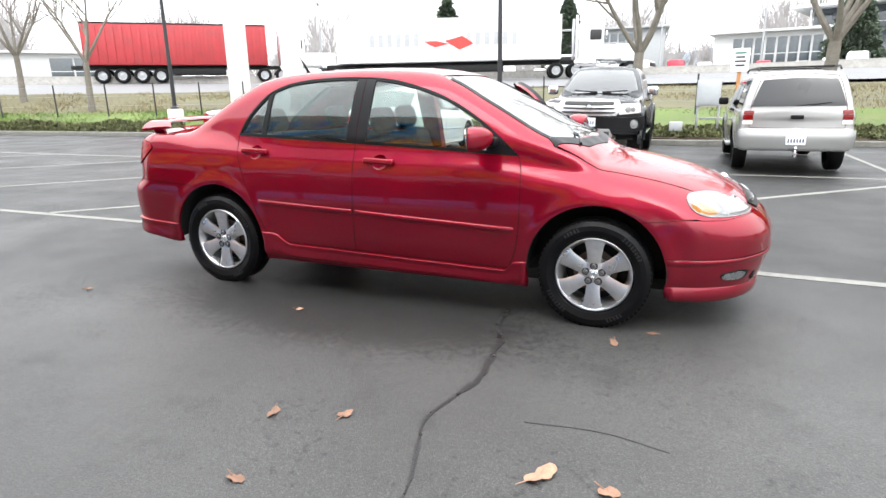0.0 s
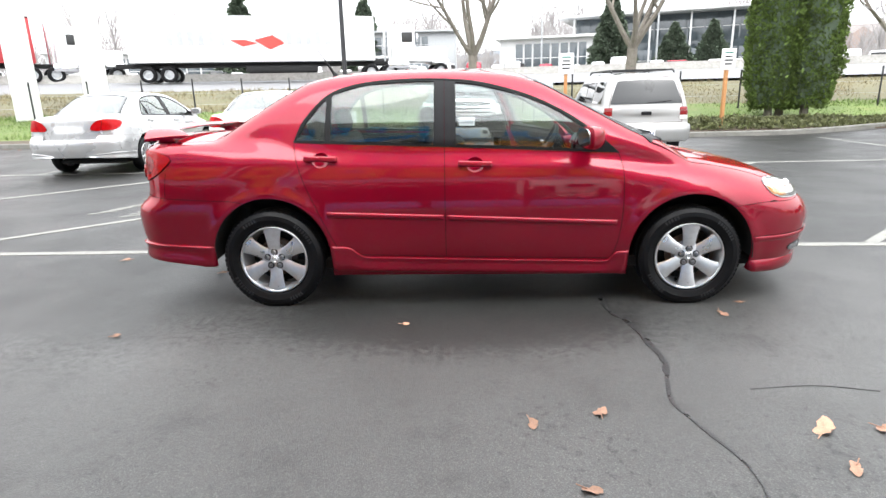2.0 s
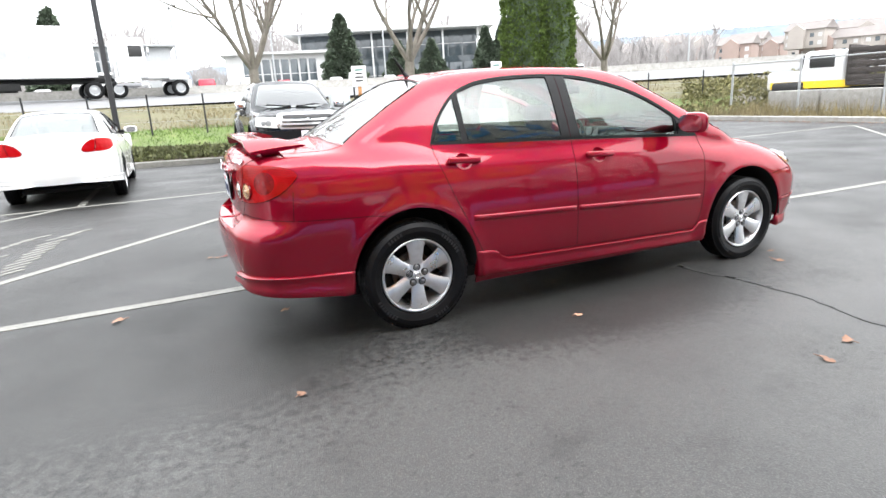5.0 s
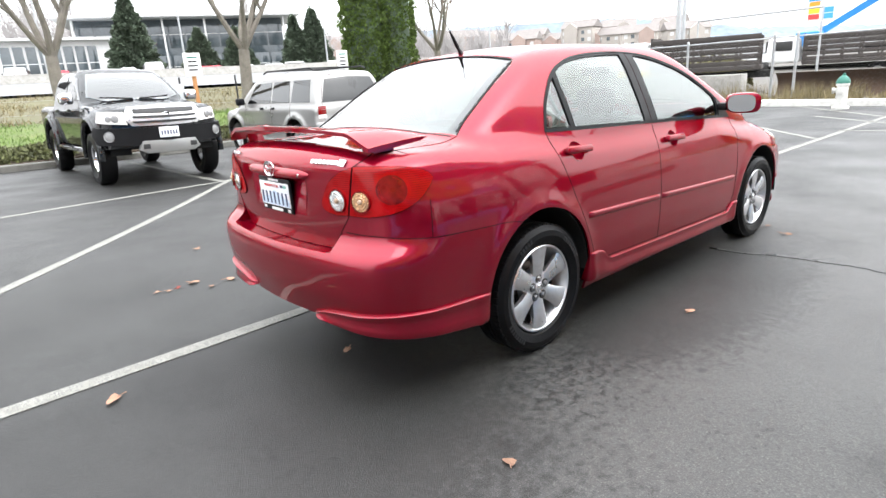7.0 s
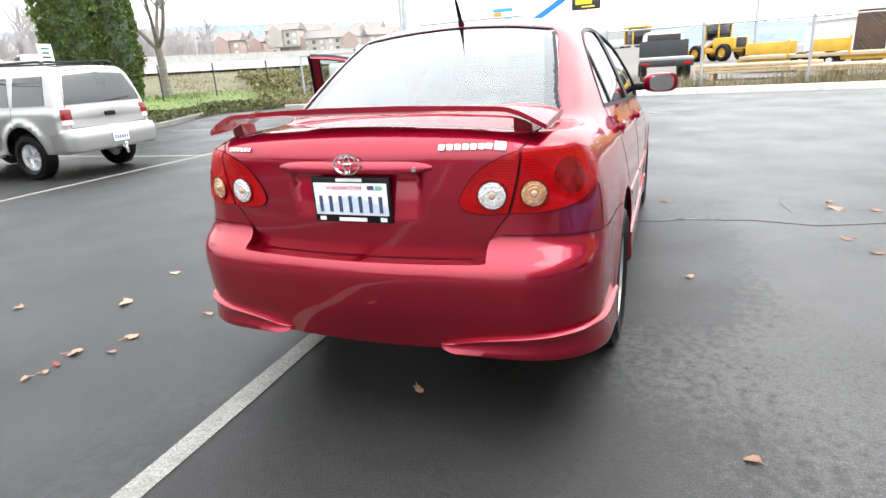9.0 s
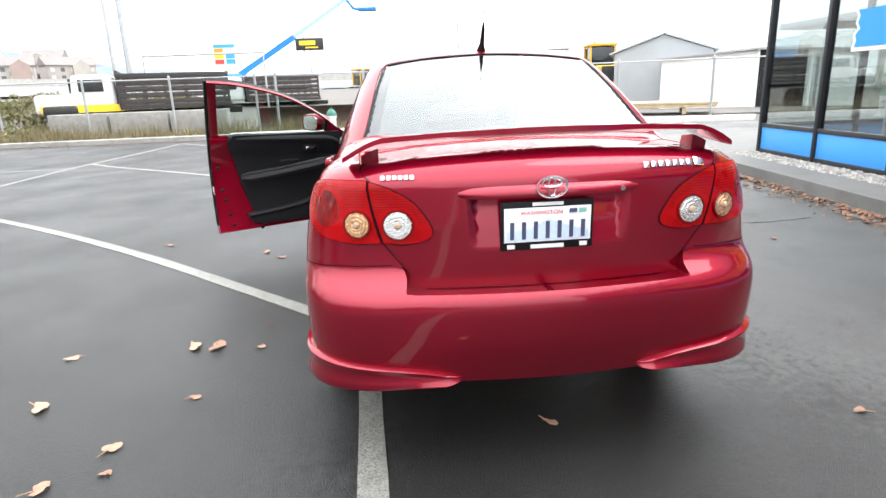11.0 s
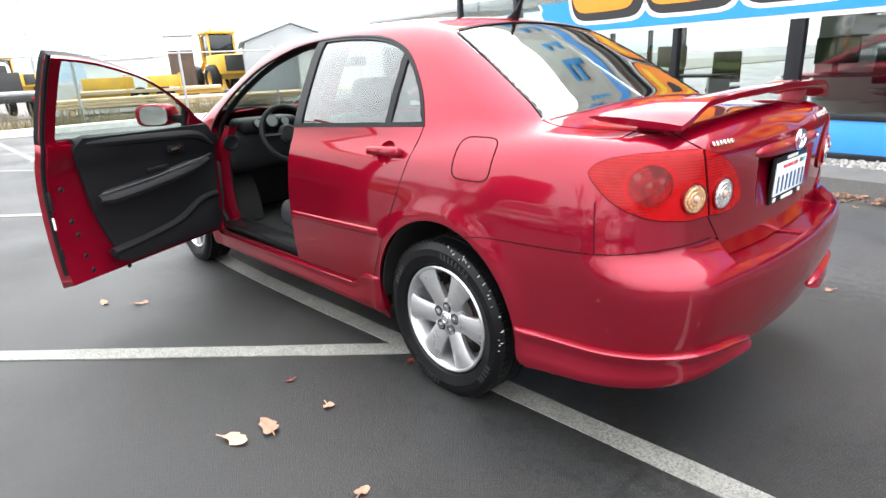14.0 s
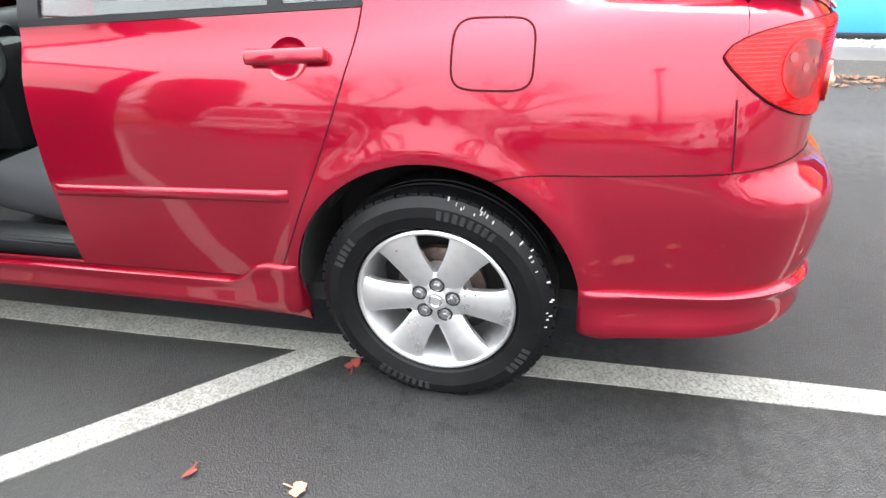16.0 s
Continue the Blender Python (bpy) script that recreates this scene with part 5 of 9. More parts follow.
    # door opening on the driver's side: seals, sill plate and pillar
    for nm, pts, wdt, mt in (("opening_seal", [(x, z) for x, z in DOOR_FRONT], .03, BLACK_TRIM), ("opening_seal", dense([(.818, .302), (SPLIT, .327)], .04, False), .05, BLACK_TRIM), ("opening_seal", [p for p in DLO_TOP if p[0] > SPLIT], .03, BLACK_TRIM)):
        e = H.side(pts)
        bm = bmesh.new()
        tube(bm, [(p[0] + (-.015 if nm else 0), p[1] - .055, p[2] + (.03 if p[2] < .4 else 0)) for p in e], .016, 8)
        part(nm, bm, mt, car)
    jamb = [p for p in DOOR_FRONT]
    e = H.side(jamb)
    bm = bmesh.new()
    rows = [[bm.verts.new((p[0] + dx, p[1] - dy, p[2])) for p in e] for dx, dy in ((.004, .0), (.0, .05), (-.06, .09), (-.06, .14))]
    for a, b in zip(rows, rows[1:]):
        for i in range(len(a) - 1):
            bm.faces.new((a[i], a[i + 1], b[i + 1], b[i]))
    part("door_jamb", bm, P, car)
    bm = boxes((.30, .70, .335, 1.06, .13, .05), bevel=.012)
    part("sill_plate", bm, BLACK_TRIM, car)
    e = H.side([(SPLIT, z) for z in np.linspace(.33, 1.39, 16)])
    bm = bmesh.new()
    rows = [[bm.verts.new((SPLIT + dx, p[1] - dy, p[2])) for p in e] for dx, dy in ((-.005, .012), (.012, .05), (.012, .12), (-.12, .13))]
    for a, b in zip(rows, rows[1:]):
        for i in range(len(a) - 1):
            bm.faces.new((a[i], a[i + 1], b[i + 1], b[i]))
    part("centre_pillar", bm, P, car)
    bm = boxes((.86, .70, .52, .06, .12, .45), bevel=.03)
    part("kick_panel", bm, CABIN, car)
    for hz in (.42, .72):
        bm = boxes((.85, .80, hz, .05, .05, .05), bevel=.008)
        part("door_hinge", bm, P, car)
    # exhaust pipe
    bm = bmesh.new()
    turn(bm, [(.022, -.12), (.024, .12), (.020, .12), (.018, -.12)], 16, Matrix.Translation((-1.93, -.50, .27)) @ pose(0, 0, 0, 0, -90, 0), True)
    part("tail_pipe", bm, CHROME, car)


red_car_extras(red_car, RH)

# ---- ground, road and planting beds ----


def asphalt():
    """Worn car-park asphalt: grey driving lane, darker sealed bays, damp patches deepened for shade, stone grain."""
    m = material("asphalt", (.092, .091, .0875), .5, spec=.36, var=.2, scale=.8, fine=150, bump=.6)
    n, l = m.node_tree.nodes, m.node_tree.links
    p = n["Principled BSDF"]
    co = n.new("ShaderNodeTexCoord")
    sep = n.new("ShaderNodeSeparateXYZ")
    l.new(co.outputs["Object"], sep.inputs[0])
    wob = n.new("ShaderNodeTexNoise")
    wob.inputs["Scale"].default_value, wob.inputs["Detail"].default_value = .9, 7
    l.new(co.outputs["Object"], wob.inputs["Vector"])
    add = n.new("ShaderNodeMath")
    add.operation = "MULTIPLY_ADD"
    l.new(wob.outputs[0], add.inputs[0])
    add.inputs[1].default_value = 2.6
    l.new(sep.outputs["Y"], add.inputs[2])
    lane = n.new("ShaderNodeMapRange")
    lane.inputs["From Min"].default_value, lane.inputs["From Max"].default_value = -.2, 2.2
    lane.inputs["To Min"].default_value, lane.inputs["To Max"].default_value = 1.0, .27
    l.new(add.outputs[0], lane.inputs["Value"])
    stain = n.new("ShaderNodeTexNoise")
    stain.inputs["Scale"].default_value, stain.inputs["Detail"].default_value, stain.inputs["Roughness"].default_value = 2.6, 9, .72
    l.new(co.outputs["Object"], stain.inputs["Vector"])
    sr = n.new("ShaderNodeMapRange")
    sr.inputs["From Min"].default_value, sr.inputs["From Max"].default_value = .54, .68
    sr.inputs["To Min"].default_value, sr.inputs["To Max"].default_value = 1.0, .66
    l.new(stain.outputs[0], sr.inputs["Value"])
    spots = n.new("ShaderNodeTexNoise")
    spots.inputs["Scale"].default_value, spots.inputs["Detail"].default_value, spots.inputs["Roughness"].default_value = 22, 5, .62
    l.new(co.outputs["Object"], spots.inputs["Vector"])
    both = n.new("ShaderNodeMath")
    both.operation = "MULTIPLY_ADD"
    l.new(wob.outputs[0], both.inputs[0])
    both.inputs[1].default_value = .55
    l.new(spots.outputs[0], both.inputs[2])
    sp = n.new("ShaderNodeMapRange")
    sp.inputs["From Min"].default_value, sp.inputs["From Max"].default_value = .885, .925
    sp.inputs["To Min"].default_value, sp.inputs["To Max"].default_value = 1.0, .62
    l.new(both.outputs[0], sp.inputs["Value"])
    grit = n.new("ShaderNodeTexVoronoi")
    grit.inputs["Scale"].default_value = 210
    l.new(co.outputs["Object"], grit.inputs["Vector"])
    gr = n.new("ShaderNodeMapRange")
    gr.inputs["From Max"].default_value = .7
    gr.inputs["To Min"].default_value, gr.inputs["To Max"].default_value = 1.2, .8
    l.new(grit.outputs["Distance"], gr.inputs["Value"])
    src = p.inputs["Base Color"].links[0].from_socket
    cell = n.new("ShaderNodeSeparateXYZ")
    l.new(grit.outputs["Color"], cell.inputs[0])
    stone = n.new("ShaderNodeValToRGB")
    e = stone.color_ramp.elements
    e[0].position, e[0].color = 0, (.76, .76, .76, 1)
    e[1].position, e[1].color = 1, (1.5, 1.48, 1.42, 1)
    for at, c in ((.55, .86), (.84, 1.06), (.94, 1.3)):
        e.new(at).color = (c, c, c, 1)
    l.new(cell.outputs["X"], stone.inputs[0])
    dark_patches = []
    for cx, cy, rx, ry, dark in ((-2.75, -.35, 1.6, 1.35, .45), (-.15, -1.02, 1.4, .55, .40), (-2.9, -2.5, 2.2, 1.0, .86)):     # damp at tail and flank, deepened for the car's shade; third only darkens
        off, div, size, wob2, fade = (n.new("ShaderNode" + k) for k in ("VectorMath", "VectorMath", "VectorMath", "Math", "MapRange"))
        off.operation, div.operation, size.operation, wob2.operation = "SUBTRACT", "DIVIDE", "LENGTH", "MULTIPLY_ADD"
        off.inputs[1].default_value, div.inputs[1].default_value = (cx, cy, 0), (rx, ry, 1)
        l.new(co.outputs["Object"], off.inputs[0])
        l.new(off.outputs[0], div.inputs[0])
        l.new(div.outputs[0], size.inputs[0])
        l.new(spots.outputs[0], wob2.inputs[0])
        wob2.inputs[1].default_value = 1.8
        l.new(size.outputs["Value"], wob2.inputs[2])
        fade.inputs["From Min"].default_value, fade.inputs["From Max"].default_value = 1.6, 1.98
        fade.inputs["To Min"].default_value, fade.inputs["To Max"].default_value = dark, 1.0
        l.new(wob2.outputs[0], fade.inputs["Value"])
        dark_patches.append(fade.outputs[0])
    for factor in (lane.outputs[0], sr.outputs[0], sp.outputs[0], gr.outputs[0], stone.outputs[0], *dark_patches):
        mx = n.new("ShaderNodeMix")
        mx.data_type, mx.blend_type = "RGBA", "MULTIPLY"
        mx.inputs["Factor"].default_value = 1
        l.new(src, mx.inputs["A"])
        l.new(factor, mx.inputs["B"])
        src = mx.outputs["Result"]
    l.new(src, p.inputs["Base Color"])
    damp = n.new("ShaderNodeMapRange")
    damp.inputs["From Min"].default_value, damp.inputs["From Max"].default_value = .35, .7
    damp.inputs["To Min"].default_value, damp.inputs["To Max"].default_value = .39, .55
    l.new(wob.outputs[0], damp.inputs["Value"])
    l.new(damp.outputs[0], p.inputs["Roughness"])
    bump = next(k for k in n if k.type == "BUMP")
    bump.inputs["Distance"].default_value = .0024
    rise = n.new("ShaderNodeMath")
    rise.operation = "MULTIPLY_ADD"
    l.new(cell.outputs["Y"], rise.inputs[0])
    rise.inputs[1].default_value = -.5
    l.new(grit.outputs["Distance"], rise.inputs[2])
    l.new(rise.outputs[0], bump.inputs["Height"])
    return m


def worn_paint(name, color=(.24, .236, .21)):
    """Road paint worn through to the asphalt in specks."""
    m = material(name, color, .6, var=.2, scale=5, fine=90, bump=.3, dirt=((.15, .145, .12), .6))
    n, l = m.node_tree.nodes, m.node_tree.links
    p = n["Principled BSDF"]
    co = n.new("ShaderNodeTexCoord")
    sp = n.new("ShaderNodeTexNoise")
    sp.inputs["Scale"].default_value, sp.inputs["Detail"].default_value, sp.inputs["Roughness"].default_value = 130, 4, .7
    l.new(co.outputs["Object"], sp.inputs["Vector"])
    rg = n.new("ShaderNodeMapRange")
    rg.inputs["From Min"].default_value, rg.inputs["From Max"].default_value = .46, .62
    l.new(sp.outputs[0], rg.inputs["Value"])
    mx = n.new("ShaderNodeMix")
    mx.data_type = "RGBA"
    l.new(rg.outputs[0], mx.inputs["Factor"])
    l.new(p.inputs["Base Color"].links[0].from_socket, mx.inputs["A"])
    mx.inputs["B"].default_value = (.10, .10, .096, 1)
    l.new(mx.outputs["Result"], p.inputs["Base Color"])
    return m


ASPHALT = asphalt()
LINE_PAINT = worn_paint("worn_white_paint")
CONCRETE = material("concrete", (.30, .29, .27), .85, var=.2, scale=2.5, fine=90, bump=.4, dirt=((.15, .14, .12), .5))
PAVING = material("damp_paving", (.145, .142, .135), .75, var=.2, scale=1.5, fine=90, bump=.4, dirt=((.09, .088, .08), .5))
KERB_STONE = material("mossy_kerb", (.16, .155, .14), .9, var=.3, scale=2.5, fine=60, bump=.4, dirt=((.08, .085, .06), .5))
WHITE_KERB = material("white_painted_kerb", (.62, .61, .58), .7, var=.12, scale=4, fine=80, bump=.3, dirt=((.3, .28, .25), .4))
GRASS = material("lawn", (.100, .142, .034), .9, var=.35, scale=.7, fine=40, bump=.6, dirt=((.16, .145, .06), .5))
DRY = material("dry_grass", (.11, .10, .055), .95, var=.3, scale=.4, fine=12, bump=.6, dirt=((.10, .11, .04), .5))
SOIL = material("bark_mulch", (.07, .05, .035), .95, var=.4, scale=6, fine=60, bump=.8)
GRAVEL = material("gravel_yard", (.135, .128, .118), .95, var=.25, scale=.3, fine=12, bump=.7, dirt=((.16, .13, .09), .5))
ROADTOP = material("pale_highway", (.17, .17, .172), .8, var=.1, scale=.1, fine=6)

FAR = 1400


def ease(t):
    t = min(max(t, 0), 1)
    return t * t * (3 - 2 * t)


def lot_z(x, y):
    """The car park falls gently towards the drain at its north-east kerb."""
    return -.17 * ease((y - 2) / 7) * ease((x + 6) / 8) * ease((14 - x) / 5)


def settle(x, y):
    """A point of the level plan let down on to the falling ground, outwards along the line of sight from the lane."""
    k = 1.0
    for _ in range(12):
        q = (-.8 + (x + .8) * k, -3.6 + (y + 3.6) * k)
        k = 1 - lot_z(*q) / 1.3
    return q[0], q[1], lot_z(*q)


xs = [-FAR, -60] + [-30 + i for i in range(46)] + [60, FAR]
ys = [-FAR, -40, -10, 0] + [1.5 + .5 * i for i in range(26)] + [20, 60, FAR]
v = [(x, y, lot_z(x, y)) for y in ys for x in xs]
n = len(xs)
f = [(r * n + c, r * n + c + 1, (r + 1) * n + c + 1, (r + 1) * n + c) for r in range(len(ys) - 1) for c in range(n - 1)]
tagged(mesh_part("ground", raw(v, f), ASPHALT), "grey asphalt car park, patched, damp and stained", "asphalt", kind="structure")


def stripe(x0, y0, x1, y1, w=.1, z=.004, off=None):
    """A painted line on the ground, very slightly thick."""
    d = Vector((x1 - x0, y1 - y0, 0))
    n = int(d.length / .4) + 1
    side = Vector((-d.y, d.x, 0)).normalized() * w / 2
    bm = bmesh.new()
    a, b, prev = Vector((x0, y0, 0)), Vector((x1, y1, 0)), None
    for i in range(n + 1):
        q = a.lerp(b, i / n)
        if off:                                             # laid by hand, not quite straight
            q.y += float(off(q.x))
        q = Vector(settle(q.x, q.y))
        j = side * (1 + .05 * math.sin(i * 2.3 + x0))
        cur = [bm.verts.new(q + j + Vector((0, 0, z))), bm.verts.new(q - j + Vector((0, 0, z))), bm.verts.new(q - j - Vector((0, 0, .01))), bm.verts.new(q + j - Vector((0, 0, .01)))]
        if prev:
            for k in range(4):
                bm.faces.new((prev[k], prev[(k + 1) % 4], cur[(k + 1) % 4], cur[k]))
        prev = cur
    return tagged(part("painted_line", bm, LINE_PAINT, smooth=False), "worn white painted line on the asphalt", "road marking", "parking bay lines", "structure")


WAVER = line_through([-24, -6, -3, -1.6, -.7, .6, 2.7, 4.5, 14.4], [.54, .565, .59, .625, .65, .685, .60, .56, .55])
stripe(-24, 0, 14.4, 0, off=WAVER)
stripe(-24, 6.3, 13.8, 6.3, z=.0045)
for k in range(-4, 4):
    x0 = -.96 + 4.3 * k
    stripe(x0, .62, x0 + 5.81 + .22 * k, 6.26, z=.005)
stripe(9.0, .66, 9.6, -3.2)
stripe(11.9, 1.9, 9.2, -1.2)
for a, b in ((-6.4, -3.95), (-2.2, .25), (2.0, 4.45), (6.2, 8.7), (-10.6, -8.15)):
    stripe(b, 6.3, b, 11.2, z=.0042)

# painted words of the visitor bay: plain bars
for n0, x0, y0, x1, y1 in ((6, -4.52, 2.47, -4.28, 3.06), (4, -4.40, 3.48, -4.10, 3.97), (10, -4.02, 2.26, -3.88, 3.56), (3, -3.83, 3.82, -3.66, 4.07)):
    for k in range(n0):
        u = k / (n0 - 1)
        bm = boxes((0, 0, 0, .24 if k % 3 else .31, .045, .011))
        ob = tagged(part("painted_letter", bm, LINE_PAINT, smooth=False), "worn white painted letter bar on the asphalt", "road marking", "painted words", "structure")
        ob.matrix_world = pose(*settle(x0 + (x1 - x0) * u, y0 + (y1 - y0) * u), 0, 0, 38)

# crack
random.seed(4)
crack = curve([(.79, -.70), (.80, -.95), (.87, -1.12), (.90, -1.45), (.91, -1.62), (.86, -1.82), (.82, -2.03), (.89, -2.28), (.94, -2.5), (.9, -2.9), (.97, -3.4)], .03)
CRACK = material("crack_filler", (.022, .022, .022), .3, var=.3, fine=200, bump=.5)
HAIR_CRACK = material("hair_crack", (.055, .055, .055), .8, var=.3, fine=200, bump=.3)
bm = bmesh.new()
prev = None
for i, (x, y) in enumerate(crack):
    w = .012 + .014 * noise.noise((i * .23, 0, 0)) + .008 * random.random()
    w = max(w, .004) * (.95 if i < 34 else .5 if i < 56 else .24)
    o = .012 * noise.noise((i * .6, 5, 0))
    cur = (bm.verts.new((x - w + o, y, .0035)), bm.verts.new((x + w + o, y, .0035)), bm.verts.new((x + w + o, y, -.01)), bm.verts.new((x - w + o, y, -.01)))
    if prev:
        for k in range(4):
            bm.faces.new((prev[k], prev[(k + 1) % 4], cur[(k + 1) % 4], cur[k]))
    prev = cur
tagged(part("crack", bm, CRACK, smooth=False), "dark crack winding across the asphalt", "crack", kind="structure")
for pts, w in (([(1.2, -1.9), (1.5, -1.87), (1.75, -1.92)], .0022),):
    bm = bmesh.new()
    prev = None
    for i, (x, y) in enumerate(curve(pts, .03)):
        ww = w * (.6 + .8 * abs(noise.noise((i * .4, w * 99, 0))))
        cur = (bm.verts.new((x, y - ww, .003)), bm.verts.new((x, y + ww, .003)), bm.verts.new((x, y + ww, -.01)), bm.verts.new((x, y - ww, -.01)))
        if prev:
            for k in range(4):
                bm.faces.new((prev[k], prev[(k + 1) % 4], cur[(k + 1) % 4], cur[k]))
        prev = cur
    tagged(part("fine_crack", bm, HAIR_CRACK, smooth=False), "fine crack in the asphalt", "crack", kind="structure")

# the bank up to the highway, which bends round the car park
CX, CY = -3.0, -4.0


def bank_start(a):
    return min((16.5 + 1.75 * ease((math.degrees(a) + 20) / 35)) / max(math.cos(a), .1), 24.8 if a > 0 else 33)


def road_in(a):
    return 33 + 9 * max(0, math.degrees(a) - 20) / 40 if a > 0 else 33.0


def bank_z(a, r):
    t = (r - bank_start(a)) / (road_in(a) - bank_start(a) + .01)
    t = min(max(t, 0), 1)
    return .14 - .14 * ease((math.degrees(a) + 20) / 35) + .55 * min(t / .35, 1) ** 1.3 + 1.0 * max(0, (t - .3) / .7) ** 1.1


def polar(a, r, z):
    return (CX + r * math.sin(a), CY + r * math.cos(a), z)


def ring_sheet(name, rows, mat, label, category, a0=-84, a1=84, n=84, thick=.25):
    """A ground sheet between bearings; rows give radius and height by bearing."""
    bm = bmesh.new()
    grid = []
    for i in range(n + 1):
        a = radians(a0 + (a1 - a0) * i / n)
        grid.append([bm.verts.new(polar(a, r(a), z(a))) for r, z in rows])
    for g, h in zip(grid, grid[1:]):
        for k in range(len(rows) - 1):
            bm.faces.new((g[k], g[k + 1], h[k + 1], h[k]))
    return tagged(part(name, bm, mat, angle=60), label, category, kind="structure")


def frac(t):
    return (lambda a: bank_start(a) + t * (road_in(a) - bank_start(a))), (lambda a: bank_z(a, bank_start(a) + t * (road_in(a) - bank_start(a))))


ring_sheet("planting_bed", [(bank_start, lambda a: -.25)] + [frac(t) for t in (0, .03, .06)], SOIL, "brown mulch bed behind the kerb", "soil", a1=50, n=67)
ring_sheet("lawn", [frac(t) for t in (.06, .12, .18, .24, .32, .40)], GRASS, "bright green lawn rising towards the highway", "grass", a1=50, n=67)
ring_sheet("verge", [frac(t) for t in (.40, .48, .55, .65, .75, .85, 1.0)], DRY, "dry brown grass verge", "grass", a1=50, n=67)
ring_sheet("gravel_bank", [(bank_start, lambda a: -.05)] + [frac(t) for t in (0, .1, .25, .4, .6, .8, 1.0)], GRAVEL, "rough gravel bank beside the yard", "gravel", a0=50, n=20)
const = lambda v: (lambda a: v)
ring_sheet("road", [(road_in, const(1.68)), (lambda a: road_in(a) + 12, const(2.45)), (lambda a: road_in(a) + 26, const(2.5))], ROADTOP, "pale grey highway", "road")
ring_sheet("far_ground", [(lambda a: road_in(a) + 26, const(2.5)), (const(120), const(3.2)), (const(400), const(5)), (const(1300), const(9))], material("far_plain", (.17, .17, .15), .95, var=.3, scale=.02, fine=.3), "far plain behind the highway", "ground")
for dr, h, nm in ((12.6, .55, "median_barrier"), (25.5, .5, "far_barrier")):
    bm = bmesh.new()
    prev = None
    for i in range(121):
        a = radians(-84 + 168 * i / 120)
        r = road_in(a) + dr
        cur = [bm.verts.new(polar(a, r + o, 2.45 + z)) for o, z in ((-.3, 0), (-.28, .1), (-.12, .35), (-.08, h), (.08, h), (.12, .35), (.3, 0))]
        if prev:
            for k in range(6):
                bm.faces.new((prev[k], prev[k + 1], cur[k + 1], cur[k]))
        prev = cur
    tagged(part(nm, bm, CONCRETE), "pale concrete traffic barrier along the highway", "barrier", kind="structure")

# gravel yard beyond the white kerb
bm = bmesh.new()
box(bm, 16.2 + 90, -30, .03, 180, 110, .1)
tagged(part("gravel_yard", bm, GRAVEL, smooth=False), "gravel yard with machines behind a fence", "gravel", kind="structure")


def kerb(name, pts, mat, label, w=.16, h=.15):
    bm = bmesh.new()
    prev = None
    path = curve(pts, .5)
    for i, (x, y) in enumerate(path):
        a, b = Vector(path[max(i - 1, 0)]), Vector(path[min(i + 1, len(path) - 1)])
        d = (b - a).normalized()
        s = Vector((-d.y, d.x))
        cur = [bm.verts.new((x + s.x * o, y + s.y * o, lot_z(x, y) + z)) for o, z in ((0, -.02), (.01, h - .025), (.03, h - .005), (.055, h), (w, h), (w, -.02))]
        if prev:
            for k in range(5):
                bm.faces.new((prev[k], prev[k + 1], cur[k + 1], cur[k]))
        else:
            bm.faces.new(cur)
        prev = cur
    bm.faces.new(prev)
    return tagged(part(name, bm, mat), label, "kerb", kind="structure")


kerb("kerb_north", [(-40, 12.35), (-10, 12.4), (-5, 12.8), (0, 13.5), (4, 13.95), (9, 14.0), (12.5, 14.3), (14.2, 15.2), (14.8, 16.6)], KERB_STONE, "weathered grey concrete kerb")
kerb("kerb_east", [(15.0, 12.5), (15.0, 8), (15.0, 5.2)], CONCRETE, "grey concrete kerb below the fence")
kerb("kerb_white", [(15.0, 5.15), (14.9, 1), (14.7, -3), (14.2, -7.5), (13.4, -11)], WHITE_KERB, "white-painted concrete kerb", w=.3, h=.17)
# pavement before the showroom
bm = bmesh.new()
prism(bm, [(-30, -1.15), (-6, -3.35), (0, -3.95), (4, -4.42), (7.2, -4.72), (8.2, -5.1), (8.6, -5.8), (8.6, -9), (-30, -9)], .13, None, .02)
tagged(part("pavement", bm, PAVING), "grey concrete pavement with a rounded kerb along the showroom", "pavement", kind="structure")

# ---- showroom ----
STEEL = material("dark_window_frame", (.035, .037, .042), .4, .6, var=.1)
BLUE = material("sky_blue_panel", (.05, .30, .72), .45, var=.05, scale=1.5, fine=40)
BANNER_BLUE = material("banner_blue", (.02, .27, .60), .5, var=.06)
ORANGE = material("banner_orange", (.90, .27, .02), .5, var=.08)
YELLOW = material("banner_yellow", (.93, .62, .03), .5, var=.06)
INK = material("banner_black", (.02, .02, .02), .5)
SHOP_WHITE = material("white_wall", (.74, .74, .72), .7, var=.05, scale=1, fine=30, bump=.1)
SHOP_GLASS = glass("shop_window", (.82, .86, .85), .10, 3.0)
SHOP_FLOOR = material("showroom_floor", (.22, .21, .20), .35, var=.15, scale=1)
SHOP_BACK = material("showroom_wall", (.35, .34, .32), .8, var=.1, scale=1)
FASCIA = material("taupe_fascia", (.50, .485, .43), .8, var=.12, scale=1, fine=30, bump=.1)
GREY_TRIM = material("grey_metal", (.42, .43, .44), .4, .6, var=.1)
POSTS = [4.85 - 1.38 * k for k in range(13)]
TURN = Matrix.Translation((4.75, -5.45, 0)) @ Matrix.Rotation(radians(-5.3), 4, "Z") @ Matrix.Translation((-4.75, 5.45, 0))      # the front runs askew to the bays
WY, BASE, SILL, HEAD = -5.45, .13, .55, 3.3
shop = thing("showroom_building", "glass-fronted showroom with blue lower panels and a bright banner", "building", TURN)
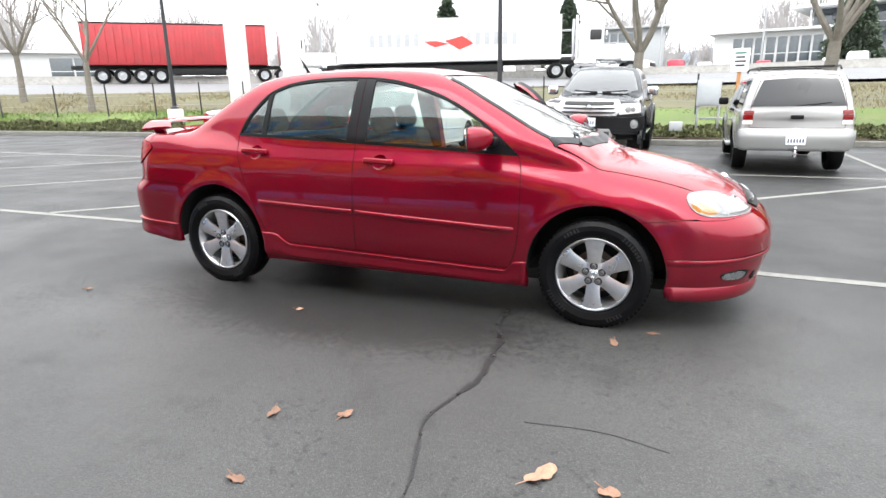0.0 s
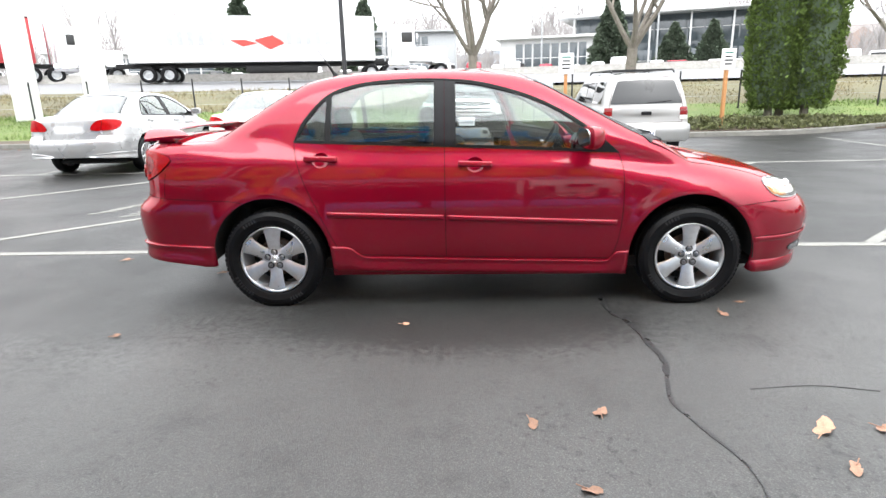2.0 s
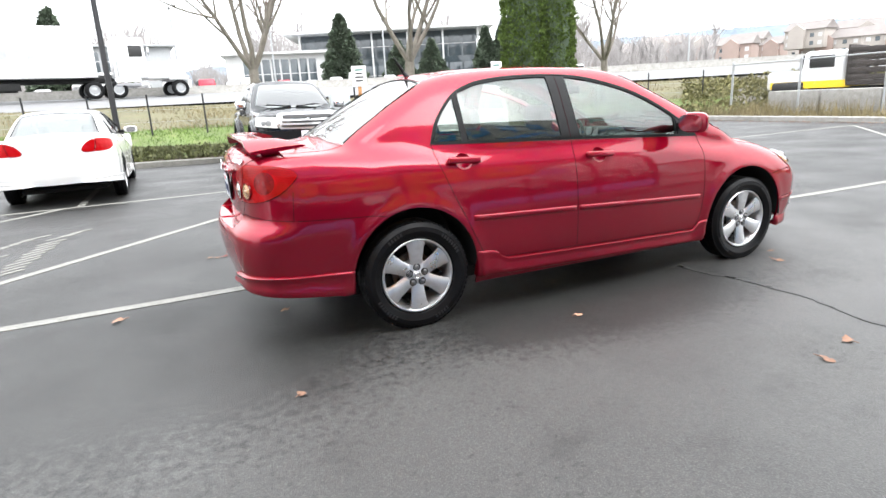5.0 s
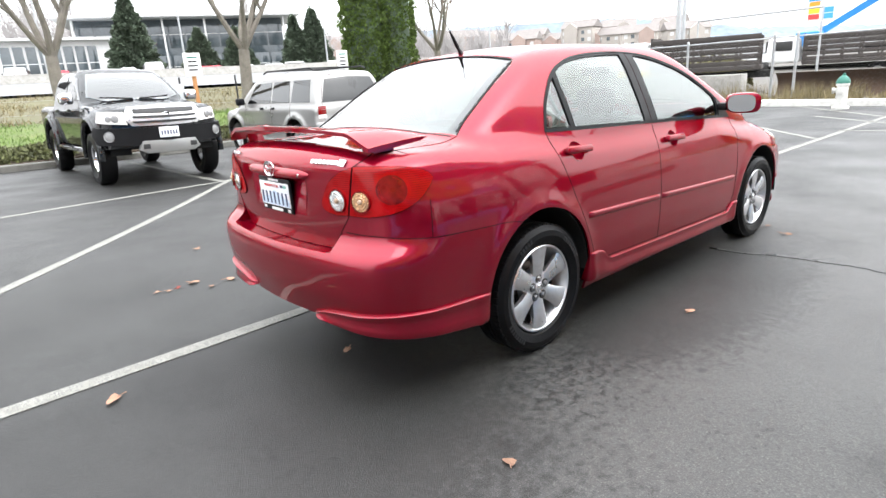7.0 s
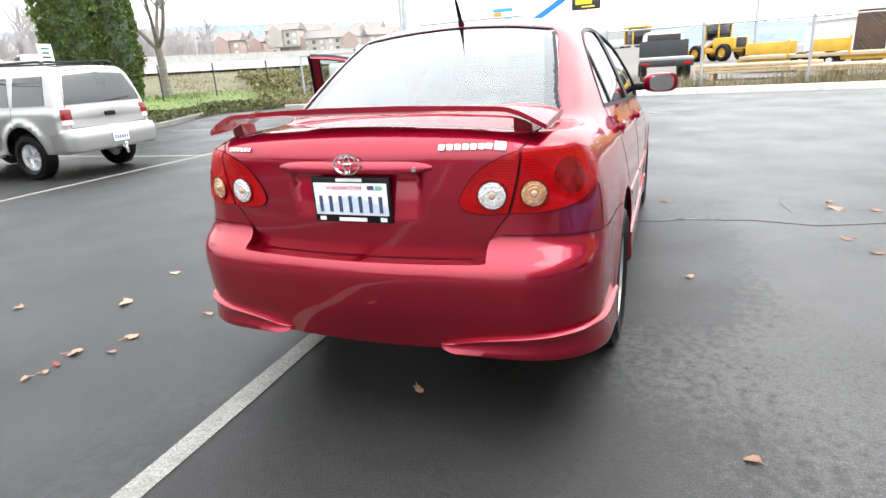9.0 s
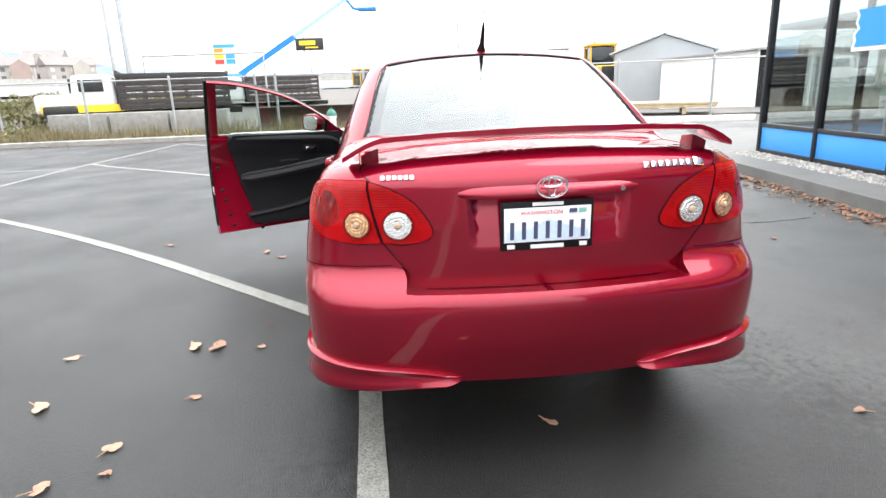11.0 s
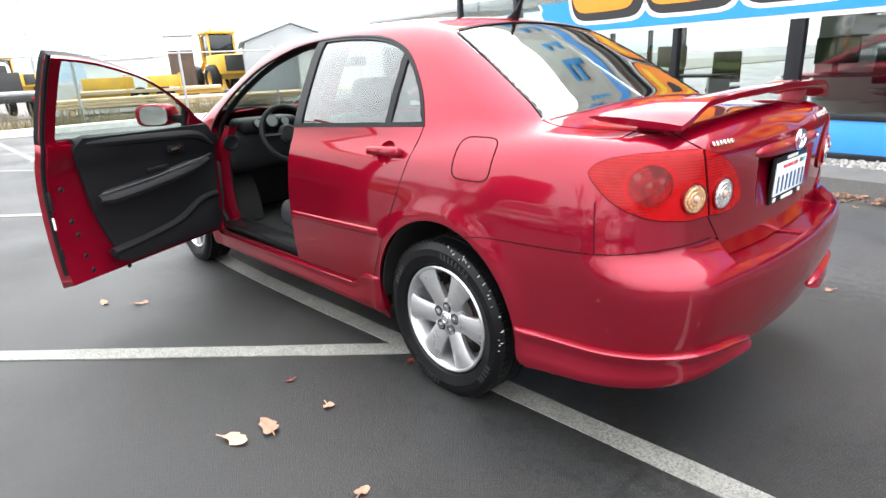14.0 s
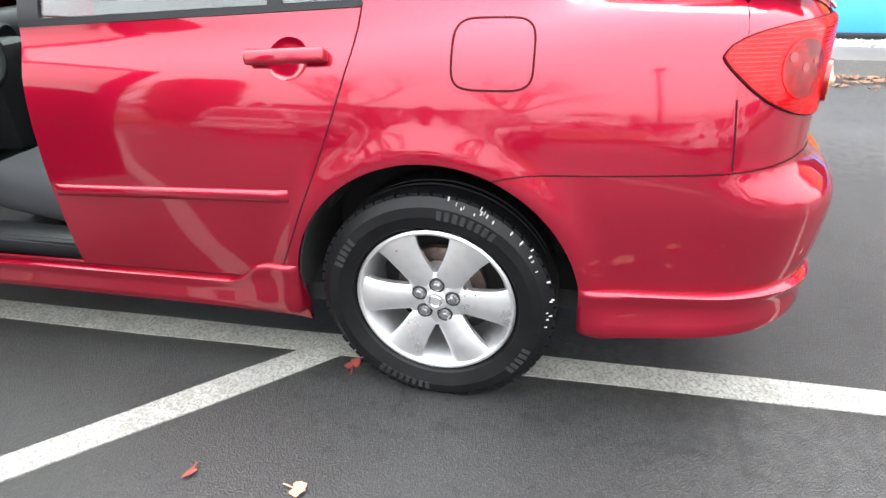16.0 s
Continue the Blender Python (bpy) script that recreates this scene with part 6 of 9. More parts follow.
for i, x in enumerate(POSTS):
    bm = boxes((x, WY, (BASE + HEAD) / 2, .15 if i == 4 else .07, .10, HEAD - BASE), bevel=.006)
    part("mullion", bm, STEEL, shop)
for x0, x1 in zip(POSTS[1:], POSTS):
    bm = boxes(((x0 + x1) / 2, WY, (BASE + .05 + SILL) / 2, x1 - x0 - .07, .05, SILL - BASE - .05), bevel=.004)
    part("base_panel", bm, BLUE, shop)
    bm = boxes(((x0 + x1) / 2, WY, 1.9, x1 - x0 - .07, .008, 2.7))
    g = part("window_pane", bm, SHOP_GLASS, shop, smooth=False)
    g.visible_shadow = False
for z, h in ((SILL, .06), (BASE + .03, .06), (HEAD, .12)):
    bm = boxes(((POSTS[0] + POSTS[-1]) / 2, WY - .001, z, POSTS[0] - POSTS[-1], .085, h), bevel=.004)
    part("window_rail", bm, STEEL, shop)
# return wall of glass at the corner
EAST = [-5.45, -6.9, -8.3, -9.7, -11.1, -12.5]
for y in EAST[1:]:
    part("mullion", boxes((POSTS[0], y, (BASE + HEAD) / 2, .10, .07, HEAD - BASE), bevel=.006), STEEL, shop)
for y1, y0 in zip(EAST, EAST[1:]):
    g = part("window_pane", boxes((POSTS[0], (y0 + y1) / 2, 1.9, .008, y1 - y0 - .07, 2.7)), SHOP_GLASS, shop, smooth=False)
    g.visible_shadow = False
    part("base_panel", boxes((POSTS[0], (y0 + y1) / 2, (BASE + .05 + SILL) / 2, .05, y1 - y0 - .07, SILL - BASE - .05), bevel=.004), BLUE, shop)
for z, h in ((SILL, .06), (HEAD, .12)):
    part("window_rail", boxes((POSTS[0] - .001, (EAST[0] + EAST[-1]) / 2, z, .085, EAST[0] - EAST[-1], h), bevel=.004), STEEL, shop)
cx, w = (POSTS[0] + POSTS[-1]) / 2, POSTS[0] - POSTS[-1]
part("showroom_floor", boxes((cx, -9, .10, w, 7.0, .1)), SHOP_FLOOR, shop, smooth=False)
part("back_wall", boxes((cx - 1.5, -12.6, 1.7, w - 3, .15, 3.4)), SHOP_BACK, shop, smooth=False)
part("west_wall", boxes((POSTS[-1], -9, 1.7, .15, 7.0, 3.4)), SHOP_BACK, shop, smooth=False)
part("showroom_ceiling", boxes((cx, -9, HEAD + .12, w + .1, 7.2, .1)), SHOP_WHITE, shop, smooth=False)
part("fascia", boxes((cx, -9, HEAD + 1.17, w + .5, 7.6, 2.0), bevel=.02), FASCIA, shop)
part("fascia_stripe", boxes((cx, WY + .27, HEAD + .56, w + .52, .03, .24)), BLUE, shop, smooth=False)
for k in range(19):
    bx = 3.9 - .78 * k
    bm = boxes((bx, WY + .275, HEAD + 1.3, .15, .05, .62), (bx - .2, WY + .275, HEAD + 1.53, .28, .05, .15), (bx - .2, WY + .275, HEAD + 1.07 + .1 * (k % 3), .28, .05, .15), bevel=.02)
    part("fascia_letter_bar", bm, BANNER_BLUE, shop)
part("eaves_gutter", boxes((cx, WY + .33, HEAD + .2, w + .6, .08, .08), bevel=.02), GREY_TRIM, shop)
# wall lamp on its arm at the corner
bm = bmesh.new()
tube(bm, [(POSTS[0], WY + .05, 2.72), (POSTS[0] + .05, WY + .25, 2.75), (POSTS[0] + .1, WY + .42, 2.68)], .02, 8)
arm = part("lamp_arm", bm, STEEL, shop)
bm = bmesh.new()
turn(bm, [(0, .12), (.05, .115), (.075, .08), (.085, 0), (.075, -.01), (0, -.012)], 20, pose(POSTS[0] + .12, WY + .46, 2.56, -25, 15, 0))
part("lamp_head", bm, STEEL, arm)
# banner on the glass: blue band, white rim, bold orange letter blocks
banner = thing("window_banner", "blue banner with orange letter blocks on the showroom glass", "banner", TURN)
BX0, BX1, BZ0, BZ1 = -11.4, 2.92, 1.58, 2.0
saw = [(BX1 - (0, .03, .0, .07, .02, .05, 0)[k], BZ0 + (BZ1 - BZ0) * k / 6) for k in range(7)]
face = lambda y: Matrix.Translation((0, WY + y, 0)) @ pose(0, 0, 0, 90, 0, 0)
bm = bmesh.new()
prism(bm, [(BX0 - .05, BZ0 - .06), (BX1 + .05, BZ0 - .05)] + [(x + .05, z) for x, z in saw] + [(BX0 - .05, BZ1 + .03)], .004, face(.057))
part("banner_rim", bm, WHITE, banner, smooth=False)
bm = bmesh.new()
prism(bm, [(BX0, BZ0), (BX1, BZ0)] + saw[1:] + [(BX0, BZ1)], .004, face(.063))
part("banner_band", bm, BANNER_BLUE, banner, smooth=False)
random.seed(11)
for k in range(11):
    x = 1.84 - 1.18 * k
    lean = .10
    wide = .51 if k not in (4, 8) else .30
    for grow, mt, yy, nm in ((.125, WHITE, .066, "letter_outline"), (.075, INK, .069, "letter_shadow"), (0, ORANGE, .075, "letter_block")):
        pts = []
        for i in range(28):
            a = 2 * math.pi * i / 28
            px = (wide + grow) * math.copysign(abs(math.cos(a)) ** .35, math.cos(a))
            pz = (.62 + grow) * math.copysign(abs(math.sin(a)) ** .35, math.sin(a))
            pts.append((x + px - (.05 if grow else 0) + lean * pz, 2.43 + pz - (.03 if grow else 0)))
        bm = bmesh.new()
        prism(bm, pts, .005, face(yy))
        part(nm, bm, mt, banner, smooth=False)
    for zz, h in ((2.83, .16), (2.10, .10)):
        bm = bmesh.new()
        prism(bm, [(x - wide * .75 + lean * (zz - 2.38), zz - h / 2), (x + wide * .7 + lean * (zz - 2.38), zz - h / 2), (x + wide * .75 + lean * (zz - 2.3), zz + h / 2), (x - wide * .7 + lean * (zz - 2.3), zz + h / 2)], .004, face(.081))
        part("letter_shine", bm, YELLOW, banner, smooth=False)
    bm = bmesh.new()
    prism(bm, ellipse(x + .02, 2.47, wide * .32, .16, 16), .004, face(.0815))
    part("letter_counter", bm, INK if k % 3 else BANNER_BLUE, banner, smooth=False)
# desks, screens and chairs behind the glass
for k, (x, y) in enumerate(((3.6, -7.2), (1.9, -7.6), (-.6, -7.3), (-3.4, -7.6), (-6.4, -7.4))):
    desk = thing("office_desk", "dark office desk behind the showroom glass", "desk", TURN @ pose(x, y, .15), "showroom desks")
    part("desk_top", boxes((0, 0, .73, 1.4, .7, .03), bevel=.006), INK, desk)
    for sx in (-.62, .62):
        part("desk_side", boxes((sx, 0, .36, .04, .62, .7), bevel=.004), GREY_TRIM, desk)
    mon = thing("monitor", "black computer monitor standing on a desk", "monitor", TURN @ pose(x + .2, y, .90), "showroom monitors")
    part("screen", boxes((0, 0, .28, .5, .05, .32), bevel=.008), INK, mon)
    part("monitor_foot", boxes((0, 0, .06, .06, .05, .12), (0, 0, .008, .24, .18, .016), bevel=.004), INK, mon)
    ch = thing("office_chair", "black office chair at a showroom desk", "chair", TURN @ pose(x - .3, y - .75, .15, 0, 0, 20 * k), "showroom chairs")
    part("seat", boxes((0, 0, .48, .48, .48, .08), bevel=.03), INK, ch)
    part("backrest", boxes((0, -.24, .82, .44, .06, .5), bevel=.03), INK, ch)
    part("pedestal", boxes((0, 0, .24, .06, .06, .42), (0, 0, .03, .5, .06, .05), (0, 0, .03, .06, .5, .05), bevel=.005), GREY_TRIM, ch)
# pale gravel strip and leaf litter along the pavement
random.seed(5)
v, f = [], []
for k in range(2600):
    x, y, s = random.uniform(-8, 4.9), random.uniform(-5.38, -4.98), random.uniform(.012, .03)
    i = len(v)
    for q in ((-1, -.6, 0), (1, -.8, 0), (.8, .9, 0), (-.9, .7, 0), (random.uniform(-.3, .3), random.uniform(-.3, .3), .9)):
        v.append((x + q[0] * s, y + q[1] * s, .13 + q[2] * s))
    f += [(i, i + 1, i + 4), (i + 1, i + 2, i + 4), (i + 2, i + 3, i + 4), (i + 3, i, i + 4)]
strip = mesh_part("gravel_strip", raw(v, f), material("pale_gravel", (.33, .31, .28), .9, island=.35), smooth=False)
strip.matrix_world = TURN
tagged(strip, "strip of pale gravel stones before the showroom glass", "gravel", kind="stuff")

# ---- leaves, trees and hedges ----
LEAF_DRY = material("dry_leaf", (.36, .205, .135), .8, var=.25, scale=30, fine=200, random_value=.3)
LEAF_RED = material("red_leaf", (.20, .035, .025), .8, var=.25, scale=30, fine=200)
BARK = material("grey_bark", (.175, .155, .132), .95, var=.3, scale=6, fine=60, bump=.8, dirt=((.12, .13, .08), .4))
TWIG = material("twig", (.17, .13, .11), .95, var=.2)
# needle green lightened and greyed to carry the haze over far conifers
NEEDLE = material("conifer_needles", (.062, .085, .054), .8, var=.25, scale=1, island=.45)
THUJA = material("thuja_leaves", (.088, .135, .024), .75, var=.25, scale=1, island=.5)
IVY = material("ivy_leaves", (.085, .092, .032), .7, var=.25, scale=1, island=.5)
SHRUB = material("rough_shrub", (.15, .14, .06), .85, var=.25, island=.5)
STRAW = material("straw_grass", (.19, .155, .08), .95, var=.2, island=.4)


def maple_leaf(size, seed, curl=.25):
    random.seed(seed)
    bm = bmesh.new()
    n = 22
    c = bm.verts.new((0, 0, .004))
    rim = []
    for i in range(n):
        a = 2 * math.pi * i / n
        r = size * (.72 + .22 * math.cos(2 * a + seed) + .09 * math.cos(5 * a + 2 * seed)) * random.uniform(.86, 1.06)
        z = .003 + size * max(0, .18 * math.sin(a * 2 + seed) * (r / size) + .10 * random.random())
        rim.append(bm.verts.new((r * math.cos(a), .8 * r * math.sin(a), z)))
    for i in range(n):
        bm.faces.new((c, rim[i], rim[(i + 1) % n]))
    tube(bm, [(-size * .4, 0, .006), (-size * 1.35, size * .12, .004 + size * .12)], .0022, 5)
    return bm


for k, (x, y, s) in enumerate([(1.45, -.99, .045), (1.34, -2.22, .075), (.20, -2.2, .043), (.49, -2.11, .045), (-.43, -1.13, .035), (1.57, -2.23, .045), (.355, -2.61, .042), (-1.0, 1.43, .07), (-.985, 1.55, .062), (-1.525, 2.04, .06),
                               (-1.049, 1.20, .032), (-2.095, -1.28, .035), (-2.98, .32, .05), (-1.98, -.075, .04), (-1.02, 2.155, .04), (-1.54, 1.39, .032), (-1.887, 1.595, .05), (-2.105, 1.733, .05), (-2.22, 1.71, .03), (.90, 1.52, .045),
                               (.71, 1.37, .045), (1.35, 2.45, .045), (-1.74, 2.68, .04), (-2.36, 1.73, .03), (-2.05, 1.55, .03), (1.30, -2.48, .045), (1.62, -.80, .035), (-.755, 1.21, .022), (-1.01, .735, .036), (-2.29, 1.69, .025)]):
    red = k in (18, 27, 28)
    ob = part("fallen_leaf", maple_leaf(s, 100 + k), LEAF_RED if red else LEAF_DRY)
    ob.matrix_world = pose(x, y, .004, random.uniform(-6, 6), random.uniform(-6, 6), random.uniform(0, 360))
    tagged(ob, "small dark red fallen leaf on the asphalt" if red else "curled brown fallen leaf on the asphalt", "leaf", "fallen leaves")
# litter at the kerbs
random.seed(21)
v, f = [], []
for k in range(1500):
    if k < 950:
        x, y, z = random.uniform(-4, 3.4), .35 * abs(random.gauss(0, .5)), .008
        y += -3.88 - (.10 if x < 0 else .117) * x
    elif k < 1250:
        x, y, z = random.uniform(-16, -4), 12.2 - .6 * abs(random.gauss(0, .5)), .008
    else:
        x, y, z = 14.8 - .7 * abs(random.gauss(0, .5)), random.uniform(4, 12), .008
    s, t = random.uniform(.018, .042), random.uniform(0, 6.28)
    i = len(v)
    for a, r in ((0, 1), (1.2, .5), (2.2, .9), (3.5, .5), (4.4, 1), (5.3, .45)):
        v.append((x + s * r * math.cos(a + t), y + s * r * math.sin(a + t), z + random.uniform(0, .025)))
    f.append(tuple(range(i, i + 6)))
tagged(mesh_part("leaf_litter", raw(v, f), material("litter", (.22, .12, .075), .9, island=.4), smooth=False), "drift of dry brown leaves along the kerb", "leaves", kind="stuff")


def clumps(n, place, size, squash=.6, leaf=3):
    """Many small leaf sprays: place() gives a point and an outward direction."""
    v, f = [], []
    for _ in range(n):
        p, d = place()
        s = size * random.uniform(.6, 1.3)
        d = (Vector(d) + Vector((random.gauss(0, .35), random.gauss(0, .35), random.gauss(0, .35)))).normalized()
        side = d.orthogonal().normalized()
        side.rotate(Matrix.Rotation(random.uniform(0, 6.28), 3, d))
        up = d.cross(side)
        for q in range(leaf):
            c = Vector(p) + side * random.uniform(-s, s) * .5 + up * random.uniform(-s, s) * .5
            tip = c + d * s * random.uniform(.6, 1.1) + up * random.uniform(-.4, .4) * s
            w = side * s * .32 * random.choice((-1, 1)) + up * s * random.uniform(-.2, .2)
            i = len(v)
            v += [tuple(c - w), tuple(c.lerp(tip, .5) - w * .9 - up * s * .1), tuple(tip), tuple(c.lerp(tip, .55) + w)]
            f.append((i, i + 1, i + 2, i + 3))
    return raw(v, f)


def bare_tree(seed, height, girth, m, label, pollard=True, spread=1.0):
    """A leafless street tree: a trunk, limbs, and a crown of finer and finer twigs."""
    random.seed(seed)
    tree = thing("bare_tree", label, "tree", m, "bare street trees")
    fork = height * random.uniform(.30, .36)
    lean = random.uniform(-.12, .12)
    bm = bmesh.new()
    tube(bm, [(0, 0, -.1), (lean * .2, 0, fork * .3), (lean * .6, .02, fork * .7), (lean, 0, fork)], [girth * 1.35, girth * 1.05, girth * .95, girth * .9], 12)
    part("trunk", bm, BARK, tree)
    limb_bm, twig_bm = bmesh.new(), bmesh.new()

    def grow(p, d, length, r, level):
        pts, rad = [p], [r]
        n = 5 if level < 2 else 4
        for i in range(n):
            d = (d + Vector((random.gauss(0, .10), random.gauss(0, .10), random.gauss(.05, .06)))).normalized()
            p = p + d * length / n
            pts.append(p)
            rad.append(r * (1 - .62 * (i + 1) / n))
        tube(limb_bm if level < 2 else twig_bm, pts, rad, 7 if level < 2 else 4)
        if level >= 4 or r < .004:
            return
        for _ in range(random.randint(3, 5) if level else 5):
            k = random.randint(2, n)
            turn_ = Vector((random.gauss(0, 1), random.gauss(0, 1), random.gauss(.25, .5))).normalized()
            nd = (d * .75 + turn_ * .6 * spread).normalized()
            grow(pts[k], nd, length * random.uniform(.48, .68), rad[k] * .62, level + 1)
    for k in range(5 if pollard else 4):
        a = 2 * math.pi * k / 5 + random.uniform(-.3, .3)
        d = Vector((math.cos(a) * .55 * spread, math.sin(a) * .55 * spread, 1)).normalized()
        grow(Vector((lean, 0, fork - .06)), d, height * random.uniform(.40, .52), girth * random.uniform(.5, .66), 0)
    part("limb_crown", limb_bm, BARK, tree)
    part("twig_crown", twig_bm, TWIG, tree, smooth=False)
    return tree


for seed, x, y, h, g in ((3, .1, 17.4, 7.2, .21), (8, 5.5, 17.2, 7.5, .24), (14, 15.6, 18.6, 6.2, .20), (19, -23.2, 15.2, 6.6, .16), (27, -28.0, 15.4, 6.4, .17)):
    a = math.atan2(x - CX, y - CY)
    bare_tree(seed, h, g * .8, pose(x, y, bank_z(a, math.hypot(x - CX, y - CY)) - .05, 0, 0, seed * 40), "bare grey-barked street tree with a forked pollarded crown", spread=1.2 if seed == 14 else 1.0)


def conifer(seed, height, radius, m, label):
    random.seed(seed)
    t = thing("conifer", label, "tree", m, "dark conifers")
    bm = bmesh.new()
    tube(bm, [(0, 0, -.3), (0, 0, height * .5), (0, 0, height * .97)], [.25, .15, .02], 8)
    part("trunk", bm, BARK, t)

    def place():
        u = random.random() ** .62
        z = height * (1 - u) * .97 + .35
        a = random.uniform(0, 6.28)
        r = radius * (u ** .85) * (1 + .16 * math.sin(a * 5 + z * 2.1) + .10 * math.sin(z * 5.3)) * random.uniform(.72, 1.03)
        return (r * math.cos(a), r * math.sin(a), z), (math.cos(a), math.sin(a), random.uniform(-.15, .5))
    ob = mesh_part("crown", clumps(5200, place, height * .05), NEEDLE, t, smooth=False)
    return t


for seed, x, y, h, r in ((1, -31.4, 79.7, 8.6, 2.6), (2, -16.7, 94.3, 9.6, 2.6)):
    conifer(seed, h + 3.0, r * 1.45, pose(x, y, 3.0), "dense dark green conifer across the highway")
for seed, az, r, h, w in ((5, 15.7, 72, 8.2, 2.5), (6, 20.9, 75, 5.2, 2.3), (7, 24.0, 75, 5.2, 2.1), (9, 29.0, 82, 7.0, 1.9), (10, 30.7, 82, 7.7, 2.3)):
    conifer(seed, h, w, pose(-3.3 + r * math.sin(radians(az)), -2.6 + r * math.cos(radians(az)), 3.0), "dense dark green conifer across the highway")


def columns():
    """A clipped-looking group of tall arborvitae grown together."""
    random.seed(40)
    t = thing("arborvitae", "tall dense green arborvitae grown together beside the kerb", "tree", pose(10.6, 16.2, .35))
    for cx, cy, r, h in ((-.62, .1, .80, 6.6), (.45, -.1, .84, 6.9), (-.1, .4, .76, 6.8)):
        bm = bmesh.new()
        tube(bm, [(cx, cy, -.3), (cx, cy, h * .9)], [.14, .03], 8)
        part("trunk", bm, BARK, t)
        # added solid core, its darker green gives the shade inside the crown
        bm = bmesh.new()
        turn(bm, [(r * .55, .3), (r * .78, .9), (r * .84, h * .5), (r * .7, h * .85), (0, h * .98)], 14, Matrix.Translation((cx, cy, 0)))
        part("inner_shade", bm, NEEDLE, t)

        def place():
            u = random.random()
            z = .15 + (h - .2) * u
            a = random.uniform(0, 6.28)
            prof = min(1, (.62 + u * 2.2), 2.6 * (1 - u) ** .5)
            rr = r * prof * (1 + .07 * math.sin(a * 7 + z * 3) + .06 * math.sin(z * 6.1 + a * 3)) * random.uniform(.86, 1.04)
            return (cx + rr * math.cos(a), cy + rr * math.sin(a), z), (math.cos(a), math.sin(a), .9)
        mesh_part("crown", clumps(7500, place, .11), THUJA, t, smooth=False)


columns()


def bed(n, a0, a1, t0, t1, h, size, mat, name, label, category, seed, leaf=3):
    random.seed(seed)

    def place():
        a = radians(random.uniform(a0, a1))
        t = random.uniform(t0, t1)
        r = bank_start(a) + t * (road_in(a) - bank_start(a))
        mid = 1 - ((t - (t0 + t1) / 2) / ((t1 - t0) / 2)) ** 2
        z = bank_z(a, r) + h * mid * (.55 + .45 * noise.noise((r * .8, a * 14, 0))) * random.uniform(.4, 1.0)
        return polar(a, r, z), (random.gauss(0, .5), random.gauss(0, .5), 1)
    ob = mesh_part(name, clumps(n, place, size, leaf=leaf), mat, smooth=False)
    return tagged(ob, label, category, kind="stuff")


bed(6000, -62, -37, .005, .13, .50, .10, IVY, "ivy_bed", "low dark green ground-cover bed along the kerb", "ground cover", 50)
bed(6500, -11, 20, .005, .12, .38, .10, IVY, "ivy_bed", "low dark green ground-cover bed along the kerb", "ground cover", 52)
bed(5600, 20, 47, .005, .13, .42, .10, IVY, "ivy_bed", "low dark green ground-cover bed along the kerb", "ground cover", 51)
bed(5200, 46, 66, .02, .75, 1.2, .16, SHRUB, "rough_shrubs", "rough green and brown brush at the corner of the lot", "shrubs", 55)
def tufts(n, a0, a1, t0, t1, tall, mat, name, label, seed):
    """Single blades standing on the bank in uneven drifts."""
    random.seed(seed)
    v, f = [], []
    for _ in range(n):
        a, t = radians(random.uniform(a0, a1)), random.uniform(t0, t1)
        r = bank_start(a) + t * (road_in(a) - bank_start(a))
        x, y, z = polar(a, r, bank_z(a, r))
        drift = noise.noise((x * .35, y * .35, seed))
        if drift < random.uniform(-.6, .25):
            continue
        h, w, q = tall * random.uniform(.4, 1.2) * (.7 + drift), .016, random.uniform(0, 6.28)
        lx, ly = random.gauss(0, .5) * h, random.gauss(0, .5) * h
        i = len(v)
        v += [(x - w * math.cos(q), y - w * math.sin(q), z - .02), (x + w * math.cos(q), y + w * math.sin(q), z - .02), (x + lx, y + ly, z + h)]
        f.append((i, i + 1, i + 2))
    return tagged(mesh_part(name, raw(v, f), mat, smooth=False), label, "grass", kind="stuff")


BLADE = material("grass_blades", (.105, .165, .035), .85, var=.25, scale=1, island=.5)
tufts(42000, -62, 48, .07, .42, .10, BLADE, "lawn_grass", "bright uneven grass on the lawn", 61)
tufts(30000, -62, 48, .38, 1.0, .17, STRAW, "verge_grass", "dry straw-coloured grass below the highway", 62)
random.seed(60)
v, f = [], []
for k in range(9000):
    x, y = random.uniform(15.35, 17.6), random.uniform(-8, 13)
    h, w, a = random.uniform(.08, .5) * (1.3 if noise.noise((x, y * .5, 0)) > 0 else .6), .012, random.uniform(0, 6.28)
    i = len(v)
    lx, ly = random.gauss(0, .12), random.gauss(0, .12)
    v += [(x - w * math.cos(a), y - w * math.sin(a), .05), (x + w * math.cos(a), y + w * math.sin(a), .05), (x + lx, y + ly, .06 + h)]
    f.append((i, i + 1, i + 2))
tagged(mesh_part("fence_weeds", raw(v, f), STRAW, smooth=False), "dry weeds along the fence", "grass", kind="stuff")

# ---- parked vehicles ----
SILVER = paint("silver_paint", (.50, .50, .50), .6, .3)
WHITE_PAINT = paint("white_paint", (.74, .74, .73), 0, .35)
BLACK_PAINT = paint("black_paint", (.010, .011, .012), .1, .25)
WARM_SILVER = paint("warm_silver_paint", (.35, .345, .335), .55, .33)
GREY_BUMPER = paint("grey_bumper_paint", (.25, .25, .245), .4, .4)


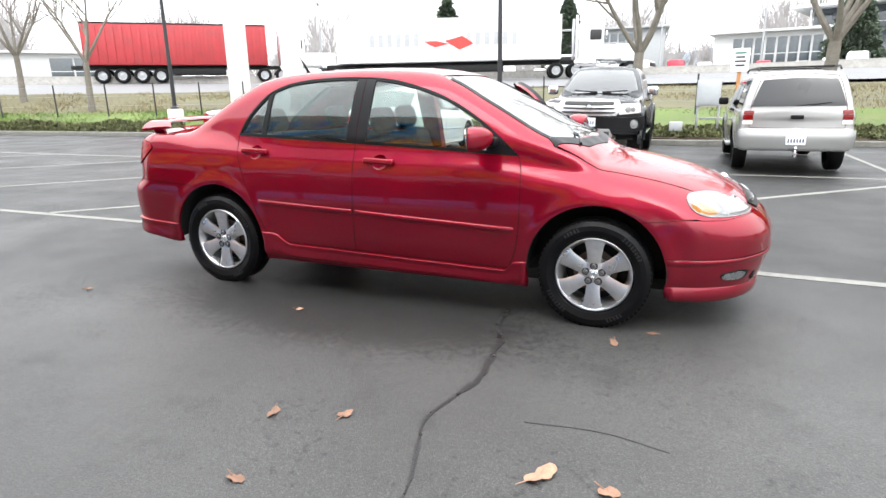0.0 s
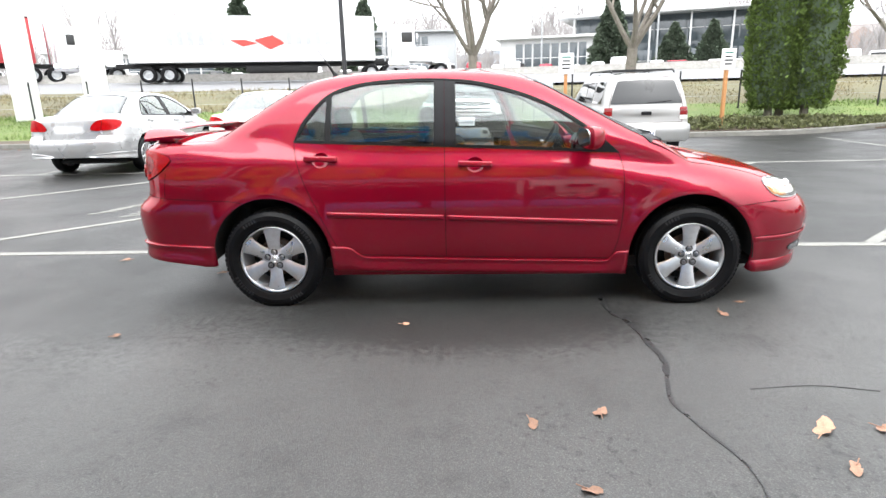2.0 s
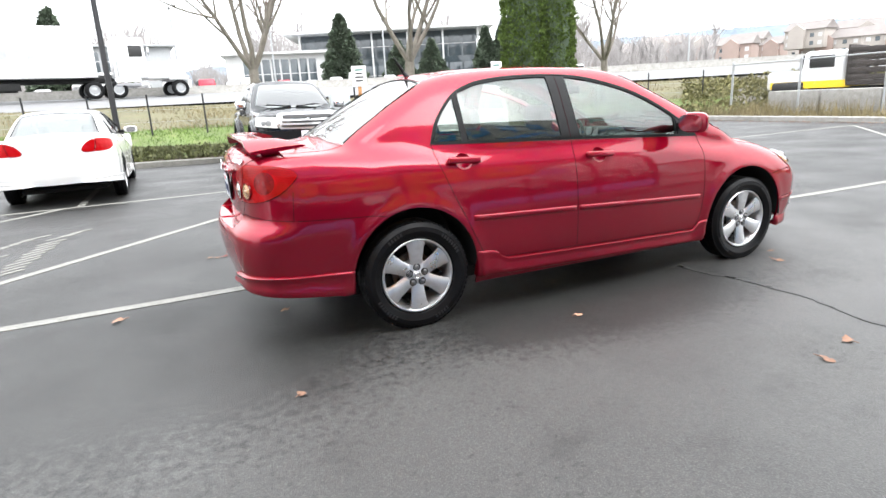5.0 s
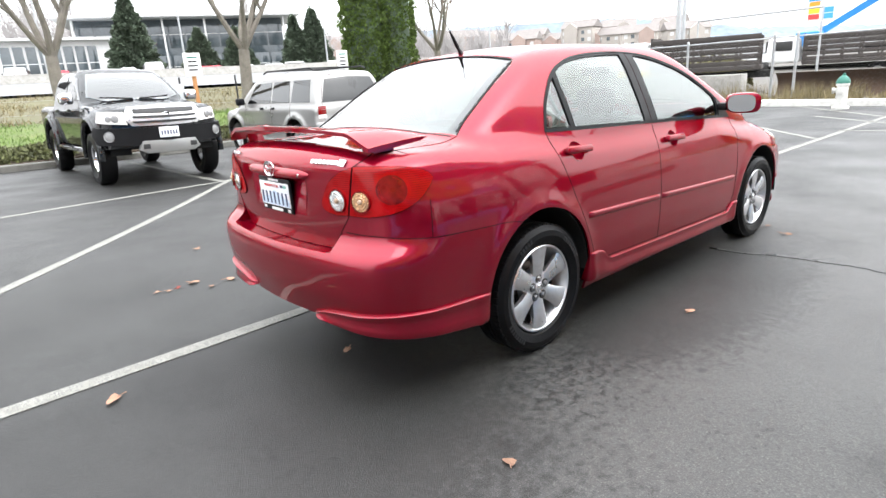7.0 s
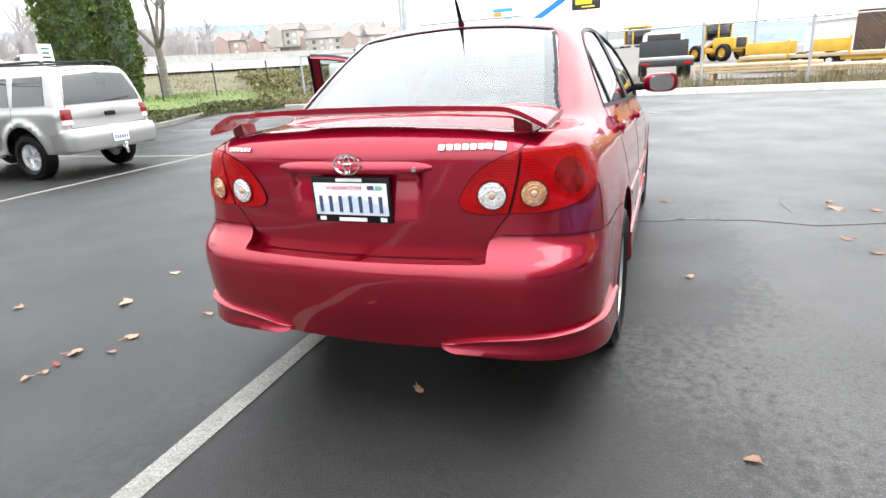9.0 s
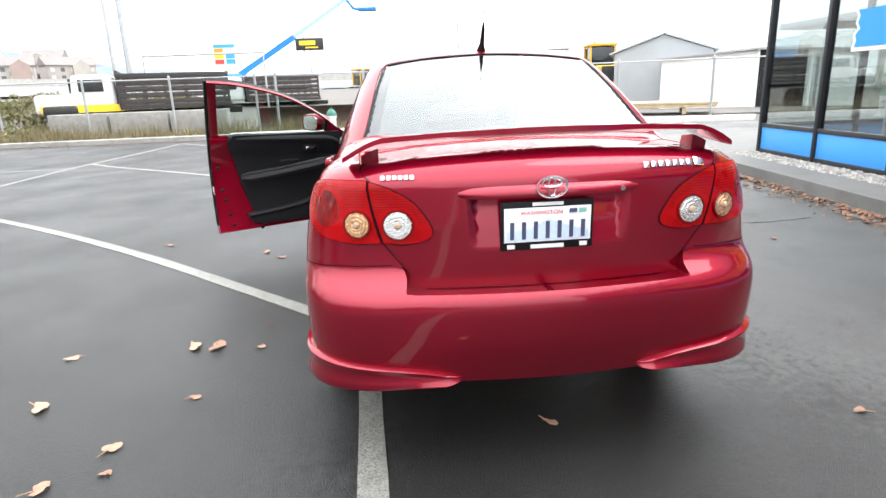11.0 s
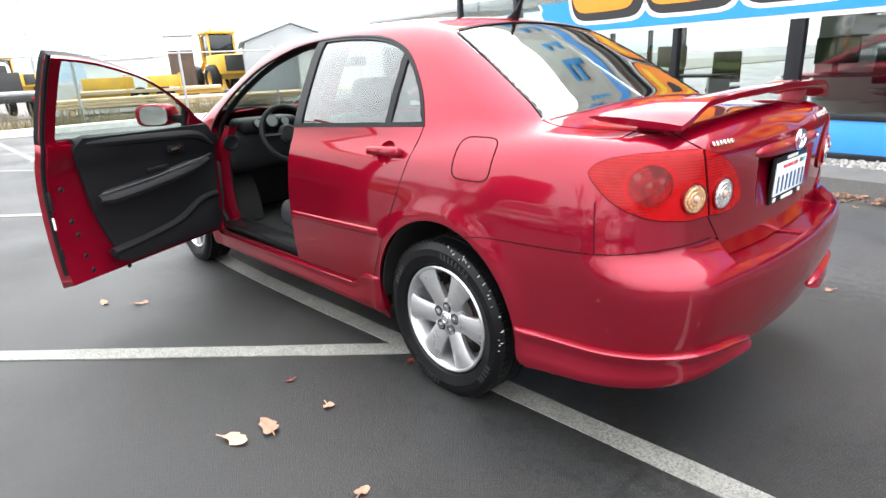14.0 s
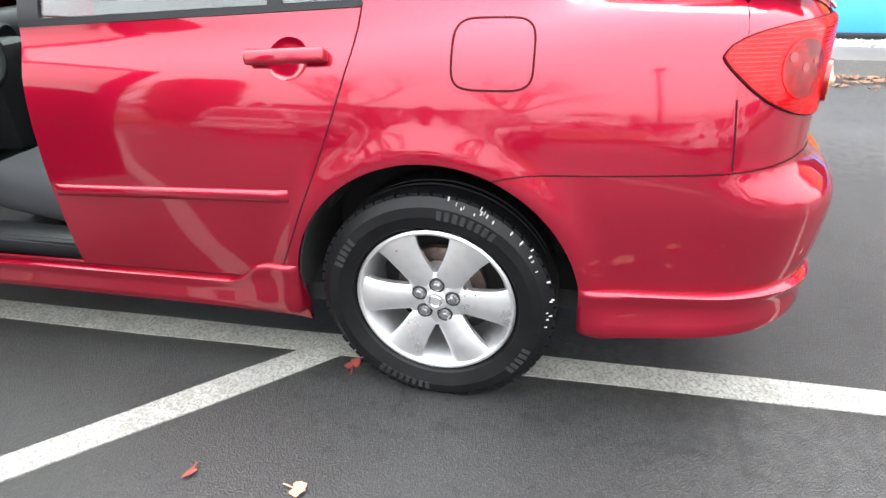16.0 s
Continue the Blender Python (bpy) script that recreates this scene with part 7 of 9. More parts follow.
def plain_wheel(parent, x, y, z, r, w, rim=.6, metal=None, bars=6):
    """A plainer wheel for vehicles farther off: tyre, rim dish, spokes."""
    wh = new("wheel")
    wh.parent = parent
    wh.matrix_local = pose(x, y, z, -90 if y > 0 else 90, 0, 0)
    bm = bmesh.new()
    h = w / 2
    turn(bm, [(r * rim, h * .7), (r * .72, h), (r * .93, h * .9), (r, h * .6), (r, -h * .6), (r * .93, -h * .9), (r * .72, -h), (r * rim, -h * .7)], 28, close=True)
    part("tyre", bm, RUBBER, wh)
    bm = bmesh.new()
    turn(bm, [(0, h * .35), (r * .12, h * .36), (r * .16, h * .2), (r * rim * .85, h * .1), (r * rim * .93, h * .7), (r * rim * 1.03, h * .74), (r * rim * 1.03, -h * .5), (0, -h * .5)], 28)
    part("rim", bm, metal or ALLOY, wh)
    for k in range(bars):
        bm = bmesh.new()
        box(bm, r * rim * .52, 0, h * .34, r * rim * .86, r * .11, h * .3, .01)
        for v in bm.verts:
            v.co = pose(0, 0, 0, 0, 0, 360 * k / bars) @ v.co
        part("spoke", bm, metal or ALLOY, wh)
    return wh


def utility(name, label, m, P, f, z0, xr, xf, axles, ar, az, zb, group=""):
    """The shell of an upright vehicle: sides and roof, tail and nose, arches and underside."""
    H = Hull(f, z0, end=min(-xr, xf) - .25)
    car = thing(name, label, "car", m)
    low = []
    x = xr
    low.append((xr, zb))
    for ax in axles:
        d = math.sqrt(max(ar * ar - (zb - az) ** 2, 0))
        a = math.atan2(zb - az, d)
        low.append((ax - d, zb))
        low += [(ax + ar * math.cos(math.pi - a - (math.pi - 2 * a) * i / 18), az + ar * math.sin(math.pi - a - (math.pi - 2 * a) * i / 18)) for i in range(1, 18)]
        low.append((ax + d, zb))
    low.append((xf, zb))
    up = .8 * math.pi / 2
    bottom = H.us(dense(low, .06, False))
    fv, rv = bottom[-1][1], bottom[0][1]
    front = [(xf, fv + (up - fv) * i / 24) for i in range(1, 25)]
    rear = [(xr, rv + (up - rv) * i / 24) for i in range(1, 25)]
    out = bottom + front + [(xf + (xr - xf) * i / 40, up) for i in range(1, 40)] + rear[::-1]
    for s in (False, True):
        H.panel("body_side", out, "u", P, car, step=.06, mirror=s)
        for nm, cutx, col, b0 in (("tail", xr, rear, bottom[0]), ("nose", xf, front, bottom[-1])):
            q = [tuple(p) for p in H.chart_u([b0] + col)]
            q[-1] = (q[-1][0], 0.0, q[-1][2])
            e = H.ends(q)
            sc = math.copysign(H.end + .75 * math.pi / 2, cutx)
            zt = e[-1][1]
            poly = e + [(sc, zt + (zb - zt) * i / 20) for i in range(1, 21)] + [(sc + (e[0][0] - sc) * i / 14, zb) for i in range(1, 14)]
            H.panel(nm, poly, "s", P, car, step=.05, mirror=s)
        for ax in axles:
            bm = bmesh.new()
            sg = -1 if s else 1
            rows = [[bm.verts.new((ax + r * math.cos(t), sg * yy, az + r * math.sin(t))) for t in (radians(-2 + 184 * i / 16) for i in range(17))] for yy, r in ((.80, ar), (.5, ar + .02), (.5, .05))]
            for a, b in zip(rows, rows[1:]):
                for i in range(16):
                    bm.faces.new((a[i], a[i + 1], b[i + 1], b[i]))
            part("arch_liner", bm, DARK, car)
    part("underbody", boxes(((xr + xf) / 2, 0, zb + .05, xf - xr - .2, 1.2, .2), bevel=.04), DARK, car)
    # added near-black box fills the shell in place of cabin shade
    part("cabin_shade", boxes(((xr + xf) / 2 - .4, 0, z0 - .1, (xf - xr) * .55, 1.2, .3), bevel=.05), DARK, car)
    return car, H


def suv_f(x, y, z):
    y = np.abs(y)
    wide = SUV_W(z) - .05 * np.maximum(np.abs(x) - 1.7, 0) ** 1.5
    for wx in (-1.42, 1.5):
        r = np.hypot(x - wx, z - .42)
        wide = wide + .045 * np.exp(-((r - .47) / .07) ** 2)
    low = y - wide
    low = smax(low, -x - (SUV_R(z) - .06 * y * y), .16)
    low = smax(low, x - (2.38 - .22 * y * y - .25 * np.maximum(z - .85, 0)), .3)
    low = smax(low, z - (SUV_D(x) - .06 * y * y), .10)
    low = smax(low, .32 - z, .05)
    high = smax(.8 * (z - (SUV_T(x) - .07 * y * y)), y - (SUV_F(z) - .03 * np.maximum(-x - 1.2, 0)), .12)
    high = smax(high, -x - (SUV_R(z) - .10 * y * y), .10)
    high = smax(high, .95 - z, .02)
    return smin(low, high, .03)


SUV_W = line_through([.3, .5, .75, 1.0, 1.15, 1.4], [.82, .875, .895, .885, .865, .8])
SUV_R = line_through([.3, .45, .62, .72, .78, 1.1, 1.45, 1.7, 1.85], [2.36, 2.42, 2.43, 2.41, 2.33, 2.31, 2.22, 2.12, 2.0])
SUV_D = line_through([-2.6, -2.0, 1.0, 1.3, 1.9, 2.3, 2.5], [1.1, 1.16, 1.17, 1.14, 1.07, .98, .8])
SUV_T = line_through([-2.6, -2.1, -1.0, 0, .45, .7, 1.3, 1.6, 1.9], [1.66, 1.74, 1.79, 1.785, 1.74, 1.62, 1.17, .9, .6])
SUV_F = line_through([.9, 1.1, 1.3, 1.6, 1.8], [.90, .865, .82, .735, .67])


def suv():
    car, H = utility("silver_suv", "silver four-wheel-drive estate with dark rear glass and a tow bar", pose(3.46, 10.05, -.155, 0, 0, 90), WARM_SILVER, suv_f, .95, -2.02, 1.9, (-1.42, 1.5), .44, .42, .42)
    mouldy = lambda uv: 0 * uv[:, 0]
    for s in (False, True):
        for a, b in ((-1.98, -1.27), (-1.19, -.42), (-.34, .42)):
            poly = dense([(a, 1.17), (b, 1.17), (b - (.02 if b < .3 else 0), 1.60), (a + .06, 1.60)], .06) if b < .3 else dense([(a, 1.17), (.78, 1.17), (.40, 1.58), (a, 1.60)], .06)
            H.panel("side_window", H.us(poly), "u", TINTED, car, step=.08, lift=.006, thick=.008, mirror=s)
        for px in (-1.23, -.38, .90):
            H.groove("panel_gap", H.us(dense([(px, .55), (px, 1.15)], .05, False)), "u", car, mirror=s, width=.008)
        H.panel("side_moulding", H.us(dense([(-.88, .66), (1.0, .66), (1.0, .73), (-.88, .73)], .05)), "u", GREY_BUMPER, car, lift=.012, thick=.016, mirror=s, swell=mouldy)
        for px in (-.48, .05):
            c = H.side([(px, 1.06)])[0] * [1, -1 if s else 1, 1]
            part("handle", boxes((c[0], c[1], c[2], .15, .04, .05), bevel=.012), BLACK_TRIM, car)
        # rear lamps, red over white, on the corners
        for z0, z1, mt in ((.86, .93, CLEAR_LENS), (.935, 1.02, DARK_LENS), (1.025, 1.09, DARK_LENS)):
            lamp = H.ends(dense([(-2.28, .855, z0), (-2.33, .70, z0), (-2.32, .70, z1), (-2.27, .85, z1)], .03))
            H.panel("tail_lamp", lamp, "s", mt, car, step=.03, lift=.010, thick=.02, mirror=s, label="red tail lamp")
        H.panel("headlamp", H.ends(dense([(2.2, .80, .86), (2.3, .52, .86), (2.27, .52, .98), (2.18, .78, .99)], .04)), "s", HEAD_LENS, car, step=.04, lift=.008, mirror=s)
        rw = H.ends(dense([(-2.25, 0, 1.16), (-2.25, .70, 1.16), (-2.18, .60, 1.60), (-2.16, 0, 1.63)], .05))
        H.panel("rear_window", rw, "s", TINTED, car, step=.06, lift=.008, thick=.01, mirror=s)
        H.groove("tailgate_gap", H.ends(dense([(-2.14, 0, 1.71), (-2.18, .66, 1.66), (-2.28, .74, 1.1), (-2.32, .74, .80), (-2.33, 0, .79)], .04, False)), "s", car, mirror=s, width=.01)
        bumper = H.ends(dense([(-2.35, 0, .46), (-2.35, .75, .46), (-2.05, .9, .50), (-2.05, .9, .72), (-2.35, .75, .745), (-2.4, 0, .745)], .05))
        H.panel("rear_bumper", bumper, "s", GREY_BUMPER, car, step=.05, lift=.035, thick=.06, mirror=s, swell=mouldy)
        H.panel("windscreen", H.ut(dense([(.62, 0), (.60, .60), (1.18, .72), (1.30, 0)], .06)), "u", TINTED, car, step=.08, lift=.006, thick=.008, mirror=s)
        bm = bmesh.new()
        sg = -1 if s else 1
        tube(bm, [(-1.9, sg * .62, 1.77), (-1.8, sg * .62, 1.82), (.1, sg * .62, 1.835), (.25, sg * .62, 1.79)], .018, 8)
        part("roof_rail", bm, BLACK_TRIM, car)
        bm = bmesh.new()
        box(bm, .86, sg * 1.0, 1.22, .12, .2, .16, .04)
        part("door_mirror", bm, BLACK_TRIM, car)
        part("running_board", boxes((.05, sg * .90, .40, 1.7, .14, .06), bevel=.02), GREY_BUMPER, car)
        for ax in (-1.42, 1.5):
            plain_wheel(car, ax, sg * .77, .37, .37, .25, .56, None, 5)
    for rx in (-1.4, -.3):
        bm = bmesh.new()
        tube(bm, [(rx, -.62, 1.83), (rx, .62, 1.83)], .016, 6)
        part("roof_bar", bm, BLACK_TRIM, car)
    c = H.chart_s(H.ends([(-2.3, 0.0, 1.0)]))[0]
    part("tailgate_handle", boxes((c[0] - .01, 0, .98, .03, .2, .07), bevel=.014), BLACK_TRIM, car)
    part("number_plate", boxes((-2.475, 0, .60, .01, .30, .15), bevel=.003), PLATE, car, "white plate with dark bars")
    for k in range(6):
        part("plate_bar", boxes((-2.482, -.11 + .044 * k, .595, .004, .022, .06)), PLATE_INK, car, smooth=False)
    bm = bmesh.new()
    tube(bm, [(-2.2, 0, .42), (-2.5, 0, .42), (-2.55, 0, .40)], .03, 8)
    turn(bm, [(0, .1), (.025, .08), (.03, .05), (.012, .03), (.02, 0), (.02, -.1)], 12, Matrix.Translation((-2.55, 0, .42)))
    part("tow_bar", bm, CHROME, car)
    bm = bmesh.new()
    tube(bm, [(-2.30, .02, 1.17), (-2.30, -.25, 1.19), (-2.285, -.48, 1.22)], .012, 6)
    part("rear_wiper", bm, BLACK_TRIM, car)
    part("grille", boxes((2.30, 0, .90, .06, .9, .18), bevel=.02), CHROME, car)


suv()


def pick_f(x, y, z):
    y = np.abs(y)
    wide = PICK_W(z)
    for wx in (-1.62, 1.63):
        r = np.hypot(x - wx, z - .47)
        wide = wide + .055 * np.exp(-((r - .53) / .08) ** 2)
    low = y - wide
    low = smax(low, -x - 2.75, .08)
    low = smax(low, x - (2.46 - .30 * y * y - .35 * np.maximum(z - .95, 0) ** 1.2), .16)
    low = smax(low, z - (PICK_D(x) - .05 * y * y), .09)
    low = smax(low, .46 - z, .05)
    high = smax(.8 * (z - (PICK_T(x) - .09 * y * y)), y - PICK_F(z), .12)
    high = smax(high, 1.0 - z, .02)
    return smin(low, high, .03)


PICK_W = line_through([.4, .6, .9, 1.1, 1.25, 1.5], [.84, .885, .90, .885, .86, .8])
PICK_D = line_through([-3, -1.2, .8, 1.0, 1.6, 2.2, 2.45, 2.6], [1.22, 1.22, 1.24, 1.24, 1.21, 1.15, 1.10, .9])
PICK_T = line_through([-1.7, -1.42, -1.28, -1.0, -.5, .1, .4, 1.05, 1.3, 1.5], [.6, 1.2, 1.70, 1.775, 1.80, 1.775, 1.67, 1.26, 1.0, .6])
PICK_F = line_through([.9, 1.2, 1.4, 1.7, 1.9], [.93, .85, .79, .69, .6])


SKY_GLASS = glass("sloping_windscreen", (.5, .55, .55), .11, 2.8)


def pickup():
    car, H = utility("black_pickup", "black four-door pickup with chrome grille and knobbly tyres", pose(-.12, 10.72, -.137, 0, 0, -90) @ pose(0, 0, 0, -1.3, 0, 0) @ Matrix.Diagonal((1.06, 1.06, 1.13, 1)), BLACK_PAINT, pick_f, 1.0, -2.6, 2.05, (-1.62, 1.63), .50, .47, .56)
    mouldy = lambda uv: 0 * uv[:, 0]
    for s in (False, True):
        sg = -1 if s else 1
        H.panel("side_window", H.us(dense([(-1.18, 1.27), (-.26, 1.27), (-.26, 1.66), (-1.0, 1.66)], .06)), "u", TINTED, car, step=.08, lift=.006, thick=.008, mirror=s)
        H.panel("side_window", H.us(dense([(-.18, 1.27), (.86, 1.27), (.33, 1.63), (-.18, 1.66)], .06)), "u", TINTED, car, step=.08, lift=.006, thick=.008, mirror=s)
        for px, z1 in ((-1.25, 1.2), (-.22, 1.25), (.88, 1.22), (-1.42, 1.2)):
            H.groove("panel_gap", H.us(dense([(px, .62), (px, z1)], .05, False)), "u", car, mirror=s, width=.01)
        H.panel("windscreen", H.ut(dense([(.36, 0), (.33, .56), (.92, .74), (1.06, .5), (1.10, 0)], .06)), "u", SKY_GLASS, car, step=.08, lift=.008, thick=.008, mirror=s)
        # dark sheet on the closed shell stands in for the shaded cabin
        H.panel("dark_cabin_backing", H.ut(dense([(.40, 0), (.37, .54), (.92, .71), (1.05, .5), (1.07, 0)], .06)), "u", CABIN, car, step=.1, lift=.001, thick=.004, mirror=s)
        H.panel("headlamp", H.ends(dense([(2.05, .86, .94), (2.36, .53, .895), (2.30, .54, 1.07), (2.08, .84, 1.09)], .04)), "s", CLEAR_LENS, car, step=.04, lift=.012, thick=.03, mirror=s, label="large clear headlamp")
        H.panel("lower_bumper", H.ends(dense([(2.4, 0, .60), (2.25, .6, .60), (2.05, .88, .64), (2.05, .9, .86), (2.3, .6, .85), (2.45, 0, .85)], .05)), "s", BLACK_TRIM, car, step=.05, lift=.05, thick=.06, mirror=s, swell=mouldy)
        H.panel("grille_frame", H.ends(dense([(2.42, 0, .865), (2.36, .47, .875), (2.30, .515, .98), (2.28, .49, 1.115), (2.33, 0, 1.14)], .04)), "s", ALLOY, car, step=.04, lift=.03, thick=.03, mirror=s, swell=mouldy)
        for z0, z1 in ((.905, .942), (.968, 1.004), (1.032, 1.085)):
            H.panel("grille_slot", H.ends(dense([(2.4, 0, z0), (2.36, .43, z0 + .01), (2.33, .43, z1), (2.36, 0, z1)], .04)), "s", INK, car, step=.03, lift=.050, thick=.03, mirror=s)
        for yy, r in ((.62, .055), (.76, .045)):
            c = H.chart_s(H.ends([(2.25, yy, .985)]))[0] * [1, sg, 1]
            bm = bmesh.new()
            turn(bm, [(0, .03), (r * .7, .026), (r, .01), (r, -.02)], 18, Matrix.Translation((c[0] + .008, c[1], c[2])) @ pose(0, 0, 0, 0, 90, sg * 22))
            part("lamp_bowl", bm, HEAD_LENS, car)
        c = H.chart_s(H.ends([(2.2, .70, .74)]))[0] * [1, sg, 1]
        bm = bmesh.new()
        turn(bm, [(0, .012), (.05, .010), (.065, 0), (.075, .012), (.08, -.02)], 20, Matrix.Translation((c[0] + .05, c[1] + sg * .02, c[2])) @ pose(0, 0, 0, 0, 90, sg * 28))
        part("fog_lamp", bm, HEAD_LENS, car)
        bm = bmesh.new()
        box(bm, .80, sg * 1.02, 1.30, .13, .22, .17, .05, segs=3)
        part("door_mirror", bm, CHROME, car)
        bm = bmesh.new()
        tube(bm, [(1.15, sg * .92, .50), (-.95, sg * .92, .50)], .04, 8)
        part("side_step", bm, CHROME, car)
        for px in (-.9, .1):
            q = H.side([(px, 1.12)])[0] * [1, sg, 1]
            part("handle", boxes((q[0], q[1], q[2], .17, .05, .04), bevel=.014), BLACK_PAINT, car)
        for ax in (-1.62, 1.63):
            plain_wheel(car, ax, sg * .82, .40, .40, .27, .52, CHROME, 6)
            n = 20
            bm = bmesh.new()
            tube(bm, [(ax + .52 * math.cos(radians(-8 + 196 * i / n)), sg * .93, .47 + .52 * math.sin(radians(-8 + 196 * i / n))) for i in range(n + 1)], .05, 8)
            part("wheel_flare", bm, BLACK_PAINT, car)
        bm = bmesh.new()
        tube(bm, [(1.06, sg * .05, 1.27), (.98, sg * .55, 1.30)], .012, 6)
        part("wiper", bm, BLACK_TRIM, car)
    q = H.chart_s(H.ends([(2.4, 0.0, .75)]))[0]
    bm = bmesh.new()
    prism(bm, [(-.40, .655), (.40, .655), (.47, .53), (.36, .47), (-.36, .47), (-.47, .53)], .10, Matrix.Translation((q[0] - .05, 0, 0)) @ pose(0, 0, 0, 90, 0, 90), .012)
    plate = part("skid_plate", bm, GREY_BUMPER, car)
    for y in (-.36, .36):
        part("skid_vent", boxes((q[0] + .05, y, .575, .012, .10, .07), bevel=.004), INK, plate)
    part("number_plate", boxes((q[0] + .06, 0, .765, .012, .30, .15), bevel=.003), PLATE, car, "white plate with dark bars")
    for k in range(6):
        part("plate_bar", boxes((q[0] + .068, -.11 + .044 * k, .76, .004, .022, .06)), PLATE_INK, car, smooth=False)
    bm = bmesh.new()
    turn(bm, [(.05, 0), (.06, .012), (.07, 0)], 20, Matrix.Translation((q[0] + .02, 0, .99)) @ pose(0, 0, 0, 0, 90, 0))
    part("emblem", bm, CHROME, car)


pickup()
sedan("silver_sedan", "silver four-door sedan parked facing the lawn", pose(-7.15, 8.2, 0, 0, 0, 91), SILVER, detail=False, stretch=(1.07, 1.07, 1.0), spokes=10)
sedan("white_sedan", "white four-door sedan parked facing the lawn", pose(-4.3, 9.1, -.03, 0, 0, 91), WHITE_PAINT, detail=False, stretch=(1.06, 1.06, 1.0), spokes=10)


# ---- highway traffic ----
CONTAINER = material("red_container", (.38, .035, .040), .6, var=.15, scale=.7, fine=30, dirt=((.2, .05, .05), .4))
TRAILER_WHITE = material("white_trailer", (.72, .72, .72), .5, var=.06, scale=.5, fine=20, dirt=((.45, .44, .42), .3))
TRUCK_WHITE = material("white_cab_paint", (.72, .72, .72), .3, var=.05, coat=.6)


def on_road(az, r, turn_deg=0):
    a = radians(az)
    z = 1.7 + .8 * min(max((r - road_in(a)) / 12, 0), 1)
    x, y, _ = polar(a, r, 0)
    return pose(x, y, z, 0, 0, -az + turn_deg)


def semi(name, label, m, box_mat, ribs, long, nose=True, marks=False):
    """A tractor and trailer; the trailer's middle at the origin, x forwards."""
    t = thing(name, label, "truck", m)
    h0, h1 = 1.25, 4.0
    part("container", boxes((0, 0, (h0 + h1) / 2, long, 2.5, h1 - h0), bevel=.04), box_mat, t)
    if ribs:
        n = int(long / .55)
        for k in range(n):
            x = -long / 2 + .3 + (long - .6) * k / (n - 1)
            for s in (-1, 1):
                part("rib", boxes((x, s * 1.27, (h0 + h1) / 2, .26, .06, h1 - h0 - .3), bevel=.02), box_mat, t)
    part("top_rail", boxes((0, 0, h1 + .02, long, 2.54, .1), bevel=.02), DARK if ribs else box_mat, t)
    part("chassis", boxes((.5, 0, 1.1, long + 3, 1.0, .25), bevel=.02), DARK, t)
    xs = [-long / 2 + 1.0 + 1.25 * k for k in range(4 if ribs else 2)] + [long / 2 - .3, long / 2 + 1.0, long / 2 + 4.6]
    for x in xs:
        for s in (-1, 1):
            plain_wheel(t, x, s * 1.05, .52, .52, .35, .55, GREY_TRIM, 0)
    for s in (-1, 1):
        part("side_guard", boxes((long * .1, s * 1.1, .8, long * .3, .08, .4), bevel=.01), DARK, t)
    c = long / 2
    bm = bmesh.new()
    box(bm, c + 2.0, 0, 2.35, 1.7, 2.35, 2.4, .12, taper=.94, segs=3)
    part("cab", bm, TRUCK_WHITE, t)
    bm = bmesh.new()
    box(bm, c + 3.9, 0, 1.62, 2.5, 1.9, 1.05, .18, segs=3)
    part("bonnet", bm, TRUCK_WHITE, t)
    part("windscreen", boxes((c + 2.84, 0, 2.75, .08, 1.9, .75), bevel=.03), INK, t)
    for s in (-1, 1):
        part("cab_window", boxes((c + 2.25, s * 1.15, 2.75, .75, .06, .65), bevel=.02), INK, t)
        part("fuel_tank", boxes((c + 1.6, s * 1.0, .95, 1.5, .5, .55), bevel=.15), CHROME, t)
        part("mudguard", boxes((c + 4.6, s * 1.0, 1.15, 1.2, .42, .3), bevel=.12), TRUCK_WHITE, t)
        bm = bmesh.new()
        tube(bm, [(c + 1.0, s * 1.15, 1.2), (c + 1.0, s * 1.15, 4.0)], .09, 8)
        part("exhaust_pipe", bm, CHROME, t)
        part("side_mirror", boxes((c + 2.9, s * 1.4, 2.7, .1, .2, .5), bevel=.03), CHROME, t)
    part("grille", boxes((c + 5.14, 0, 1.62, .06, 1.2, .85), bevel=.02), GREY_TRIM, t)
    part("bumper", boxes((c + 5.2, 0, .75, .25, 2.3, .45), bevel=.05), TRUCK_WHITE, t)
    if marks:
        for s in (-1, 1):
            for k, dx in enumerate((1.1, -.6)):
                bm = bmesh.new()
                prism(bm, [(dx - 1.2 + k * .2, 2.6), (dx, 2.9 - .3 * k), (dx + .75, 2.4), (dx - .2, 2.0 + .2 * k)], .02, Matrix.Translation((0, s * 1.27, 0)) @ pose(0, 0, 0, 90, 0, 0))
                part("red_diamond", bm, FLAG_RED, t)
            for k in range(12):
                part("letter_bar", boxes((-5.2 + .62 * k + (3.0 if k > 5 else 0), s * 1.262, 2.7, .34, .01, .85)), GREY_TRIM, t, smooth=False)
    return t


semi("container_truck", "white lorry hauling a ribbed red container on the highway", on_road(-41, 46), CONTAINER, True, 12.2)
semi("box_truck", "white lorry with a long white trailer on the highway", on_road(-15.5, 42), TRAILER_WHITE, False, 15.5, marks=True)


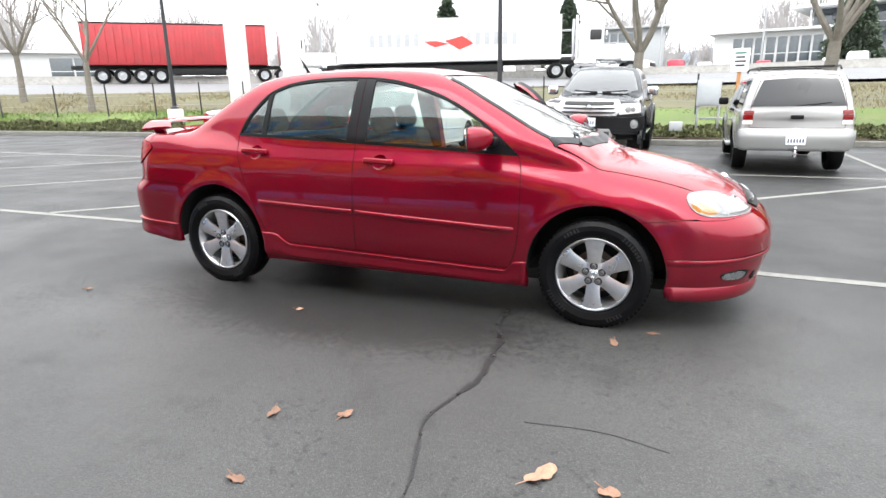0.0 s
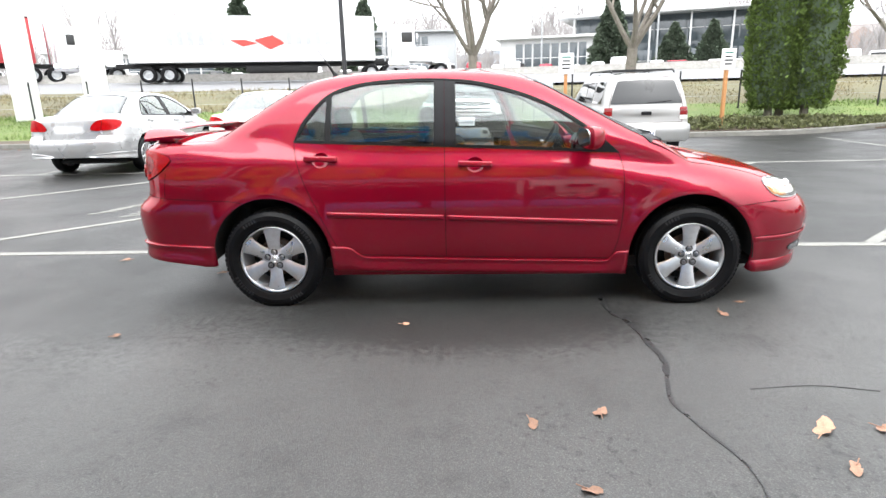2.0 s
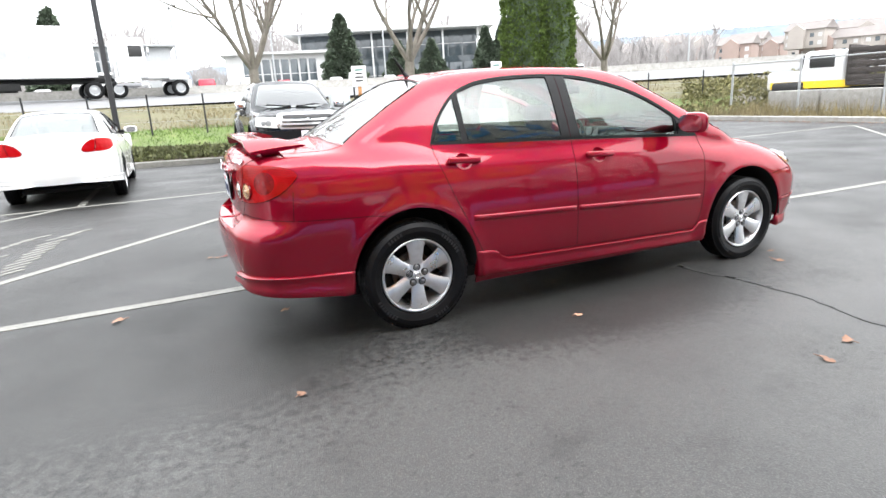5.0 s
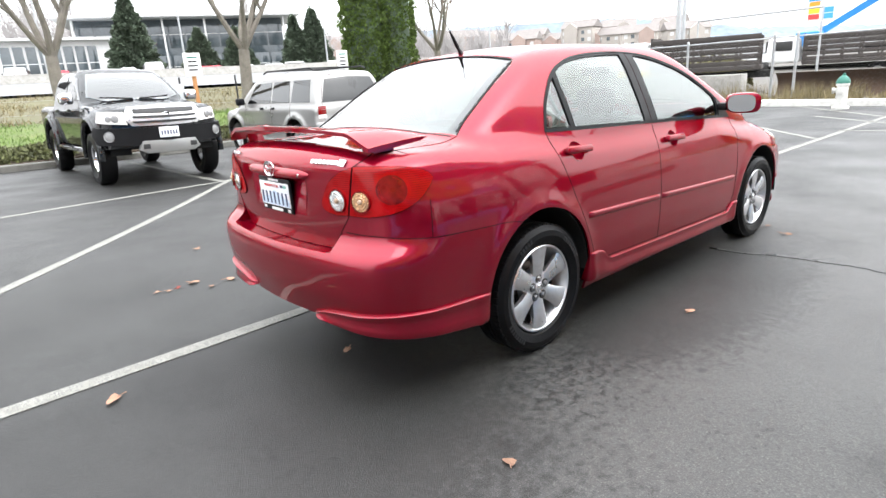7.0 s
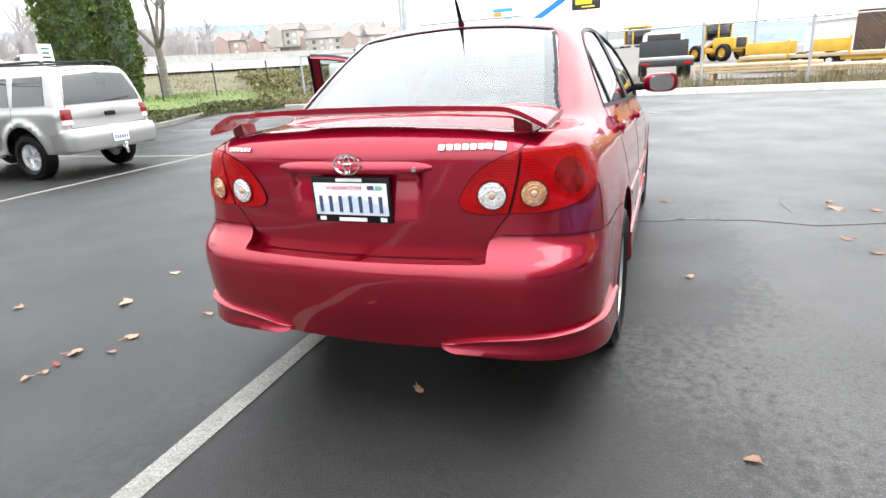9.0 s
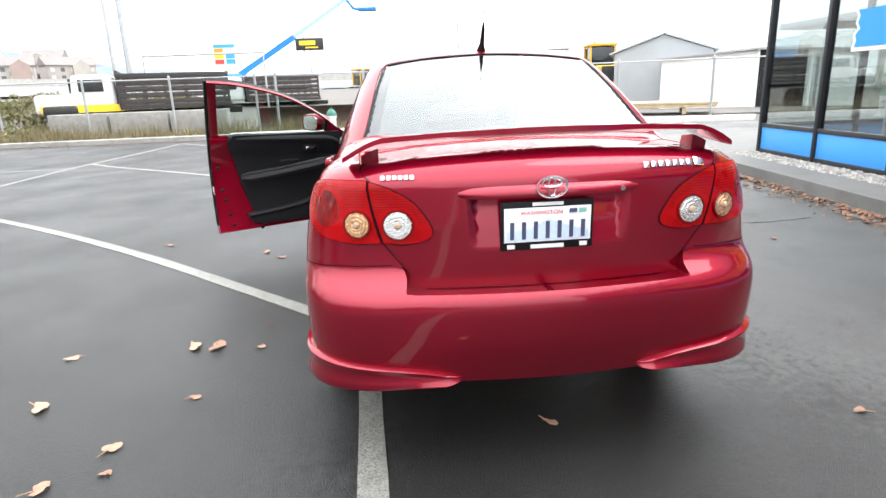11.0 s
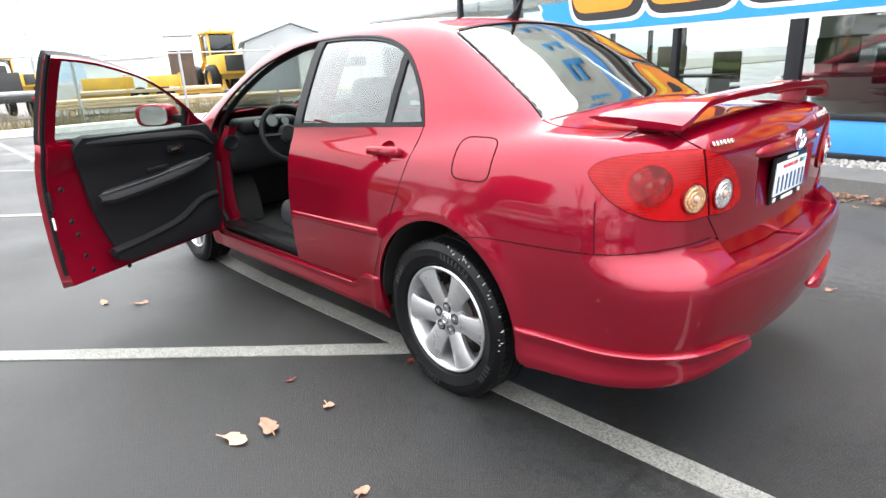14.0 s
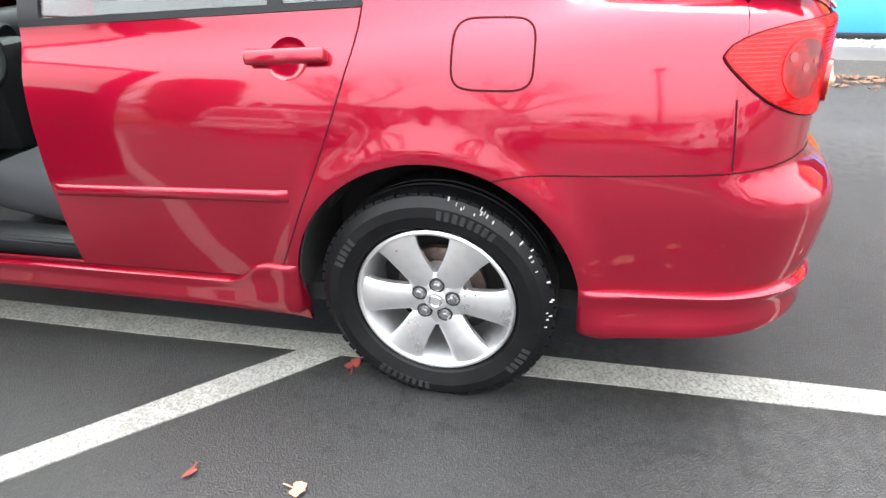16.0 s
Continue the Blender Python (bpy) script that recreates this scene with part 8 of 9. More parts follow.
def far_car(name, label, m, P, van=False, group=""):
    """A car seen small: lower body, glasshouse, lamps and wheels."""
    t = thing(name, label, "car", m, group)
    bm = bmesh.new()
    box(bm, 0, 0, .58, 4.6, 1.75, .62, .16, segs=3)
    part("body", bm, P, t)
    bm = bmesh.new()
    if van:
        box(bm, -.25, 0, 1.22, 4.0, 1.62, .8, .14, taper=.86, segs=3)
    else:
        box(bm, -.2, 0, 1.10, 2.5, 1.55, .55, .14, taper=.74, segs=3)
    part("glasshouse", bm, P, t)
    for s in (-1, 1):
        k = (3.4 if van else 1.9)
        part("side_window", boxes((-.2, s * (.755 if van else .70), 1.27 if van else 1.13, k, .06, .34 if van else .28), bevel=.02), INK, t)
        for x in (-1.4, 1.4):
            plain_wheel(t, x, s * .78, .32, .32, .2, .6, None, 0)
    for x, mt in ((2.28, CLEAR_LENS), (-2.28, RED_LENS)):
        for s in (-1, 1):
            part("lamp", boxes((x, s * .62, .68, .06, .3, .14), bevel=.02), mt, t)
    return t


far_car("minivan", "silver minivan driving on the highway", on_road(-4, 47), SILVER, True)
random.seed(77)
shades = [SILVER, WHITE_PAINT, BLACK_PAINT, RED, WARM_SILVER, WHITE_PAINT, SILVER]
for k in range(34):
    az = -42 + 2.35 * k + random.uniform(-.5, .5)
    a = radians(az)
    r = road_in(a) + 30 + random.uniform(-1, 7)
    x, y, _ = polar(a, r, 0)
    far_car("parked_car", "car parked in the lots across the highway", pose(x, y, 2.55, 0, 0, -az + random.choice((85, 92, 5, 95))), random.choice(shades), random.random() < .3, "cars across the highway")

# ---- poles, signs and boxes beside the car park ----
GALV = material("galvanised_steel", (.42, .43, .44), .45, .7, var=.12, scale=4, fine=80)
POLE_DARK = material("dark_pole_paint", (.018, .018, .020), .4, var=.2, fine=50)
POST_WOOD = material("orange_timber", (.40, .19, .07), .8, var=.2, scale=8, fine=90, bump=.3)
BOX_GREY = material("cabinet_grey", (.40, .42, .43), .5, var=.1)
HYD_GREEN = material("hydrant_green", (.03, .16, .12), .5, var=.15)
BLOCK = CONCRETE


def ground_z(x, y):
    a = math.atan2(x - CX, y - CY)
    return bank_z(a, math.hypot(x - CX, y - CY))


for x, y in ((-4.05, 15.2), (-17.2, 14.2)):
    z = ground_z(x, y) - .1
    t = thing("lamp_post", "tall dark lamp post on a white concrete footing", "lamp post", pose(x, y, z), "lamp posts")
    bm = bmesh.new()
    turn(bm, [(.30, -.1), (.30, .62), (.27, .68), (0, .68)], 16)
    part("footing", bm, WHITE_KERB, t)
    bm = bmesh.new()
    turn(bm, [(.16, .68), (.16, .74), (.085, .80), (.08, 1.0), (.055, 8.0), (0, 8.0)], 12)
    part("post", bm, POLE_DARK, t)
    part("lamp_head", boxes((0, -.45, 8.0, .3, .9, .14), bevel=.04), POLE_DARK, t)
for k, (x, y) in enumerate(((-15.9, 16.6), (-14.1, 17.9))):
    t = thing("sign_pylon", "broad white pylon of a tall dealer sign", "sign", pose(x, y, ground_z(x, y) - .1, 0, 0, 35), "pylon legs")
    bm = bmesh.new()
    box(bm, 0, 0, 4.2, .82, .5, 8.4, .03)
    part("pylon_leg", bm, SHOP_WHITE, t)
for x, y in ((2.98, 14.9), (7.9, 14.9)):
    t = thing("parking_sign", "white parking sign on an orange timber post", "sign", pose(x, y, ground_z(x, y) - .1, 0, 0, 8 if x > 5 else -6), "parking signs")
    part("post", boxes((0, 0, .95, .10, .10, 2.0), bevel=.01), POST_WOOD, t)
    part("sign_board", boxes((0, -.07, 2.15, .46, .02, .62), bevel=.006), WHITE, t)
    for k in range(4):
        part("sign_bar", boxes((0, -.082, 2.34 - .11 * k, .28 - .05 * (k % 2), .004, .045)), INK if k else HYD_GREEN, t, smooth=False)
t = thing("electric_cabinet", "grey electric cabinet on two posts", "utility box", pose(2.25, 14.75, ground_z(2.25, 14.75) - .05))
part("cabinet", boxes((0, 0, 1.25, .62, .3, .72), bevel=.02), BOX_GREY, t)
part("cabinet_door", boxes((0, -.155, 1.25, .54, .02, .62), bevel=.006), BOX_GREY, t)
for s in (-.26, .30, .62):
    part("cabinet_post", boxes((s, 0, .55, .06, .06, 1.1), bevel=.006), GALV, t)
part("cross_rail", boxes((.3, 0, .55, 1.0, .04, .06), bevel=.006), GALV, t)
t = thing("meter_box", "small grey meter box on a stand", "utility box", pose(1.45, 14.65, ground_z(1.45, 14.65) - .05))
part("meter_case", boxes((0, 0, .33, .36, .2, .26), bevel=.03), BOX_GREY, t)
part("meter_stand", boxes((0, 0, .1, .1, .1, .24), bevel=.01), BOX_GREY, t)

# wire fence along the bank: thin posts, two wires
fence = thing("wire_fence", "low wire fence with thin dark posts on the bank", "fence")
line = []
for k in range(25):
    az = -58 + 4.4 * k
    a = radians(az)
    r = bank_start(a) + .32 * (road_in(a) - bank_start(a))
    x, y, z = polar(a, r, bank_z(a, r))
    line.append((x, y, z))
    bm = bmesh.new()
    tube(bm, [(x, y, z - .1), (x, y, z + 1.35)], .03, 6)
    part("post", bm, POLE_DARK, fence)
for h in (1.25, .85, .45):
    bm = bmesh.new()
    tube(bm, [(x, y, z + h) for x, y, z in line], .004, 4)
    part("wire", bm, GALV, fence)

# chain-link fence round the yard
yard_fence = thing("chain_link_fence", "galvanised chain-link fence along the yard", "fence")
posts = [(17.2, 13), (17.1, 10.2), (17.0, 7.4), (16.8, 4.6), (16.6, 3.9), (16.5, 1.0), (16.3, -1.8), (16.0, -4.6), (15.5, -7.4), (14.6, -10.2), (13.6, -13)]
for x, y in posts:
    bm = bmesh.new()
    tube(bm, [(x, y, -.05), (x, y, 1.95)], .042, 8)
    turn(bm, [(.05, 1.95), (.04, 2.0), (0, 2.02)], 8, Matrix.Translation((x, y, 0)))
    part("post", bm, GALV, yard_fence)
bm = bmesh.new()
tube(bm, [(x, y, 1.9) for x, y in posts], .022, 6)
part("top_rail", bm, GALV, yard_fence)
v, f = [], []
for (x0, y0), (x1, y1) in zip(posts, posts[1:]):
    d = math.hypot(x1 - x0, y1 - y0)
    n = int(d / .12)
    for k in range(-15, n):
        for s in (1, -1):
            u0, u1 = k * .12, k * .12 + 1.8
            za, zb = (.08, 1.88) if s > 0 else (1.88, .08)
            c0, c1 = max(u0, 0), min(u1, d)
            if c1 - c0 < .05:
                continue
            z0, z1 = za + (zb - za) * (c0 - u0) / 1.8, za + (zb - za) * (c1 - u0) / 1.8
            p0 = (x0 + (x1 - x0) * c0 / d, y0 + (y1 - y0) * c0 / d, z0)
            p1 = (x0 + (x1 - x0) * c1 / d, y0 + (y1 - y0) * c1 / d, z1)
            i = len(v)
            w = .0012
            v += [(p0[0] + w, p0[1], p0[2] - w), (p0[0] - w, p0[1], p0[2] + w), (p1[0] - w, p1[1], p1[2] + w), (p1[0] + w, p1[1], p1[2] - w)]
            f.append((i, i + 1, i + 2, i + 3))
ob = mesh_part("fence_mesh", raw(v, f), GALV, yard_fence, smooth=False)
tagged(ob, kind="stuff")

t = thing("fire_hydrant", "white fire hydrant with a green cap", "hydrant", pose(14.0, 1.95, 0))
bm = bmesh.new()
turn(bm, [(.19, 0), (.19, .06), (.13, .08), (.125, .55), (.15, .57), (.15, .62), (.12, .64)], 20)
part("barrel", bm, WHITE_KERB, t)
bm = bmesh.new()
turn(bm, [(.15, .62), (.15, .66), (.12, .74), (.06, .80), (.035, .81), (.035, .86), (0, .86)], 20)
part("cap", bm, HYD_GREEN, t, "dark green cap")
for a in (0, 90, 180):
    bm = bmesh.new()
    turn(bm, [(.06, .0), (.06, .17), (.075, .17), (.075, .21), (0, .22)], 12, Matrix.Translation((0, 0, .45)) @ pose(0, 0, 0, 0, 90, a))
    part("outlet", bm, WHITE_KERB, t)

for k in range(3):
    t = tagged(part("concrete_block", boxes((0, 0, .42, .6, 1.9, .8), bevel=.03), BLOCK), "grey concrete barrier block by the fence", "concrete block", "yard blocks")
    t.matrix_world = pose(17.9, 10.8 - 2.0 * k, .05, 0, 0, 1.5 * k)

# ---- machines in the yard ----
DARK_BED = material("dark_stake_bed", (.045, .038, .035), .8, var=.3, scale=2, fine=30)
LOADER_YELLOW = material("machine_yellow", (.62, .36, .03), .5, var=.15, scale=2, fine=30, dirt=((.25, .16, .06), .4))
LIFT_BLUE = material("lift_blue", (.02, .20, .55), .45, var=.1)
TIMBER = material("sawn_timber", (.48, .36, .22), .8, var=.2, scale=3, fine=40)
RUST = material("rusty_steel", (.085, .055, .04), .85, .2, var=.4, scale=3, fine=40, bump=.4)


def stake_truck(m, cab_mat, stripe, bed_long=4.6):
    t = thing("stake_truck", "flatbed truck with dark stake sides and a white cab", "truck", m, "yard trucks")
    bm = bmesh.new()
    box(bm, 3.1, 0, 1.55, 1.5, 1.95, 1.15, .14, taper=.88, segs=3)
    box(bm, 4.3, 0, 1.12, 1.35, 1.9, .68, .14, segs=3)
    part("cab", bm, cab_mat, t)
    if stripe:
        part("cab_stripe", boxes((3.5, .99, .95, 2.6, .02, .25), (3.5, -.99, .95, 2.6, .02, .25)), YELLOW, t, smooth=False)
    part("windscreen", boxes((3.80, 0, 1.75, .12, 1.55, .5), bevel=.03), INK, t)
    for s in (-1, 1):
        part("cab_window", boxes((3.15, s * .93, 1.75, .8, .06, .42), bevel=.02), INK, t)
        part("mudguard", boxes((4.2, s * .95, .88, 1.1, .25, .4), bevel=.1), INK, t)
        for x in (4.2, -.6):
            plain_wheel(t, x, s * .86, .42, .42, .28, .55, GREY_TRIM, 0)
        for k in range(6):
            part("stake", boxes((2.2 - bed_long * k / 5, s * 1.12, 1.57, .09, .06, 1.15), bevel=.01), DARK_BED, t)
        for k in range(5):
            part("side_board", boxes((2.2 - bed_long / 2, s * 1.15, 1.13 + .23 * k, bed_long + .1, .035, .17), bevel=.008), DARK_BED, t)
    part("flat_bed", boxes((2.2 - bed_long / 2, 0, .95, bed_long + .2, 2.3, .16), bevel=.02), DARK_BED, t)
    part("headboard", boxes((2.28, 0, 1.6, .08, 2.3, 1.3), bevel=.02), DARK_BED, t)
    part("chassis", boxes((1.2, 0, .7, 6.4, .9, .25), bevel=.02), DARK, t)
    return t


stake_truck(pose(20.9, 8.1, .08, 0, 0, 108), TRUCK_WHITE, True, 3.7)
stake_truck(pose(29.8, 5.4, .08, 0, 0, 106), TRUCK_WHITE, False, 3.6)
far_car("work_van", "white van parked among the yard trucks", pose(50, 4.5, .05, 0, 0, 20), WHITE_PAINT, True)


def tipper(m):
    t = thing("flatbed_pickup", "small white truck with a black drop bed, seen from its tail", "truck", m)
    part("bed", boxes((-1.2, 0, .85, 2.4, 1.9, .12), bevel=.02), GREY_TRIM, t)
    part("bed_board", boxes((-.05, 0, 1.2, .08, 1.9, .7), bevel=.02), INK, t)
    part("tail_bar", boxes((-2.4, 0, .68, .12, 1.9, .22), bevel=.02), INK, t)
    bm = bmesh.new()
    box(bm, .9, 0, 1.25, 1.6, 1.8, 1.3, .16, taper=.86, segs=3)
    part("cab", bm, TRUCK_WHITE, t)
    part("cab_window", boxes((.12, 0, 1.6, .06, 1.3, .4), bevel=.02), INK, t)
    for s in (-1, 1):
        part("tail_lamp", boxes((-2.47, s * .75, .68, .03, .25, .1), bevel=.01), RED_LENS, t)
        for x in (-1.5, 1.6):
            plain_wheel(t, x, s * .8, .38, .38, .25, .55, GREY_TRIM, 0)


tipper(pose(23.2, -.6, .08, 0, 0, 4))

# boom lift
t = thing("boom_lift", "blue telescopic boom lift with its arm raised", "machine", pose(40.6, 9.2, .05, 0, 0, 0))
part("chassis", boxes((0, 0, .9, 2.6, 2.4, .5), bevel=.06), LIFT_BLUE, t)
part("turret", boxes((0, .3, 1.9, 1.8, 3.0, 1.1), bevel=.15), GREY_TRIM, t)
part("turret_cover", boxes((0, 1.6, 2.3, 1.7, 1.4, .9), bevel=.15), LIFT_BLUE, t)
for x in (-1.0, 1.0):
    for y in (-1.2, 1.2):
        w = plain_wheel(t, x, y, .55, .55, .4, .5, WHITE, 0)
bm = bmesh.new()
tube(bm, [(.2, 1.1, 2.7), (.4, -2.9, 5.15)], .26, 4)
arm = part("boom", bm, LIFT_BLUE, t)
bm = bmesh.new()
tube(bm, [(.4, -2.7, 5.03), (.6, -6.75, 7.62)], .17, 4)
part("boom_extension", bm, material("pale_blue_arm", (.35, .5, .62), .4, var=.1), arm)
bm = bmesh.new()
tube(bm, [(.6, -6.75, 7.62), (.6, -7.2, 7.0), (.6, -7.75, 6.85)], .10, 6)
part("jib", bm, LIFT_BLUE, arm)
part("basket", boxes((.6, -8.2, 6.9, .9, 1.3, .2), (.6, -7.6, 7.3, .9, .05, .9), bevel=.03), LIFT_BLUE, arm)


def loader(m, name="wheel_loader", label="yellow loader with a glazed cab, parked in the yard"):
    t = thing(name, label, "machine", m)
    bm = bmesh.new()
    box(bm, -1.2, 0, 1.35, 2.2, 1.6, .95, .12, segs=2)
    part("engine_cover", bm, LOADER_YELLOW, t)
    part("engine_grille", boxes((-2.32, 0, 1.4, .05, 1.0, .75), bevel=.01), INK, t)
    part("frame", boxes((.2, 0, .85, 4.2, 1.3, .4), bevel=.05), LOADER_YELLOW, t)
    for x in (-.55, .85):
        for s in (-.65, .65):
            part("cab_pillar", boxes((x, s, 2.25, .09, .09, 1.3), bevel=.01), LOADER_YELLOW, t)
    part("cab_glass", boxes((.15, 0, 2.25, 1.32, 1.22, 1.15), bevel=.02), TINTED, t)
    part("cab_roof", boxes((.15, 0, 2.93, 1.7, 1.5, .14), bevel=.05), LOADER_YELLOW, t)
    part("cab_seat", boxes((.1, 0, 1.8, .5, .5, .5), bevel=.08), INK, t)
    for s in (-1, 1):
        for x in (-1.5, 1.5):
            plain_wheel(t, x, s * .95, .68, .68, .5, .5, LOADER_YELLOW, 0)
        bm = bmesh.new()
        tube(bm, [(1.0, s * .5, 1.6), (2.2, s * .5, 1.0), (2.9, s * .5, .6)], .12, 6)
        part("lift_arm", bm, LOADER_YELLOW, t)
    bm = bmesh.new()
    prism(bm, [(2.7, .1), (3.7, .05), (3.6, .2), (3.0, .35), (2.95, .9), (2.8, 1.0)], 2.4, Matrix.Translation((0, 1.2, 0)) @ pose(0, 0, 0, 90, 0, 0))
    part("bucket", bm, LOADER_YELLOW, t)
    part("beacon", boxes((-.3, .4, 3.05, .12, .12, .14), bevel=.02), ORANGE, t)
    return t


t = thing("equipment_trailer", "low yellow equipment trailer with steel side boards in the yard", "trailer", pose(25.4, -6.6, .08, 0, 0, 72))
part("deck", boxes((0, 0, .62, 5.6, 2.0, .14), bevel=.02), TIMBER, t)
for x in (-.6, 1.5):
    part("side_board", boxes((x + .1, 1.0, .98, 1.3 if x < 0 else 1.9, .07, .48), bevel=.015), LOADER_YELLOW, t)
    part("stake", boxes((x - .55, 1.04, .95, .09, .09, .7), bevel=.01), LOADER_YELLOW, t)
part("chassis_rail", boxes((0, .8, .48, 5.8, .12, .18), (0, -.8, .48, 5.8, .12, .18), bevel=.01), LOADER_YELLOW, t)
for x in (-.5, .5):
    for y in (-.85, .85):
        plain_wheel(t, x, y, .38, .38, .24, .3, WHITE, 0)
t = thing("yard_kiosk", "narrow brown hut with a white top board in the yard", "hut", pose(28.0, -9.0, .08, 0, 0, 72))
part("wall", boxes((0, 0, 1.15, 1.1, 1.1, 2.3), bevel=.03), RUST, t)
part("top_board", boxes((0, 0, 2.62, 1.2, 1.2, .64), bevel=.03), SHOP_WHITE, t)
part("roof", boxes((0, 0, 2.99, 1.35, 1.35, .08), bevel=.02), GREY_TRIM, t)
loader(pose(36.5, -14.6, .08, 0, 0, -6) @ Matrix.Scale(1.25, 4))
loader(pose(46, 1.5, .08, 0, 0, 120))
loader(pose(52, -4.5, .08, 0, 0, 40))
t = thing("dozer_blade", "rusty curved dozer blade lying by the fence", "machine part", pose(18.3, 3.0, .05, 0, 0, 92))
bm = bmesh.new()
prev = None
for i in range(9):
    a = radians(-50 + 100 * i / 8)
    cur = [bm.verts.new((x, .9 - 1.0 * math.cos(a) + o, .40 + .52 * math.sin(a))) for x in (-1.9, 1.9) for o in (0, .06)]
    if prev:
        for p, q in ((0, 2), (1, 3), (0, 1), (2, 3)):
            bm.faces.new((prev[p], prev[q], cur[q], cur[p]))
    prev = cur
part("blade", bm, RUST, t)

for k, (x, y, ln, wd, hh, rot) in enumerate(((18.2, -8.3, 7.2, 2.2, .5, 65), (20.5, -3.8, 4.0, 1.4, .7, 80))):
    t = thing("timber_stack", "flat stack of sawn timber on bearers", "timber", pose(x, y, .1, 0, 0, rot), "timber stacks")
    for i in range(9):
        for j in range(2 + k):
            part("plank", boxes((0, -wd / 2 + wd * (i + .5) / 9, .28 + .1 * j, ln - .15 * ((i + j) % 3), wd / 9 - .02, .085), bevel=.006), TIMBER, t)
    for s in (-.35, .35):
        part("bearer", boxes((s * ln, 0, .1, .14, wd, .2)), TIMBER, t, smooth=False)

CORRUGATED = material("corrugated_grey", (.42, .44, .45), .5, .5, var=.1, scale=1, fine=20)


def shed(m, w, d, h, peak, mat, label, door=False):
    t = thing("yard_shed", label, "shed", m, "yard sheds")
    bm = bmesh.new()
    prism(bm, [(-w / 2, 0), (w / 2, 0), (w / 2, h), (0, peak), (-w / 2, h)], d, pose(0, d / 2, 0, 90, 0, 0))
    part("wall", bm, mat, t, smooth=False)
    for s in (-1, 1):
        bm = bmesh.new()
        prism(bm, [(0, peak + .03), (s * (w / 2 + .25), h - .05), (s * (w / 2 + .25), h + .03), (0, peak + .11)], d + .4, pose(0, d / 2 + .2, 0, 90, 0, 0))
        part("roof", bm, mat if not door else GREY_TRIM, t, smooth=False)
    n = int(w / .4)
    for k in range(n):
        x = -w / 2 + .2 + .4 * k
        part("wall_rib", boxes((x, -d / 2 - .01, h / 2, .06, .03, h - .05)), mat, t, smooth=False)
    if door:
        # near-black slab on the closed wall for the shade inside the doorway
        part("doorway_shade", boxes((w * .12, -d / 2 - .03, 1.15, 1.7, .05, 2.3)), DARK, t, smooth=False)
        part("door_frame", boxes((w * .12, -d / 2 - .035, 2.36, 1.9, .08, .12), (w * .12 - .92, -d / 2 - .035, 1.15, .12, .08, 2.3), (w * .12 + .92, -d / 2 - .035, 1.15, .12, .08, 2.3)), SHOP_WHITE, t, smooth=False)
    return t


shed(pose(28.8, -15.2, .05, 0, 0, -114), 4.6, 8, 2.6, 3.4, CORRUGATED, "grey corrugated metal shed with a low gable")
shed(pose(22.4, -16.6, .05, 0, 0, -120), 7.5, 6, 2.15, 2.3, SHOP_WHITE, "white site hut with a dark doorway", True)
shed(pose(62, -22, .05, 0, 0, -70), 16, 10, 2.9, 3.6, SHOP_WHITE, "long white shed at the back of the yard")

t = thing("forecourt_canopy", "long pale grey flat canopy on columns beyond the showroom", "canopy", pose(48.4, -35.6, 0, 0, 0, 176.6))
part("canopy_roof", boxes((14, 4, 5.5, 28, 8, .5), bevel=.05), GREY_TRIM, t)
part("canopy_soffit", boxes((14, 4, 5.22, 27, 7.4, .06)), SHOP_WHITE, t, smooth=False)
for x in (5, 14, 23):
    part("column", boxes((x, 6, 2.6, .4, .4, 5.2), bevel=.04), SHOP_WHITE, t)

for x, y, z0, z1, w, h, cols, nm in ((54.3, 14.4, 3.9, 6.0, 2.0, 1.9, ((BLUE, 0, .75, 1.9, .3), (ORANGE, -.5, .35, .8, .4), (WHITE, .5, .35, .8, .4), (YELLOW, -.5, -.15, .8, .4), (BLUE, .5, -.15, .8, .4), (FLAG_RED, -.5, -.62, .8, .4), (BLUE, .5, -.62, .8, .4)), "multicoloured shop sign on a pole"), (55.6, 6.8, 5.2, 6.3, 2.6, 1.1, ((YELLOW, -.2, .12, 1.5, .4), (YELLOW, .2, -.3, 1.2, .12)), "black hire sign with yellow bars on a pole")):
    t = thing("roadside_sign", nm, "sign", pose(x, y, .05, 0, 0, -90), "roadside signs")
    part("sign_board", boxes((0, 0, (z0 + z1) / 2, w, .2, h), bevel=.02), WHITE if w < 2.2 else INK, t)
    for mt, dx, dz, sx, sz in cols:
        part("sign_patch", boxes((dx, -.11, (z0 + z1) / 2 + dz, sx, .03, sz)), mt, t, smooth=False)
    part("sign_pole", boxes((0, 0, z0 / 2, .2, .2, z0), bevel=.02), GALV, t)
for x, y, h in ((24.0, 11.3, 9), (70, 9, 11), (34, 16, 8.5), (60, -8, 10)):
    bm = bmesh.new()
    turn(bm, [(.13, 0), (.09, h), (0, h)], 10)
    t = tagged(part("utility_pole", bm, GALV), "tall thin grey pole in the yard", "pole", "yard poles")
    t.matrix_world = pose(x, y, .05)
gantry = thing("pipe_gantry", "low steel pipe gantry behind the trucks", "frame", pose(25.5, 8.6, .05, 0, 0, 70))
bm = bmesh.new()
tube(bm, [(-3.2, 0, 0), (-3.2, 0, 3.1), (3.2, 0, 3.2), (3.2, 0, 0)], .05, 6)
part("pipe_frame", bm, GALV, gantry)

